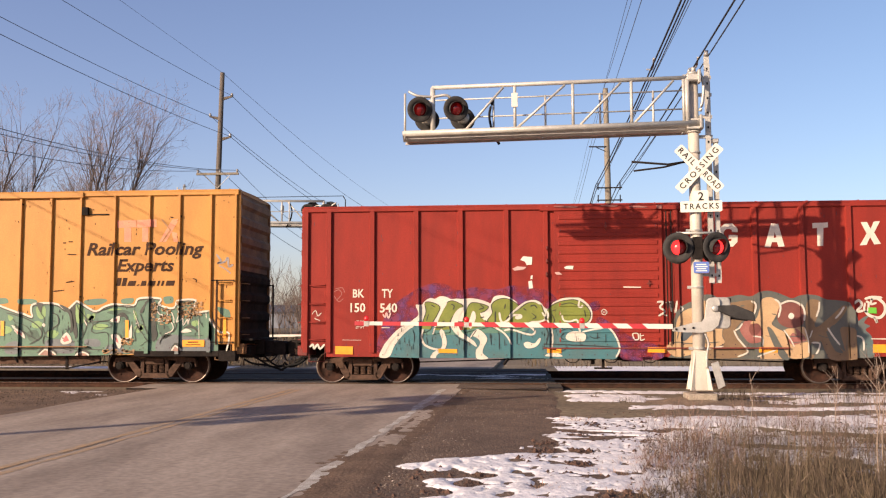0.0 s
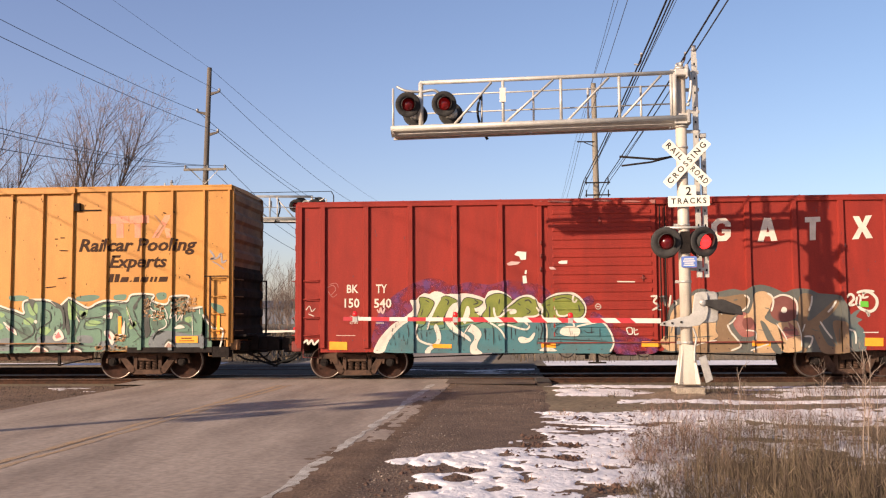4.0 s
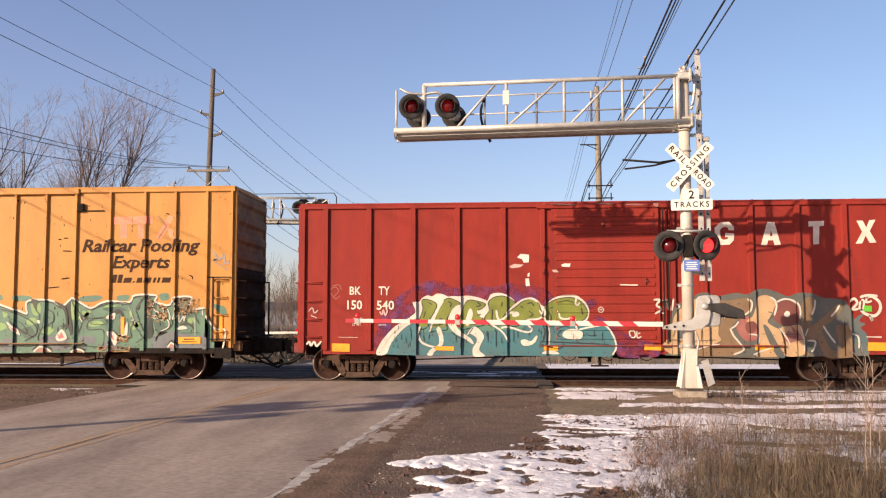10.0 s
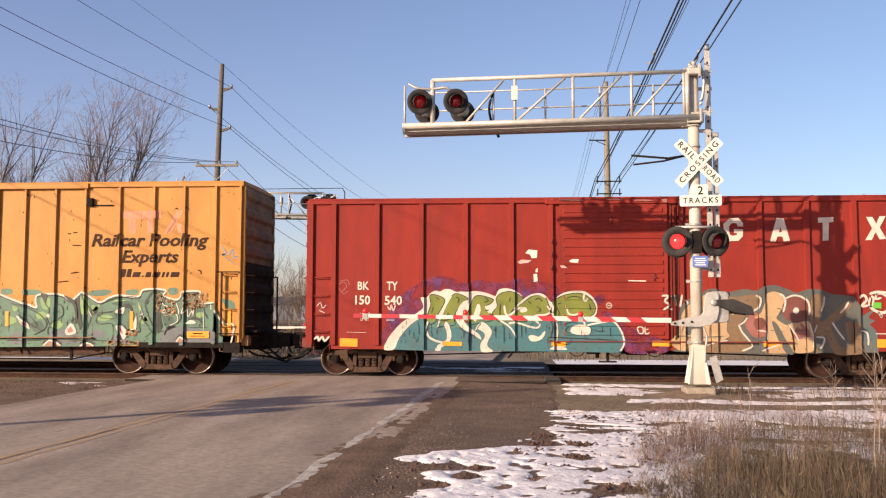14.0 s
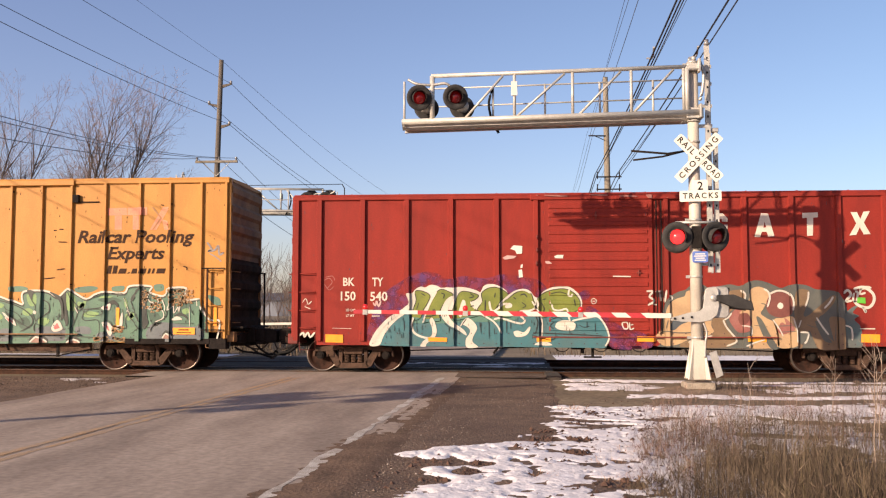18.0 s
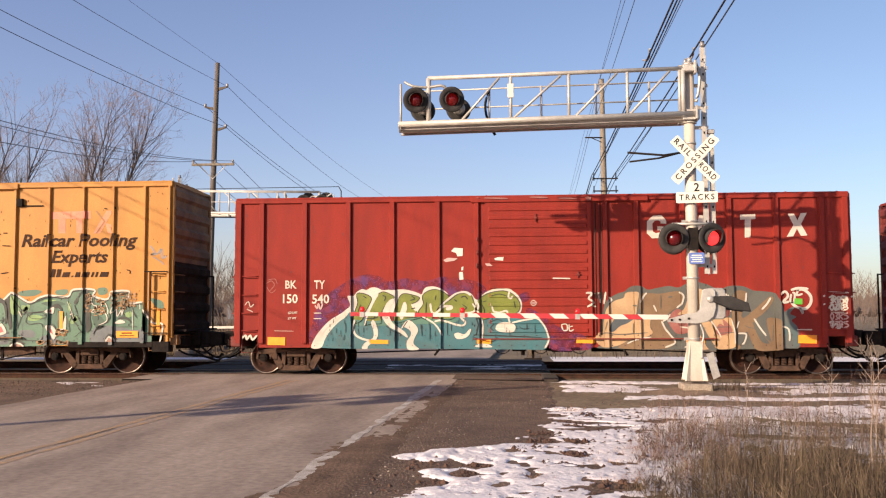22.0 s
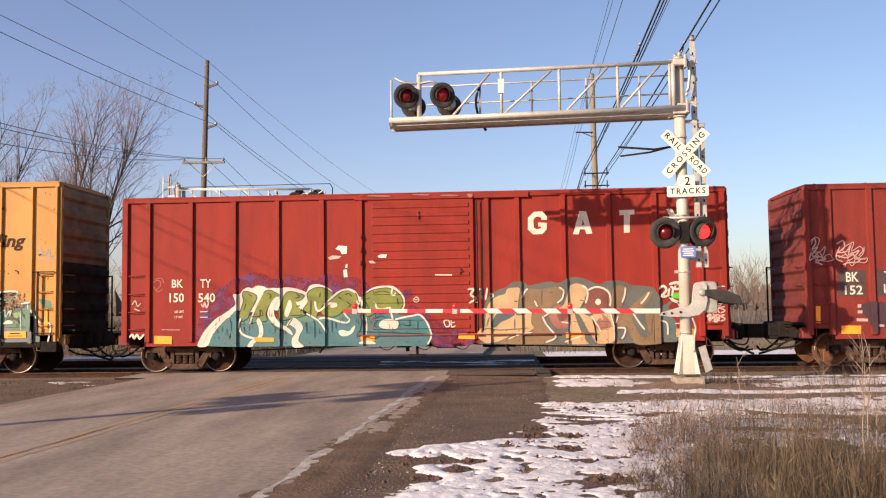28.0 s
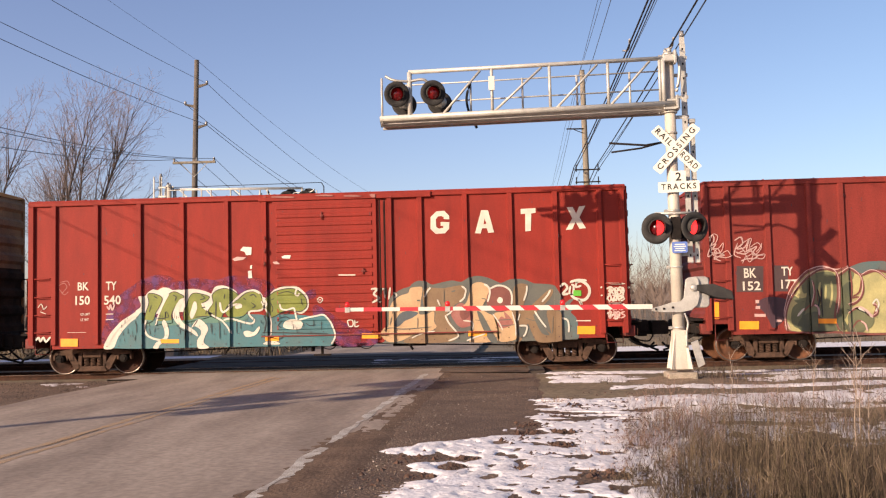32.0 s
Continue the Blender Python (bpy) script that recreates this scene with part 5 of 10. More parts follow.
SLOPE = 0.03
left_pole = utility_pole("weathered wooden utility pole with crossarm and insulators", -15.45, 22.0, 14.7, 0.185, 0.12, WOOD_POLE, ((13.35, 1), (12.3, -1), (11.2, 1)), ((9.3, 1.12),), lean=0.023)
copy_thing(left_pole, pose(-13.6, 84.0, 0))
copy_thing(left_pole, pose(-17.25, -38.0, 0))
right_pole = utility_pole("pale wooden utility pole with cable racks", 4.72, 20.0, 12.9, 0.19, 0.12, WOOD_PALE, (), (), lean=-0.008)
copy_thing(right_pole, pose(3.1, -34.0, 0))
copy_thing(right_pole, pose(6.3, 72.0, 0))
# cable racks on the pale pole
for z in (8.0, 7.4):
    bm = bmesh.new()
    box(bm, -0.6, 0.6, -0.16, -0.12, z - 0.03, z + 0.03)
    rod(bm, (-0.55, -0.14, z - 0.1), (-0.55, -0.14, z + 0.25), 0.03, seg=6)
    rod(bm, (0.5, -0.14, z - 0.1), (0.5, -0.14, z + 0.25), 0.03, seg=6)
    part("cable_rack", bm, DARKIRON, right_pole)
shape("side_bracket", lambda bm: (rod(bm, (-0.08, -0.1, 10.0), (-0.95, -0.1, 10.02), 0.035, seg=6), rod(bm, (-0.08, -0.1, 9.75), (-0.62, -0.1, 9.99), 0.02, seg=6)), DARKIRON, right_pole)
# shorter unseen pole beside the road behind the camera, added to shadow the road
service = utility_pole("unseen short service pole added for its shadow on the road", -16.9, -21.2, 8.1, 0.16, 0.12, WOOD_POLE)
# cans set along and across the sun's way to give the shadow its blots
for lat, along, z in ((0.60, -0.40, 5.50), (-0.45, 0.35, 5.58), (-1.05, 0.75, 5.62), (0.80, -0.40, 6.42), (0.35, 0.45, 6.50), (-1.15, 0.70, 6.75), (-0.50, 0.55, 6.80)):
    px, py = 0.697 * lat + 0.717 * along, -0.717 * lat + 0.697 * along
    bm = bmesh.new()
    lathe(bm, [(0, 0.05), (0.02, 0.33), (0.48, 0.33), (0.54, 0.22), (0.56, 0.02)], (px, py, z), (0, 0, 1), 18)
    rod(bm, (px, py, z + 0.4), (px, py, z + 0.75), 0.05, seg=8)
    rod(bm, (0, 0, z + 0.25), (px, py, z + 0.25), 0.04, seg=6)
    part("transformer", bm, GALV, service, "unseen grey can that broadens the pole shadow")


def span(name, a, b, sag, r, material, label, n=28, group="overhead wires"):
    pts = []
    for i in range(n + 1):
        u = i / n
        p = Vector(a).lerp(Vector(b), u)
        p.z -= 4 * sag * u * (1 - u)
        pts.append(p)
    bm = bmesh.new()
    tube(bm, pts, r, 4)
    return tagged(part(name, bm, material), label, "cable", group)


THIN = "thin overhead power wire strung between poles"
THICK = "thick black telephone cable strung between poles"
for dx, z, sag, r in ((0.87, 13.45, 1.2, 0.012), (-0.28, 12.4, 1.2, 0.013), (0.80, 11.3, 1.2, 0.013), (0.34, 14.7, 0.5, 0.008), (-0.82, 9.5, 2.7, 0.014), (0.33, 9.5, 2.4, 0.012), (1.25, 9.5, 2.5, 0.012)):
    dx -= 0.0
    span("power_wire", (-15.45 + dx, 22, z), (-17.25 + dx, -38, z), sag, r, WIRE, THIN)
    span("power_wire", (-15.45 + dx, 22, z), (-13.6 + dx, 84, z), sag * 1.1, r + 0.005, WIRE, THIN)
for dx, z, sag, r, k in ((-0.64, 10.1, 0.5, 0.010, THIN), (0.54, 10.1, 0.5, 0.010, THIN), (-0.08, 12.9, 0.6, 0.010, THIN), (-0.95, 10.0, 0.3, 0.007, THIN),
                         (-0.55, 8.15, 0.55, 0.022, THICK), (-0.48, 8.05, 0.45, 0.018, THICK), (0.50, 8.15, 0.35, 0.024, THICK), (0.58, 7.95, 0.30, 0.018, THICK), (0.42, 8.0, 0.62, 0.012, THICK), (-0.60, 7.95, 0.75, 0.012, THICK)):
    m = CABLE if k is THICK else WIRE
    nm = "telephone_cable" if k is THICK else "power_wire"
    span(nm, (4.62 + dx, 20, z), (3.05 + dx * 1.15, -34, z), sag, r, m, k)
    span(nm, (4.62 + dx, 20, z), (6.2 + dx, 72, z), sag * 1.2, r, m, k)
for dx, y, z in ((-0.5, -1.9, 7.95), (0.55, -1.9, 7.95)):
    bm = bmesh.new()
    x = 4.62 + dx + SLOPE * (y - 20)
    tube(bm, smooth_line([(x, y - 0.5, z - 0.05), (x + 0.03, y - 0.2, z - 0.16), (x, y, z - 0.2), (x, y + 0.3, z - 0.1), (x, y + 0.6, z - 0.02)]), 0.024, 6)
    tagged(part("cable_splice", bm, GALV), "grey splice case hanging on a telephone cable", "splice case", "splice cases")


# ---- trees and brush ----
def bare_tree(seed, height, label, leans, spread=0.62):
    """A leafless tree: leaders that run to the top, side limbs that lean out and up, and fine twigs on all of them."""
    rng = random.Random(seed)
    wood_v, wood_f, twig_v, twig_f = [], [], [], []
    per_metre = (1.5, 1.7, 2.1, 1.6)

    def limb(p, d, length, r, level):
        fine = r < 0.011
        vs, fs, seg = (twig_v, twig_f, 3) if fine else (wood_v, wood_f, 5)
        pieces = max(3, min(14, int(length / (0.7 if level < 2 else 0.35))))
        pts, ways, way = [Vector(p)], [Vector(d)], Vector(d)
        curl = (0.055, 0.085, 0.11, 0.14, 0.17)[level]
        for i in range(pieces):
            way = (way + Vector((rng.gauss(0, 1), rng.gauss(0, 1), rng.gauss(0.22, 0.5))) * curl).normalized()
            pts.append(pts[-1] + way * (length / pieces))
            ways.append(way)
        base = len(vs)
        for i, q in enumerate(pts):
            a = ways[i]
            u = a.cross(Vector((1, 0.2, 0)) if abs(a.x) < 0.8 else Vector((0, 1, 0))).normalized()
            w = a.cross(u)
            rr = max(0.0045, r * (1 - 0.94 * i / pieces))
            for k in range(seg):
                t = 2 * math.pi * k / seg
                vs.append(q + rr * (math.cos(t) * u + math.sin(t) * w))
        for i in range(pieces):
            for k in range(seg):
                fs.append((base + i * seg + k, base + i * seg + (k + 1) % seg, base + (i + 1) * seg + (k + 1) % seg, base + (i + 1) * seg + k))
        if level == 4:
            return
        turn = rng.uniform(0, 6.28)
        first = 0.32 if level == 0 else 0.18
        for c in range(int(length * per_metre[level] + rng.random())):
            u = first + (0.98 - first) * rng.random() ** 0.9
            i = min(pieces - 1, int(u * pieces))
            q = pts[i].lerp(pts[i + 1], u * pieces - i)
            turn += 2.4 + rng.uniform(-0.5, 0.5)
            a = ways[i]
            e = a.cross(Vector((0.3, 1, 0.1))).normalized()
            g = a.cross(e)
            tilt = spread * rng.uniform(0.6, 1.35) * (1.0 if level else 1.15 - 0.5 * u)
            dd = (a + (math.cos(turn) * e + math.sin(turn) * g) * math.tan(tilt) + Vector((0, 0, 0.10))).normalized()
            reach = length * (0.62 - 0.42 * u) * rng.uniform(0.65, 1.2) if level else length * (0.44 - 0.22 * u) * rng.uniform(0.75, 1.1)
            limb(q, dd, max(0.35, reach), max(0.007, r * (1 - 0.9 * u) * rng.uniform(0.45, 0.65)), level + 1)

    for lx, ly, k in leans:
        limb(Vector((lx * 1.2, ly * 1.2, -0.2)), Vector((lx, ly, 1)).normalized(), 0.95 * height * k, height * 0.0105 * k, 0)
    f = height / max(v[2] for v in twig_v)
    tree = tagged(new("bare_tree"), label, "tree", "bare trees beyond the tracks")
    sheet("trunk", [Vector((v[0], v[1], v[2] * f)) for v in wood_v], wood_f, BARK, tree, "", True)
    sheet("crown", [Vector((v[0], v[1], v[2] * f)) for v in twig_v], twig_f, TWIG, tree, "leafless crown of fine twigs")
    return tree


tree_a = bare_tree(4, 16.8, "leafless tree with a wide rounded twiggy crown", ((-0.21, 0.05, 0.90), (-0.07, -0.06, 0.97), (0.05, 0.06, 1.0), (0.18, -0.03, 0.93), (0.33, 0.04, 0.82)), 0.66)
tree_b = bare_tree(8, 14.3, "slender leafless tree beside the wide one", ((-0.08, 0.03, 1.0), (0.06, -0.05, 0.8)), 0.65)
tree_c = bare_tree(19, 16.6, "tall leafless tree with upright stems", ((-0.16, 0.0, 0.94), (-0.03, 0.06, 1.0), (0.10, 0.03, 0.96)), 0.62)
tree_d = bare_tree(21, 10.8, "low leafless tree at the edge of the group", ((-0.06, 0.0, 0.9), (0.07, 0.06, 1.0), (0.20, 0.0, 0.8)), 0.65)
tree_a.location = (-25.6, 30, 0.3)
tree_b.location = (-27.6, 30.5, 0.3)
tree_c.location = (-32.2, 31, 0.3)
tree_d.location = (-27.2, 30.5, 0.3)
for src, x, y, rz in ((tree_b, -29.4, 31.5, 80), (tree_b, -33.4, 32, 200), (tree_a, -37.5, 33, 160), (tree_c, -43, 36, 90)):
    copy_thing(src, pose(x, y, 0.3, 0, 0, rz))


def brushwood(name, seed, spots, label):
    """Many small leafless bushes: thin stems that fan out and fork."""
    rng = random.Random(seed)
    vs, fs = [], []
    for x, y, z0, h, n in spots:
        for _ in range(n):
            bx, by = x + rng.gauss(0, h * 0.16), y + rng.gauss(0, h * 0.16)
            stack = [(Vector((bx, by, z0)), Vector((rng.gauss(0, 0.25), rng.gauss(0, 0.25), 1)).normalized(), h * rng.uniform(0.4, 0.7), 0.022 * h / 4, 0)]
            while stack:
                p, d, l, r, lev = stack.pop()
                q = p + d * l
                b = len(vs)
                u = d.cross(Vector((0.2, 1, 0.1))).normalized()
                w = d.cross(u)
                for c, rr in ((p, r), (q, r * 0.5)):
                    for k in range(3):
                        t = 2.094 * k
                        vs.append(c + rr * (math.cos(t) * u + math.sin(t) * w))
                for k in range(3):
                    fs.append((b + k, b + (k + 1) % 3, b + 3 + (k + 1) % 3, b + 3 + k))
                if lev < 2:
                    for _ in range(4):
                        dd = (d + Vector((rng.gauss(0, 0.45), rng.gauss(0, 0.45), rng.gauss(0.1, 0.25)))).normalized()
                        stack.append((p.lerp(q, rng.uniform(0.45, 1)), dd, l * rng.uniform(0.4, 0.65), r * 0.6, lev + 1))
    return tagged(sheet(name, vs, fs, BRUSH), label, "brush", kind="stuff")


rng = random.Random(77)
spots = []
for _ in range(150):
    y = rng.uniform(36, 130)
    x = rng.uniform(-0.9, 0.9) * (y + 30)
    if road_left(y) - 3 < x < road_right(y) + 3:
        continue
    spots.append((x, y, 0.2, rng.uniform(2.5, 5.5) * (1 + 0.005 * y), 8))
for x, y, h in ((-12.8, 34, 5.2), (-14.6, 36, 4.8), (-11.6, 40, 5.6), (-16.5, 33, 4.5), (-18.5, 36, 6.0), (15.5, 48, 5.2), (18.0, 46, 4.6), (21, 52, 5.4), (13.2, 56, 5.0), (24, 47, 4.4)):
    spots.append((x, y, 0.2, h, 16))
brushwood("brush", 5, spots, "leafless grey-brown brush and saplings beyond the tracks")


def far_woods():
    """A low, broken line of distant woods."""
    rng = random.Random(12)
    vs, fs = [], []
    for _ in range(1500):
        a = rng.uniform(-1.1, 1.1)
        d = rng.uniform(230, 420)
        x, y = d * math.sin(a), d * math.cos(a)
        if abs(x - 0.03 * y + 5) < 9:
            continue
        h = rng.uniform(4, 9)
        b = len(vs)
        for k in range(5):
            t = 1.2566 * k + rng.random()
            w = rng.uniform(1.2, 2.6)
            vs.append((x + w * math.cos(t), y + w * math.sin(t), h * rng.uniform(0.2, 0.5)))
        vs += [(x + rng.uniform(-1, 1), y, h), (x, y, -0.2)]
        for k in range(5):
            fs.append((b + k, b + (k + 1) % 5, b + 5))
            fs.append((b + (k + 1) % 5, b + k, b + 6))
    return tagged(sheet("far_woods", vs, fs, BARK), "distant line of bare winter woods", "woods", kind="stuff")


far_woods()


# ---- line-side cabinet beyond the tracks ----
def relay_cabinet(x, y, w, d, h, label):
    c = tagged(new("relay_cabinet"), label, "cabinet", "relay cabinets")
    slab("plinth", -w / 2 - 0.05, w / 2 + 0.05, -d / 2 - 0.05, d / 2 + 0.05, -0.2, 0.25, CONCRETE, c, bevel=0.01)
    slab("case", -w / 2, w / 2, -d / 2, d / 2, 0.25, h, WHITE, c, bevel=0.012)
    slab("lid", -w / 2 - 0.04, w / 2 + 0.04, -d / 2 - 0.05, d / 2 + 0.04, h, h + 0.05, GALV, c, bevel=0.01)
    door = slab("door", -w / 2 + 0.05, w / 2 - 0.05, -d / 2 - 0.015, -d / 2 - 0.001, 0.32, h - 0.08, WHITE, c)
    slab("handle", w / 2 - 0.15, w / 2 - 0.11, -d / 2 - 0.05, -d / 2 - 0.016, h * 0.5, h * 0.5 + 0.15, DARKIRON, door)
    c.location = (x, y, ground_height(x, y))
    return c


relay_cabinet(-14.75, 15.2, 0.75, 0.5, 2.0, "white metal relay cabinet behind the far signal")
relay_cabinet(-15.75, 15.6, 0.6, 0.5, 1.9, "white metal relay cabinet behind the far signal")


SHED_WALL = mat("blue_grey_sheet", (0.16, 0.17, 0.20), (0.12, 0.13, 0.155), 0.6, 0.7, 0, 0.1, 6, 0.1, (8, 8, 0.3))


def far_shed():
    """A low grey shed far beyond the tracks."""
    shed = tagged(new("shed"), "low grey metal shed standing far beyond the tracks", "shed")
    wall = slab("wall", -6.0, 6.0, -4.0, 4.0, -0.4, 2.5, SHED_WALL, shed, bevel=0.02)
    for x in (-3.6, 1.4):
        slab("door", x, x + 2.4, -4.06, -4.01, -0.1, 2.2, WIRE, wall)
    bm = bmesh.new()
    p = [bm.verts.new(c) for c in ((-6.3, -4.4, 2.4), (6.3, -4.4, 2.4), (6.3, 0, 3.5), (-6.3, 0, 3.5), (6.3, 4.4, 2.4), (-6.3, 4.4, 2.4))]
    q = [bm.verts.new(c.co + Vector((0, 0, 0.12))) for c in p]
    for a, b, c, d in ((0, 1, 2, 3), (3, 2, 4, 5)):
        bm.faces.new((p[a], p[b], p[c], p[d]))
        bm.faces.new((q[a], q[b], q[c], q[d]))
    for a, b in ((0, 1), (1, 2), (2, 4), (4, 5), (5, 3), (3, 0)):
        bm.faces.new((p[a], p[b], q[b], q[a]))
    part("roof", bm, WIRE, shed, "blue-grey sheet metal roof")
    shed.location = (-37.0, 118.0, ground_height(-37.0, 118.0))


far_shed()


# ---- snow, weeds and stones ----
def island_mat(name, cols, rough=0.9, thin=True):
    """Stalks whose colour changes from one to the next."""
    m = bpy.data.materials.new(name)
    m.use_nodes = True
    n, k = m.node_tree.nodes, m.node_tree.links
    b = n["Principled BSDF"]
    b.inputs["Roughness"].default_value = rough
    b.inputs["Specular IOR Level"].default_value = 0.2
    g = n.new("ShaderNodeNewGeometry")
    ramp = n.new("ShaderNodeValToRGB")
    e = ramp.color_ramp.elements
    e[0].color, e[1].color = (*cols[0], 1), (*cols[-1], 1)
    for i, c in enumerate(cols[1:-1]):
        e.new((i + 1) / (len(cols) - 1)).color = (*c, 1)
    k.new(g.outputs["Random Per Island"], ramp.inputs["Fac"])
    tc = n.new("ShaderNodeTexCoord")
    nz = n.new("ShaderNodeTexNoise")
    nz.inputs["Scale"].default_value = 1.7
    k.new(tc.outputs["Object"], nz.inputs["Vector"])
    mr = n.new("ShaderNodeMapRange")
    mr.inputs["From Min"].default_value, mr.inputs["From Max"].default_value = 0.3, 0.7
    mr.inputs["To Min"].default_value, mr.inputs["To Max"].default_value = 0.45, 1.35
    k.new(nz.outputs["Fac"], mr.inputs["Value"])
    mul = n.new("ShaderNodeVectorMath")
    mul.operation = "SCALE"
    k.new(ramp.outputs["Color"], mul.inputs[0])
    k.new(mr.outputs["Result"], mul.inputs["Scale"])
    k.new(mul.outputs["Vector"], b.inputs["Base Color"])
    return m


WEEDS = island_mat("mixed_dry_weeds", ((0.05, 0.036, 0.028), (0.125, 0.09, 0.058), (0.06, 0.041, 0.031), (0.20, 0.15, 0.105), (0.04, 0.028, 0.023), (0.10, 0.078, 0.042), (0.09, 0.06, 0.045)))
PALE_STONES = island_mat("pale_stones", ((0.10, 0.072, 0.054), (0.20, 0.15, 0.115), (0.12, 0.09, 0.068), (0.10, 0.075, 0.055), (0.36, 0.30, 0.25)))
CINDERS = island_mat("dark_cinders", ((0.055, 0.038, 0.028), (0.10, 0.07, 0.052), (0.07, 0.05, 0.038), (0.16, 0.12, 0.095)))
CLOD = mat("frozen_mud", (0.088, 0.046, 0.031), (0.05, 0.027, 0.019), 6.0, 0.95, 0, 0.8, 40, 0.4)
RED_WEEDS = island_mat("reddish_stalks", ((0.13, 0.072, 0.056), (0.20, 0.125, 0.095), (0.10, 0.058, 0.05), (0.26, 0.185, 0.14)))
MATTED = island_mat("matted_grass", ((0.022, 0.017, 0.012), (0.07, 0.05, 0.03), (0.04, 0.034, 0.018), (0.11, 0.082, 0.052)))
STONES = island_mat("mixed_stones", ((0.12, 0.09, 0.068), (0.19, 0.145, 0.11), (0.09, 0.068, 0.055), (0.27, 0.22, 0.18)))


def snow_sheet(name, x0, x1, y0, y1, res, cover, label, base=None, thick=0.022, rough=0.015):
    """Thin trampled snow: a lumpy, flat-topped relief that dips under the ground wherever the cover is broken."""
    nx, ny = int((x1 - x0) / res) + 1, int((y1 - y0) / res) + 1
    verts = []
    for j in range(ny):
        y = y0 + j * res
        for i in range(nx):
            x = x0 + i * res
            c = cover(x, y)
            g = base if base is not None else max(ground_height(x, y), gravel_height(x, y) if x < gravel_right(y) else -1)
            lump = 0.008 * fbm(x, y, 1.5, 4.0, 3) + 0.5 * rough * (fbm(x, y * 0.7, 7.0, 2.0, 2) + 0.5 * fbm(x, y, 16.0, 6.0, 2)) - 1.7 * rough * step(0.16, 0.42, fbm(x, y * 0.7, 6.0, 91.0, 2)) + 0.35 * rough * fbm(x, y, 28.0, 95.0, 1)
            verts.append((x, y, g + thick * math.tanh(2.6 * c) + lump * step(-0.5, 0.3, c)))
    faces = [(j * nx + i, j * nx + i + 1, (j + 1) * nx + i + 1, (j + 1) * nx + i) for j in range(ny - 1) for i in range(nx - 1)
             if max(cover_z(verts[j * nx + i], base), cover_z(verts[(j + 1) * nx + i + 1], base)) > -0.024]
    return tagged(sheet(name, verts, faces, SNOW, smooth=True), label, "snow", kind="stuff")


def gravel_right(y):
    return 0.78 + 0.03 * (y + 5) + 2.2 * step(-8.6, -10.0, y)


def cover_z(v, base):
    g = base if base is not None else max(ground_height(v[0], v[1]), gravel_height(v[0], v[1]) if v[0] < gravel_right(v[1]) else -1)
    return v[2] - g


def gravel_edge(y):
    """The line at which the gravel gives way to snow."""
    return float(np.interp(y, (-17.5, -15.8, -14.9, -14.3, -13.9, -13.5, -13.2, -12.1, -11.0, -9.5, -8.0, -5.0), (-0.85, -0.95, -1.2, -1.22, -0.9, -0.24, -0.05, 0.30, 0.44, 0.52, 0.64, 0.9)))


def weeds_edge(y):
    return 1.30 + 0.16 * (y + 16.0) + 0.5 * step(-9.0, -6.5, y)


def near_cover(x, y):
    """Snow between the gravel and the weeds, with footprints, clods and thawed patches."""
    e = x - gravel_edge(y) - 0.03 + 0.16 * fbm(x, y, 1.8, 7.0, 4) + 0.09 * fbm(x, y, 7.0, 17.0, 3)
    c = min(2.8 * e + 0.06, 0.85)
    front = step(-11.4, -12.8, y)
    c -= 4.0 * max(0.0, fbm(x, y * 0.4, 3.0, 37.0, 4) - 0.52)
    c -= 3.0 * max(0.0, fbm(x, y * 0.4, 8.0, 39.0, 3) - 0.5)
    # long thawed streaks at the back and by the corner of the road
    c -= 2.0 * step(0.10, 0.40, fbm(x * 0.6, y * 1.5, 1.3, 19.0, 4)) * (1.0 - front)
    for px, py, rx, ry in ((-0.80, -14.9, 0.32, 0.24), (-1.22, -15.5, 0.30, 0.55), (-0.32, -14.9, 0.10, 0.18), (-0.45, -15.4, 0.15, 0.2), (-0.72, -15.9, 0.16, 0.2),
                           (0.42, -12.3, 0.14, 0.35), (0.40, -13.0, 0.22, 0.22), (0.85, -13.0, 0.12, 0.14), (1.0, -15.9, 0.24, 0.22), (0.75, -14.1, 0.12, 0.12)):
        c -= 2.1 * math.exp(-((x - px) / rx) ** 2 - ((y - py) / ry) ** 2)
    c -= 1.6 * step(-8.9, -8.3, y + 0.3 * fbm(x, y, 0.9, 4.0))
    inside = step(0.0, 0.9, x - weeds_edge(y) - 0.5 + 0.6 * fbm(x, y, 1.0, 2.0))
    thaw = 1.5 * step(-12.4, -13.6, y + 0.8 * fbm(x, y, 0.7, 81.0, 3)) + 1.3 * step(4.6, 5.6, x + 0.4 * (y + 11)) * step(-9.6, -10.6, y) + 0.55 * step(-0.1, 0.35, fbm(x * 0.6, y, 1.1, 83.0, 4))
    c -= inside * thaw
    c += 0.9 * inside * step(0.08, 0.32, fbm(x, y, 0.9, 31.0, 3)) * step(-15.2, -13.6, y)
    return c


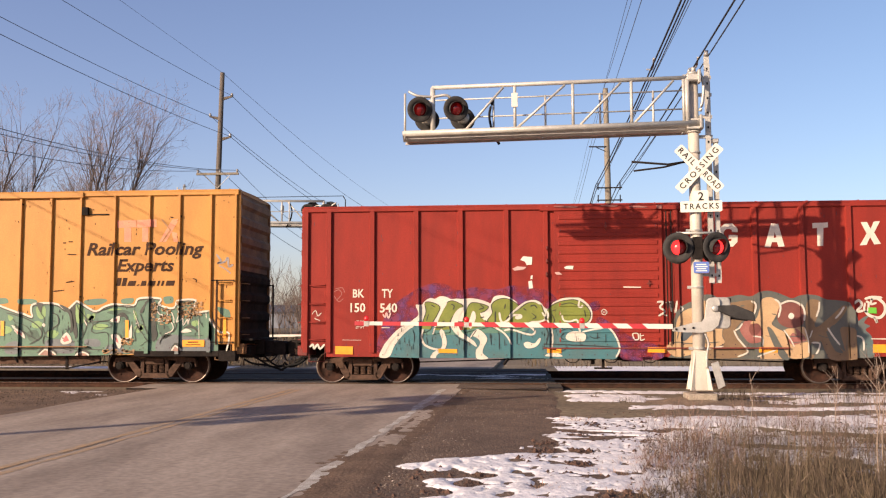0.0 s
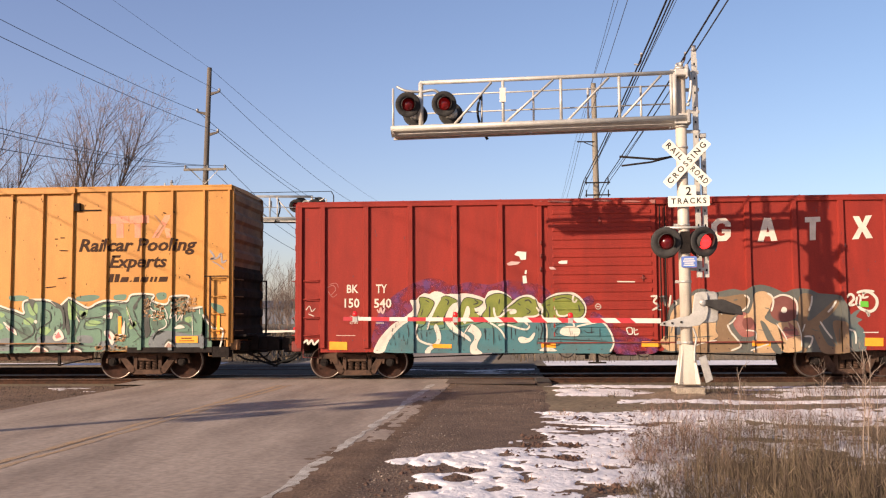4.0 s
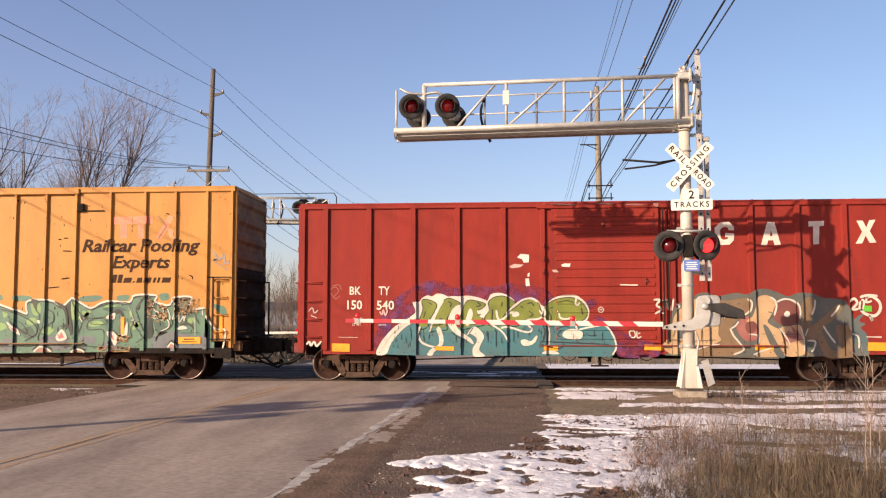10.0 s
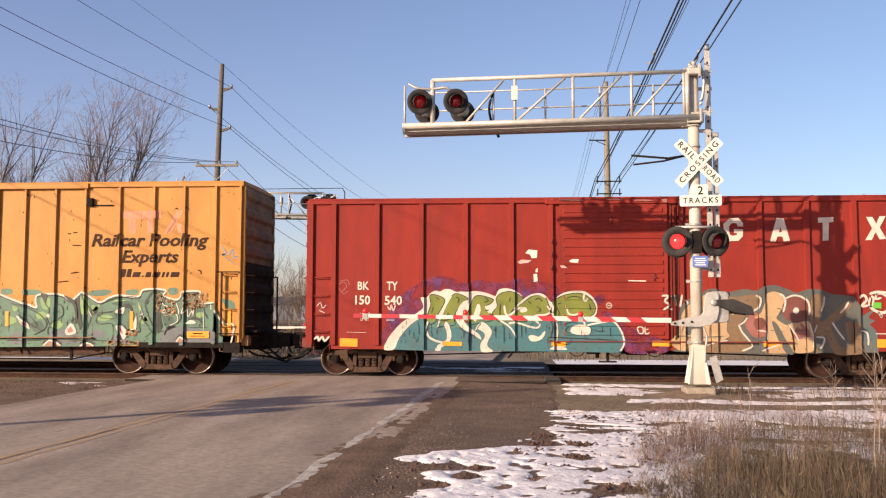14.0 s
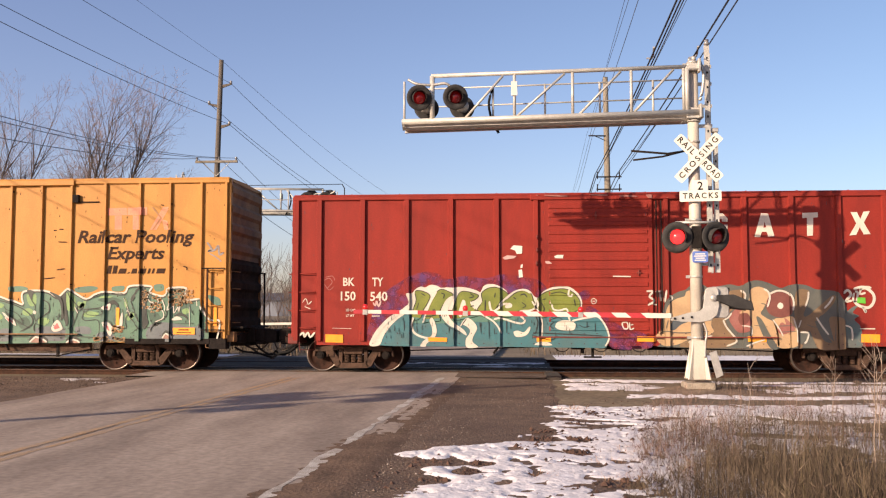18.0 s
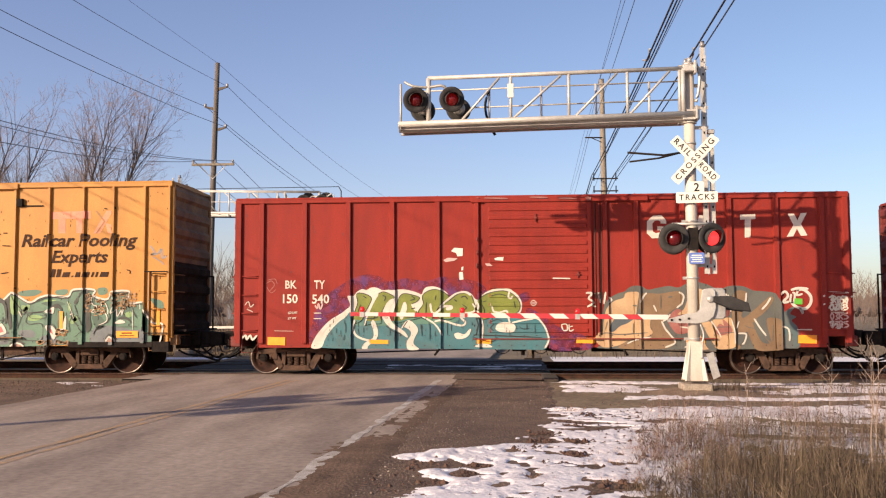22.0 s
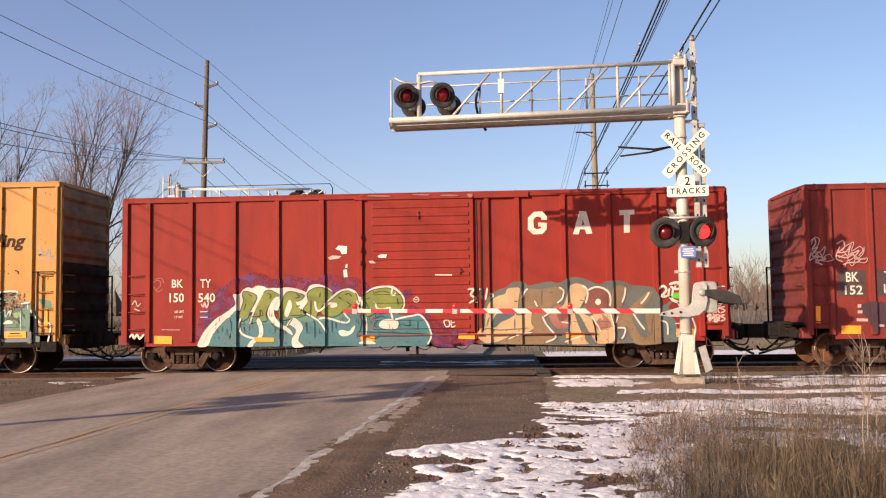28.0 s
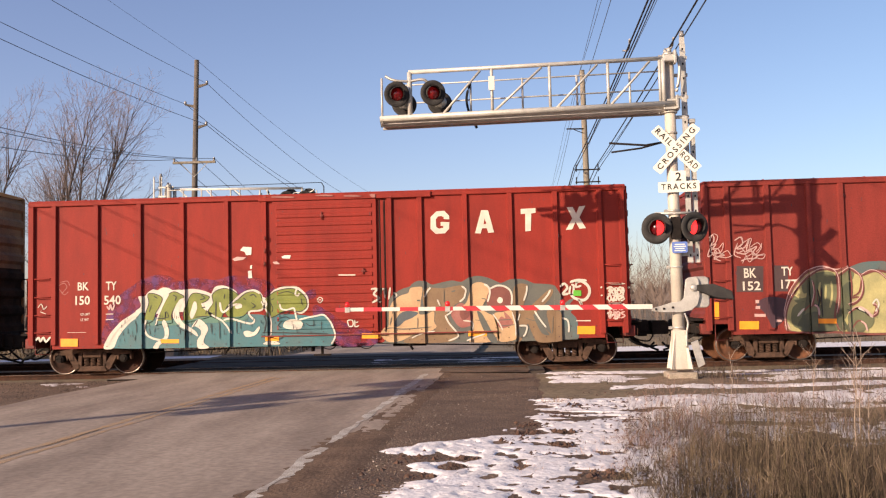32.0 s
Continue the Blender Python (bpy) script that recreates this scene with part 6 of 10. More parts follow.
def lane_cover(x, y):
    """Bands of snow between the wheel tracks of a lane beside the railway."""
    w = y + 0.16 * math.sin(x * 0.33 + 0.8) + 0.20 * fbm(x, 0.0, 0.5, 3.0) - 0.05 * (x - 3)
    n = 0.50 * fbm(x * 0.45, y * 1.5, 1.3, 43.0, 4) + 0.35 * fbm(x, y, 6.0, 47.0, 3)
    c = -0.7
    for yc, half, k in ((-2.5, 0.45, 0.8), (-4.2, 1.0, 1.6), (-6.35, 0.42, 1.0), (-8.7, 1.15, 1.5)):
        c = max(c, k * (1.0 - abs(w - yc) / half) - (0.0 if yc > -8 else 0.9 * step(5.5, 3.0, x)))
    c = min(c, 0.7) + n - 1.7 * math.exp(-((x - 4.7) / 1.5) ** 2 - ((y + 3.9) / 0.6) ** 2)
    return c - 3.0 * step(0.25, -0.1, x - 0.95 - (1.0 if y < -5.4 else 0.0) + 0.3 * fbm(x, y, 1.0, 12.0))


snow_sheet("snow", -1.8, 6.9, -17.6, -8.2, 0.03, near_cover, "thin trampled snow with footprints and bare muddy patches", thick=0.025, rough=0.012)
snow_sheet("lane_snow", 0.7, 26.0, -9.3, -2.3, 0.06, lane_cover, "bands of snow between wheel tracks beside the railway")
snow_sheet("trackside_snow", 1.3, 30.0, -2.3, -1.3, 0.06, lambda x, y: 0.35 + 0.8 * fbm(x * 0.5, y, 1.5, 23.0, 3) - 2.5 * abs(y + 1.75), "patchy snow beside the ballast", base=-0.17)
snow_sheet("verge_snow", -16.0, -8.9, -4.6, -2.9, 0.08, lambda x, y: -0.75 + 1.6 * fbm(x * 0.6, y * 1.6, 1.1, 41.0, 3) + 0.9 * (1 - step(0.2, 0.75, abs(y + 3.65))), "thin streak of snow on the cinder verge", base=-0.075)
snow_sheet("field_snow", 1.6, 60.0, 11.4, 17.5, 0.2, lambda x, y: 0.9 + 0.7 * fbm(x * 0.4, y, 0.9, 51.0, 3) - 2.2 * step(15.6, 17.0, y) - 2.0 * step(12.1, 11.6, y) - 2.5 * step(3.4, 2.0, x - 0.8 * (y - 13)), "snow lying along the far side of the railway", base=-0.40)
snow_sheet("far_verge_snow", -40.0, -10.0, 7.4, 9.2, 0.2, lambda x, y: -1.3 + 1.5 * fbm(x * 0.4, y, 0.9, 61.0, 3), "broken snow along the far verge")


snow_sheet("paving_snow", -4.2, 1.0, 0.9, 3.5, 0.07, lambda x, y: -0.55 + 1.5 * fbm(x * 0.35, y * 1.3, 1.2, 101.0, 3) + 0.5 * step(-3.0, 0.5, x) - 2.0 * step(-3.4, -4.2, x), "thin icy snow on the crossing between the tracks", base=-0.016, thick=0.012, rough=0.004)


def mud_cover(x, y):
    """Mud tracked on to the broken edge of the road."""
    d = x - road_right(y)
    e = d + 0.06 + 0.26 * fbm(x * 0.6, y * 0.6, 0.9, 71.0, 3) + 0.13 * fbm(x * 0.5, y * 1.2, 3.6, 73.0, 4) - 0.10 * step(-12.5, -11.0, y) - 0.26 * step(-9, -4, y) + 0.42 * step(-12.6, -14.2, y)
    # a rut of mud along the paint line
    e += 0.34 * math.exp(-((d + 0.24 + 0.05 * fbm(0.0, y, 0.8, 75.0)) / 0.05) ** 2) * step(-4.0, -6.5, y)
    return 2.0 * e


def mud_sheet():
    x0, x1, y0, y1, res = -9.2, -0.7, -18.5, -2.6, 0.06
    nx, ny = int((x1 - x0) / res) + 1, int((y1 - y0) / res) + 1
    verts, faces = [], []
    for j in range(ny):
        for i in range(nx):
            x, y = x0 + i * res, y0 + j * res
            fall = max(0.0, x - road_right(y) - 0.12) * 0.12
            verts.append((x, y, -0.019 - fall + 0.010 * max(-1.2, min(1.0, mud_cover(x, y) + 0.5 * fbm(x, y, 6.0, 9.0, 2)))))
    for j in range(ny - 1):
        for i in range(nx - 1):
            k = j * nx + i
            if max(verts[k][2], verts[k + nx + 1][2]) > -0.030:
                faces.append((k, k + 1, k + nx + 1, k + nx))
    tagged(sheet("mud", verts, faces, MUD, smooth=True), "brown mud spread over the worn road", "mud", kind="stuff")


MUD = mat("tracked_mud", (0.15, 0.096, 0.064), (0.098, 0.062, 0.041), 1.5, 0.95, 0, 0.6, 30, 0.25, None, 0.2)
mud_sheet()


def stalks(name, seed, n, place, h0, h1, w, lean, material, label, twigs=0.0):
    """Dry stalks as tapering ribbons, bent once, some with side twigs."""
    rng = random.Random(seed)
    vs, fs = [], []
    for _ in range(n):
        x, y, k = place(rng)
        if k <= 0:
            continue
        h = rng.uniform(h0, h1) * k
        a = rng.uniform(0, 6.283)
        wide = w * rng.choice((0.6, 0.8, 0.9, 1.1, 1.9))
        ux, uy = math.cos(a) * wide * 0.5, math.sin(a) * wide * 0.5
        bx, by = rng.gauss(0, lean) * h, rng.gauss(0, lean) * h
        z = ground_height(x, y) - 0.03
        b = len(vs)
        m = rng.uniform(0.4, 0.6)
        vs += [(x - ux, y - uy, z), (x + ux, y + uy, z), (x - ux * 0.8 + bx * 0.35, y - uy * 0.8 + by * 0.35, z + h * m), (x + ux * 0.8 + bx * 0.35, y + uy * 0.8 + by * 0.35, z + h * m),
               (x - ux * 0.25 + bx, y - uy * 0.25 + by, z + h), (x + ux * 0.25 + bx, y + uy * 0.25 + by, z + h)]
        fs += [(b, b + 1, b + 3, b + 2), (b + 2, b + 3, b + 5, b + 4)]
        if rng.random() < twigs:
            for _ in range(rng.randint(2, 5)):
                u = rng.uniform(0.5, 0.95)
                cx, cy, cz = x + bx * u, y + by * u, z + h * u
                dx, dy, dz = rng.gauss(0, 0.03), rng.gauss(0, 0.03), rng.uniform(0.05, 0.14)
                c = len(vs)
                vs += [(cx, cy, cz), (cx + ux * 0.6, cy + uy * 0.6, cz + 0.01), (cx + dx, cy + dy, cz + dz)]
                fs.append((c, c + 1, c + 2))
    return tagged(sheet(name, vs, fs, material), label, "weeds", kind="stuff")


def front_spot(r):
    """The dense weeds along the near verge."""
    y = -17.7 + 3.6 * r.random() ** 1.2
    x = weeds_edge(y) - 0.25 + (2.6 + 0.45 * (y + 17.0)) * r.random()
    k = step(-0.3, 0.4, x - weeds_edge(y) + 0.5 * fbm(x, y, 0.9, 6.0)) * (0.85 + 0.5 * fbm(x, y, 0.7, 13.0, 3))
    k *= 0.35 + 0.65 * step(-0.22, 0.15, fbm(x, y, 2.6, 25.0, 3)) if r.random() < 0.8 else 1.0
    if x - weeds_edge(y) < 0.7 * r.random():
        k *= 0.5
    return x, y, max(0.0, min(1.3, k * (1.0 - 0.5 * step(-15.6, -14.3, y))))


def mid_spot(r):
    """Low broken stalks behind them."""
    y = -15.2 + 4.4 * r.random()
    x = weeds_edge(y) - 0.2 + (3.6 + 0.42 * (y + 15.0)) * r.random()
    return x, y, step(-0.2, 0.5, x - weeds_edge(y) + 0.5 * fbm(x, y, 0.9, 6.0)) * step(-0.25, 0.2, fbm(x, y, 0.9, 31.0, 3) * -1.0 + 0.25)


def back_spot(r):
    """Thin reddish stalks along the snow's edge and over the snow behind the weeds."""
    y = -15.8 + 9.0 * r.random()
    x = weeds_edge(y) - 0.35 + (1.2 if y < -13.5 else 4.6 + 0.4 * (y + 13.0)) * r.random()
    return x, y, (0.75 + 0.5 * fbm(x, y, 0.5, 13.0)) * step(-0.25, 0.25, fbm(x, y, 1.4, 15.0, 3)) * step(-0.5, 0.4, x - weeds_edge(y))


stalks("weeds", 1, 9500, front_spot, 0.14, 0.64, 0.0048, 0.08, WEEDS, "dense brown dry weeds standing in the verge", 0.6)
stalks("low_weeds", 7, 7000, mid_spot, 0.08, 0.42, 0.0034, 0.15, WEEDS, "low broken dry weeds behind the tall ones", 0.4)
stalks("red_weeds", 6, 5600, back_spot, 0.18, 0.74, 0.0032, 0.09, RED_WEEDS, "thin reddish-brown stalks at the snow's edge", 0.6)
stalks("matted_grass", 2, 13000, front_spot, 0.05, 0.20, 0.0055, 0.6, MATTED, "matted dead grass under the weeds")


def dead_leaves():
    """Curled dead leaves caught in clumps low on the stalks."""
    rng = random.Random(44)
    vs, fs = [], []
    for px, py, s in ((1.75, -13.1, 0.16), (2.15, -13.5, 0.20), (1.95, -14.5, 0.15), (2.9, -14.0, 0.18), (2.6, -15.4, 0.16), (3.6, -13.2, 0.22), (3.2, -15.0, 0.15), (1.7, -15.6, 0.12), (4.2, -12.6, 0.2)):
        for _ in range(70):
            x, y = px + rng.gauss(0, s), py + rng.gauss(0, s)
            z = ground_height(x, y) + abs(rng.gauss(0.04, 0.13))
            r, a = rng.uniform(0.010, 0.024), rng.uniform(0, 6.28)
            u = Vector((math.cos(a), math.sin(a), rng.uniform(-0.6, 0.6))) * r
            w = Vector((-math.sin(a), math.cos(a), rng.uniform(-0.8, 0.8))) * r * 0.7
            c = Vector((x, y, z))
            b = len(vs)
            vs += [c - u, c + w + Vector((0, 0, 0.006)), c + u, c - w + Vector((0, 0, 0.006))]
            fs += [(b, b + 1, b + 2), (b, b + 2, b + 3)]
    tagged(sheet("dead_leaves", vs, fs, LEAVES), "curled dark brown dead leaves caught in the weeds", "leaves", kind="stuff")


LEAVES = island_mat("dead_leaf", ((0.05, 0.026, 0.02), (0.10, 0.05, 0.036), (0.065, 0.035, 0.03), (0.15, 0.09, 0.06)))
dead_leaves()


def footing_heap():
    """A low heap of tan earth round the signal's footing."""
    vs, fs, n, m = [], [], 48, 16
    for j in range(m + 1):
        u = j / m
        for i in range(n):
            a = 2 * math.pi * i / n
            rr = 0.32 + u * (1.25 + 0.35 * fbm(math.cos(a) * 2, math.sin(a) * 2, 1.0, 8.0))
            x, y = 3.80 + rr * 1.35 * math.cos(a) + 0.35 * u, -5.26 + rr * 0.62 * math.sin(a)
            vs.append((x, y, ground_height(x, y) - 0.02 * u + 0.085 * (1 - u) ** 1.3 + 0.03 * (1 - u) * fbm(x, y, 4.0, 5.0, 3)))
    for j in range(m):
        for i in range(n):
            fs.append((j * n + i, (j + 1) * n + i, (j + 1) * n + (i + 1) % n, j * n + (i + 1) % n))
    tagged(sheet("earth_heap", vs, fs, EARTH, smooth=True), "low heap of tan earth round the signal footing", "earth", kind="stuff")


EARTH = mat("tan_earth", (0.205, 0.145, 0.098), (0.135, 0.092, 0.063), 3.0, 0.95, 0, 0.7, 30, 0.4)
footing_heap()


def lane_spot(r):
    x = 1.6 + 12 * r.random()
    y = -5.8 + 1.9 * r.random()
    return x, y, step(-0.1, 0.4, fbm(x, y, 0.9, 5.0)) * (0.5 if x < 3 else 1.0)


stalks("trackside_grass", 3, 2600, lane_spot, 0.12, 0.42, 0.008, 0.25, WEEDS, "thin dry grass round the signal footing and beside the track", 0.3)


def tuft_spot(r):
    x, y = ((1.15, -13.9), (1.05, -14.6), (0.25, -15.6), (1.0, -15.7), (0.95, -9.4))[r.randrange(5)]
    return x + r.gauss(0, 0.10), y + r.gauss(0, 0.12), 1.0


stalks("grass_tufts", 4, 420, tuft_spot, 0.05, 0.14, 0.007, 0.5, island_mat("orange_tufts", ((0.26, 0.13, 0.07), (0.32, 0.20, 0.11), (0.20, 0.10, 0.06))), "small rusty grass tufts in the snow")


def bank_spot(r):
    y = 12.0 + 15 * r.random() ** 1.3
    x = -45 + 100 * r.random() if r.random() < 0.6 else -22 + 14 * r.random()
    return x, y, 0.0 if road_left(y) - 0.6 < x < road_right(y) + 1 or (y < 15.5 and x > 0) else 1.0


stalks("bank_grass", 5, 14000, bank_spot, 0.12, 0.5, 0.03, 0.3, WEEDS, "dry grass on the bank beyond the tracks")


def sapling(seed, x, y, h, r, label="bare pale sapling standing in the weeds"):
    rng = random.Random(seed)
    s = tagged(new("sapling"), label, "sapling", "saplings in the verge")
    lean = rng.gauss(0, 0.06)
    pts = smooth_line([(0, 0, -0.05), (lean * h * 0.3, 0.02, h * 0.33), (lean * h * 0.5, -0.02, h * 0.66), (lean * h, 0, h)])
    bm = bmesh.new()
    tube(bm, pts, [r * (1 - 0.75 * i / (len(pts) - 1)) for i in range(len(pts))], 5)
    part("stem", bm, STEM, s)
    for i in range(rng.randint(4, 7)):
        u = rng.uniform(0.25, 0.95)
        p = pts[int(u * (len(pts) - 1))]
        a = rng.uniform(0, 6.28)
        l = h * rng.uniform(0.15, 0.32)
        q = p + Vector((math.cos(a) * 0.6, math.sin(a) * 0.6, 0.75)).normalized() * l
        bm = bmesh.new()
        tube(bm, [p, p.lerp(q, 0.5) + Vector((0.01, 0.01, 0.02)), q], [r * 0.5, r * 0.4, r * 0.15], 4)
        t = p.lerp(q, 0.6)
        tube(bm, [t, t + Vector((math.cos(a + 1) * 0.5, math.sin(a + 1) * 0.5, 0.8)).normalized() * l * 0.5], [r * 0.3, r * 0.1], 4)
        part("twig", bm, STEM, s)
    s.location = (x, y, ground_height(x, y))
    s.rotation_euler = (0, 0, rng.uniform(0, 6))
    return s


for i, (x, y, h, r) in enumerate(((3.50, -15.3, 1.30, 0.0095), (3.72, -15.0, 0.95, 0.007), (3.95, -14.2, 1.2, 0.009), (3.05, -12.4, 0.95, 0.008), (6.6, -11.4, 1.35, 0.010), (5.6, -9.8, 1.2, 0.008), (7.4, -8.2, 1.4, 0.009), (8.4, -6.6, 1.6, 0.010), (4.6, -10.8, 1.0, 0.007))):
    sapling(100 + i, x, y, h, r)


def scatter_stones(name, seed, n, place, s0, s1, material, label):
    """Angular stones, half sunk."""
    rng = random.Random(seed)
    vs, fs = [], []
    for _ in range(n):
        x, y, z = place(rng)
        s = rng.uniform(s0, s1) * (1 if rng.random() < 0.85 else 1.8)
        b = len(vs)
        for k in range(5):
            t = 1.2566 * k + rng.uniform(-0.4, 0.4)
            vs.append((x + s * math.cos(t) * rng.uniform(0.7, 1.2), y + s * math.sin(t) * rng.uniform(0.7, 1.2), z - 0.2 * s + s * rng.uniform(0, 0.4)))
        vs.append((x + s * rng.uniform(-0.3, 0.3), y + s * rng.uniform(-0.3, 0.3), z + s * rng.uniform(0.5, 0.9)))
        for k in range(5):
            fs.append((b + k, b + (k + 1) % 5, b + 5))
    return tagged(sheet(name, vs, fs, material), label, "stones", kind="stuff")


def shoulder_spot(r):
    y = r.uniform(-17, -2.6)
    x = r.uniform(road_right(y) - 0.1, gravel_edge(y) + 0.1)
    return x, y, max(gravel_height(x, y), -0.016 - max(0.0, x - road_right(y) - 0.12) * 0.12) - 0.001


def ballast_spot(r):
    x = r.uniform(CROSS_X1 + 0.2, 14) if r.random() < 0.6 else r.uniform(-18, CROSS_X0)
    return x, r.uniform(-3.0, -0.8), -0.2


def verge_spot(r):
    y = r.uniform(-7, -2.6)
    return r.uniform(-17, road_left(y)), y, -0.06


def clod_spot(r):
    """Clods lie in loose heaps over the snow, thickest by the corner of the road."""
    if r.random() < 0.3:
        y = r.uniform(-16.6, -8.0)
        return r.uniform(gravel_edge(y) + 0.1, weeds_edge(y) + 0.4), y, -0.040
    px, py, w = CLOD_HEAPS[r.randrange(len(CLOD_HEAPS))]
    return px + r.gauss(0, w), py + r.gauss(0, 1.3 * w), -0.040


CLOD_HEAPS = ((-0.80, -14.9, 0.16), (-0.95, -14.95, 0.12), (-1.22, -15.5, 0.16), (-1.15, -16.1, 0.14), (-0.32, -14.9, 0.06), (-0.45, -15.4, 0.08), (-0.72, -15.9, 0.08),
              (0.42, -12.3, 0.10), (0.40, -13.0, 0.12), (0.85, -13.0, 0.07), (1.0, -15.9, 0.12), (0.75, -14.1, 0.08), (0.9, -11.2, 0.12), (1.3, -10.2, 0.14), (0.2, -13.6, 0.1), (0.5, -14.6, 0.1))


scatter_stones("shoulder_stones", 21, 3200, shoulder_spot, 0.003, 0.011, PALE_STONES, "loose stones on the muddy shoulder")
scatter_stones("ballast_stones", 22, 9000, ballast_spot, 0.02, 0.05, STONES, "loose ballast stones beside the rail")
scatter_stones("verge_stones", 23, 3500, verge_spot, 0.006, 0.022, CINDERS, "cinders on the verge")
scatter_stones("clods", 24, 900, clod_spot, 0.010, 0.032, CLOD, "clods of frozen mud in the snow")


# ---- paint on the cars ----
def paint(name, col, col2=None, rough=0.55):
    return mat(name, col, col2 or tuple(c * 0.86 for c in col), 2.2, rough, 0, 0.05, 45, 0.10)


G_PURPLE = mat("purple_spray", (0.10, 0.038, 0.118), (0.20, 0.026, 0.03), 3.2, 0.6, 0, 0.05, 45, 0.12, None, 0.2)
# the haze was dusted on: ever more of the red shows between its specks
n, k = G_PURPLE.node_tree.nodes, G_PURPLE.node_tree.links
tc = n.new("ShaderNodeTexCoord")
nz = n.new("ShaderNodeTexNoise")
nz.inputs["Scale"].default_value, nz.inputs["Detail"].default_value = 3.5, 8.0
mr = n.new("ShaderNodeMapRange")
mr.inputs["From Min"].default_value, mr.inputs["From Max"].default_value = 0.36, 0.60
mr.inputs["To Min"].default_value, mr.inputs["To Max"].default_value = 0.12, 0.95
k.new(tc.outputs["Object"], nz.inputs["Vector"])
k.new(nz.outputs["Fac"], mr.inputs["Value"])
k.new(mr.outputs["Result"], n["Principled BSDF"].inputs["Alpha"])
G_TEAL = paint("teal_spray", (0.040, 0.135, 0.152), (0.056, 0.118, 0.125))
G_TEALGREEN = paint("teal_green_spray", (0.085, 0.175, 0.115), (0.06, 0.15, 0.14))
G_GREYTEAL = paint("grey_teal_spray", (0.075, 0.115, 0.115), (0.10, 0.105, 0.095))
G_SLATE = paint("slate_spray", (0.075, 0.09, 0.10), (0.06, 0.068, 0.072))
G_GREEN = paint("moss_green_spray", (0.165, 0.185, 0.032), (0.115, 0.14, 0.025))
G_WHITE = paint("white_spray", (0.54, 0.50, 0.42), (0.46, 0.42, 0.355))
G_BLACK = paint("black_spray", (0.024, 0.0224, 0.0224))
G_GREY = paint("grey_spray", (0.1, 0.1, 0.084), (0.08, 0.084, 0.076))
G_CREAM = paint("cream_spray", (0.448, 0.296, 0.16), (0.376, 0.24, 0.132))
G_TAN = paint("tan_spray", (0.196, 0.124, 0.068), (0.16, 0.1, 0.056))
G_MAROON = paint("maroon_spray", (0.17, 0.058, 0.045), (0.125, 0.04, 0.034))
G_CARD = paint("green_card", (0.104, 0.4, 0.04))
G_PANEL = paint("charcoal_panel", (0.068, 0.04, 0.0384))
G_LEMON = paint("pale_yellow_spray", (0.40, 0.345, 0.15), (0.27, 0.25, 0.115))
G_DKGREEN = paint("dark_green_spray", (0.055, 0.064, 0.042), (0.085, 0.09, 0.05))
G_TANGREEN = paint("olive_spray", (0.135, 0.14, 0.072), (0.105, 0.11, 0.058))
G_PINK = paint("pale_pink_spray", (0.496, 0.32, 0.288))
G_GRIME = paint("dark_smudge", (0.06, 0.028, 0.036))
G_GREEN2 = paint("sea_green_spray", (0.088, 0.172, 0.112), (0.072, 0.132, 0.096))
G_CHAR = paint("charcoal_spray", (0.022, 0.024, 0.02), (0.05, 0.055, 0.045))
G_DEEP = paint("deep_green_spray", (0.045, 0.085, 0.058), (0.06, 0.105, 0.075))
G_CLAY = paint("clay_pink_spray", (0.30, 0.17, 0.125), (0.22, 0.12, 0.09))
G_WORN = paint("worn_brown_patch", (0.36, 0.19, 0.075), (0.24, 0.15, 0.075))
G_LIME = paint("light_green_spray", (0.20, 0.32, 0.115), (0.15, 0.245, 0.10))
G_LAVENDER = paint("lavender_spray", (0.125, 0.142, 0.142), (0.10, 0.108, 0.115))
G_PINKRED = paint("pink_red_spray", (0.48, 0.128, 0.12))
G_FADED = paint("faded_red", (0.60, 0.17, 0.10), (0.58, 0.235, 0.115))
G_FADED2 = paint("faded_pink_red", (0.576, 0.16, 0.1), (0.576, 0.24, 0.12))
G_TANLINE = paint("brown_line", (0.288, 0.136, 0.048))
G_SCUFF = paint("scuffed_pink_red", (0.288, 0.12, 0.1), (0.232, 0.068, 0.0544))
G_BLUE = paint("faint_blue_spray", (0.26, 0.225, 0.215))

# first red car: purple, teal and green graffiti
red_side.fill("graffiti_haze", [(1.89, 0.82), (1.98, 1.33), (2.12, 1.76), (2.45, 2.1), (2.85, 2.35), (3.13, 2.49), (3.54, 2.53), (3.97, 2.35), (4.34, 2.43), (4.85, 2.36), (5.29, 2.46), (5.72, 2.42), (6.16, 2.32), (6.39, 2.05), (5.93, 1.59), (3.68, 1.44), (2.8, 1.23), (2.33, 0.87)], 1, G_PURPLE, "purple sprayed haze")
red_side.fill("graffiti_haze", [(7.39, 1.67), (7.85, 1.43), (8.19, 1.19), (8.73, 1.01), (8.98, 0.81), (8.86, 0.63), (8, 0.63), (7.87, 0.95), (7.44, 1.17)], 1, G_PURPLE, "purple sprayed haze")
red_side.fill("graffiti_haze", [(7.16, 1.96), (7.4, 2.07), (7.45, 1.89), (7.28, 1.81)], 1, G_PURPLE)
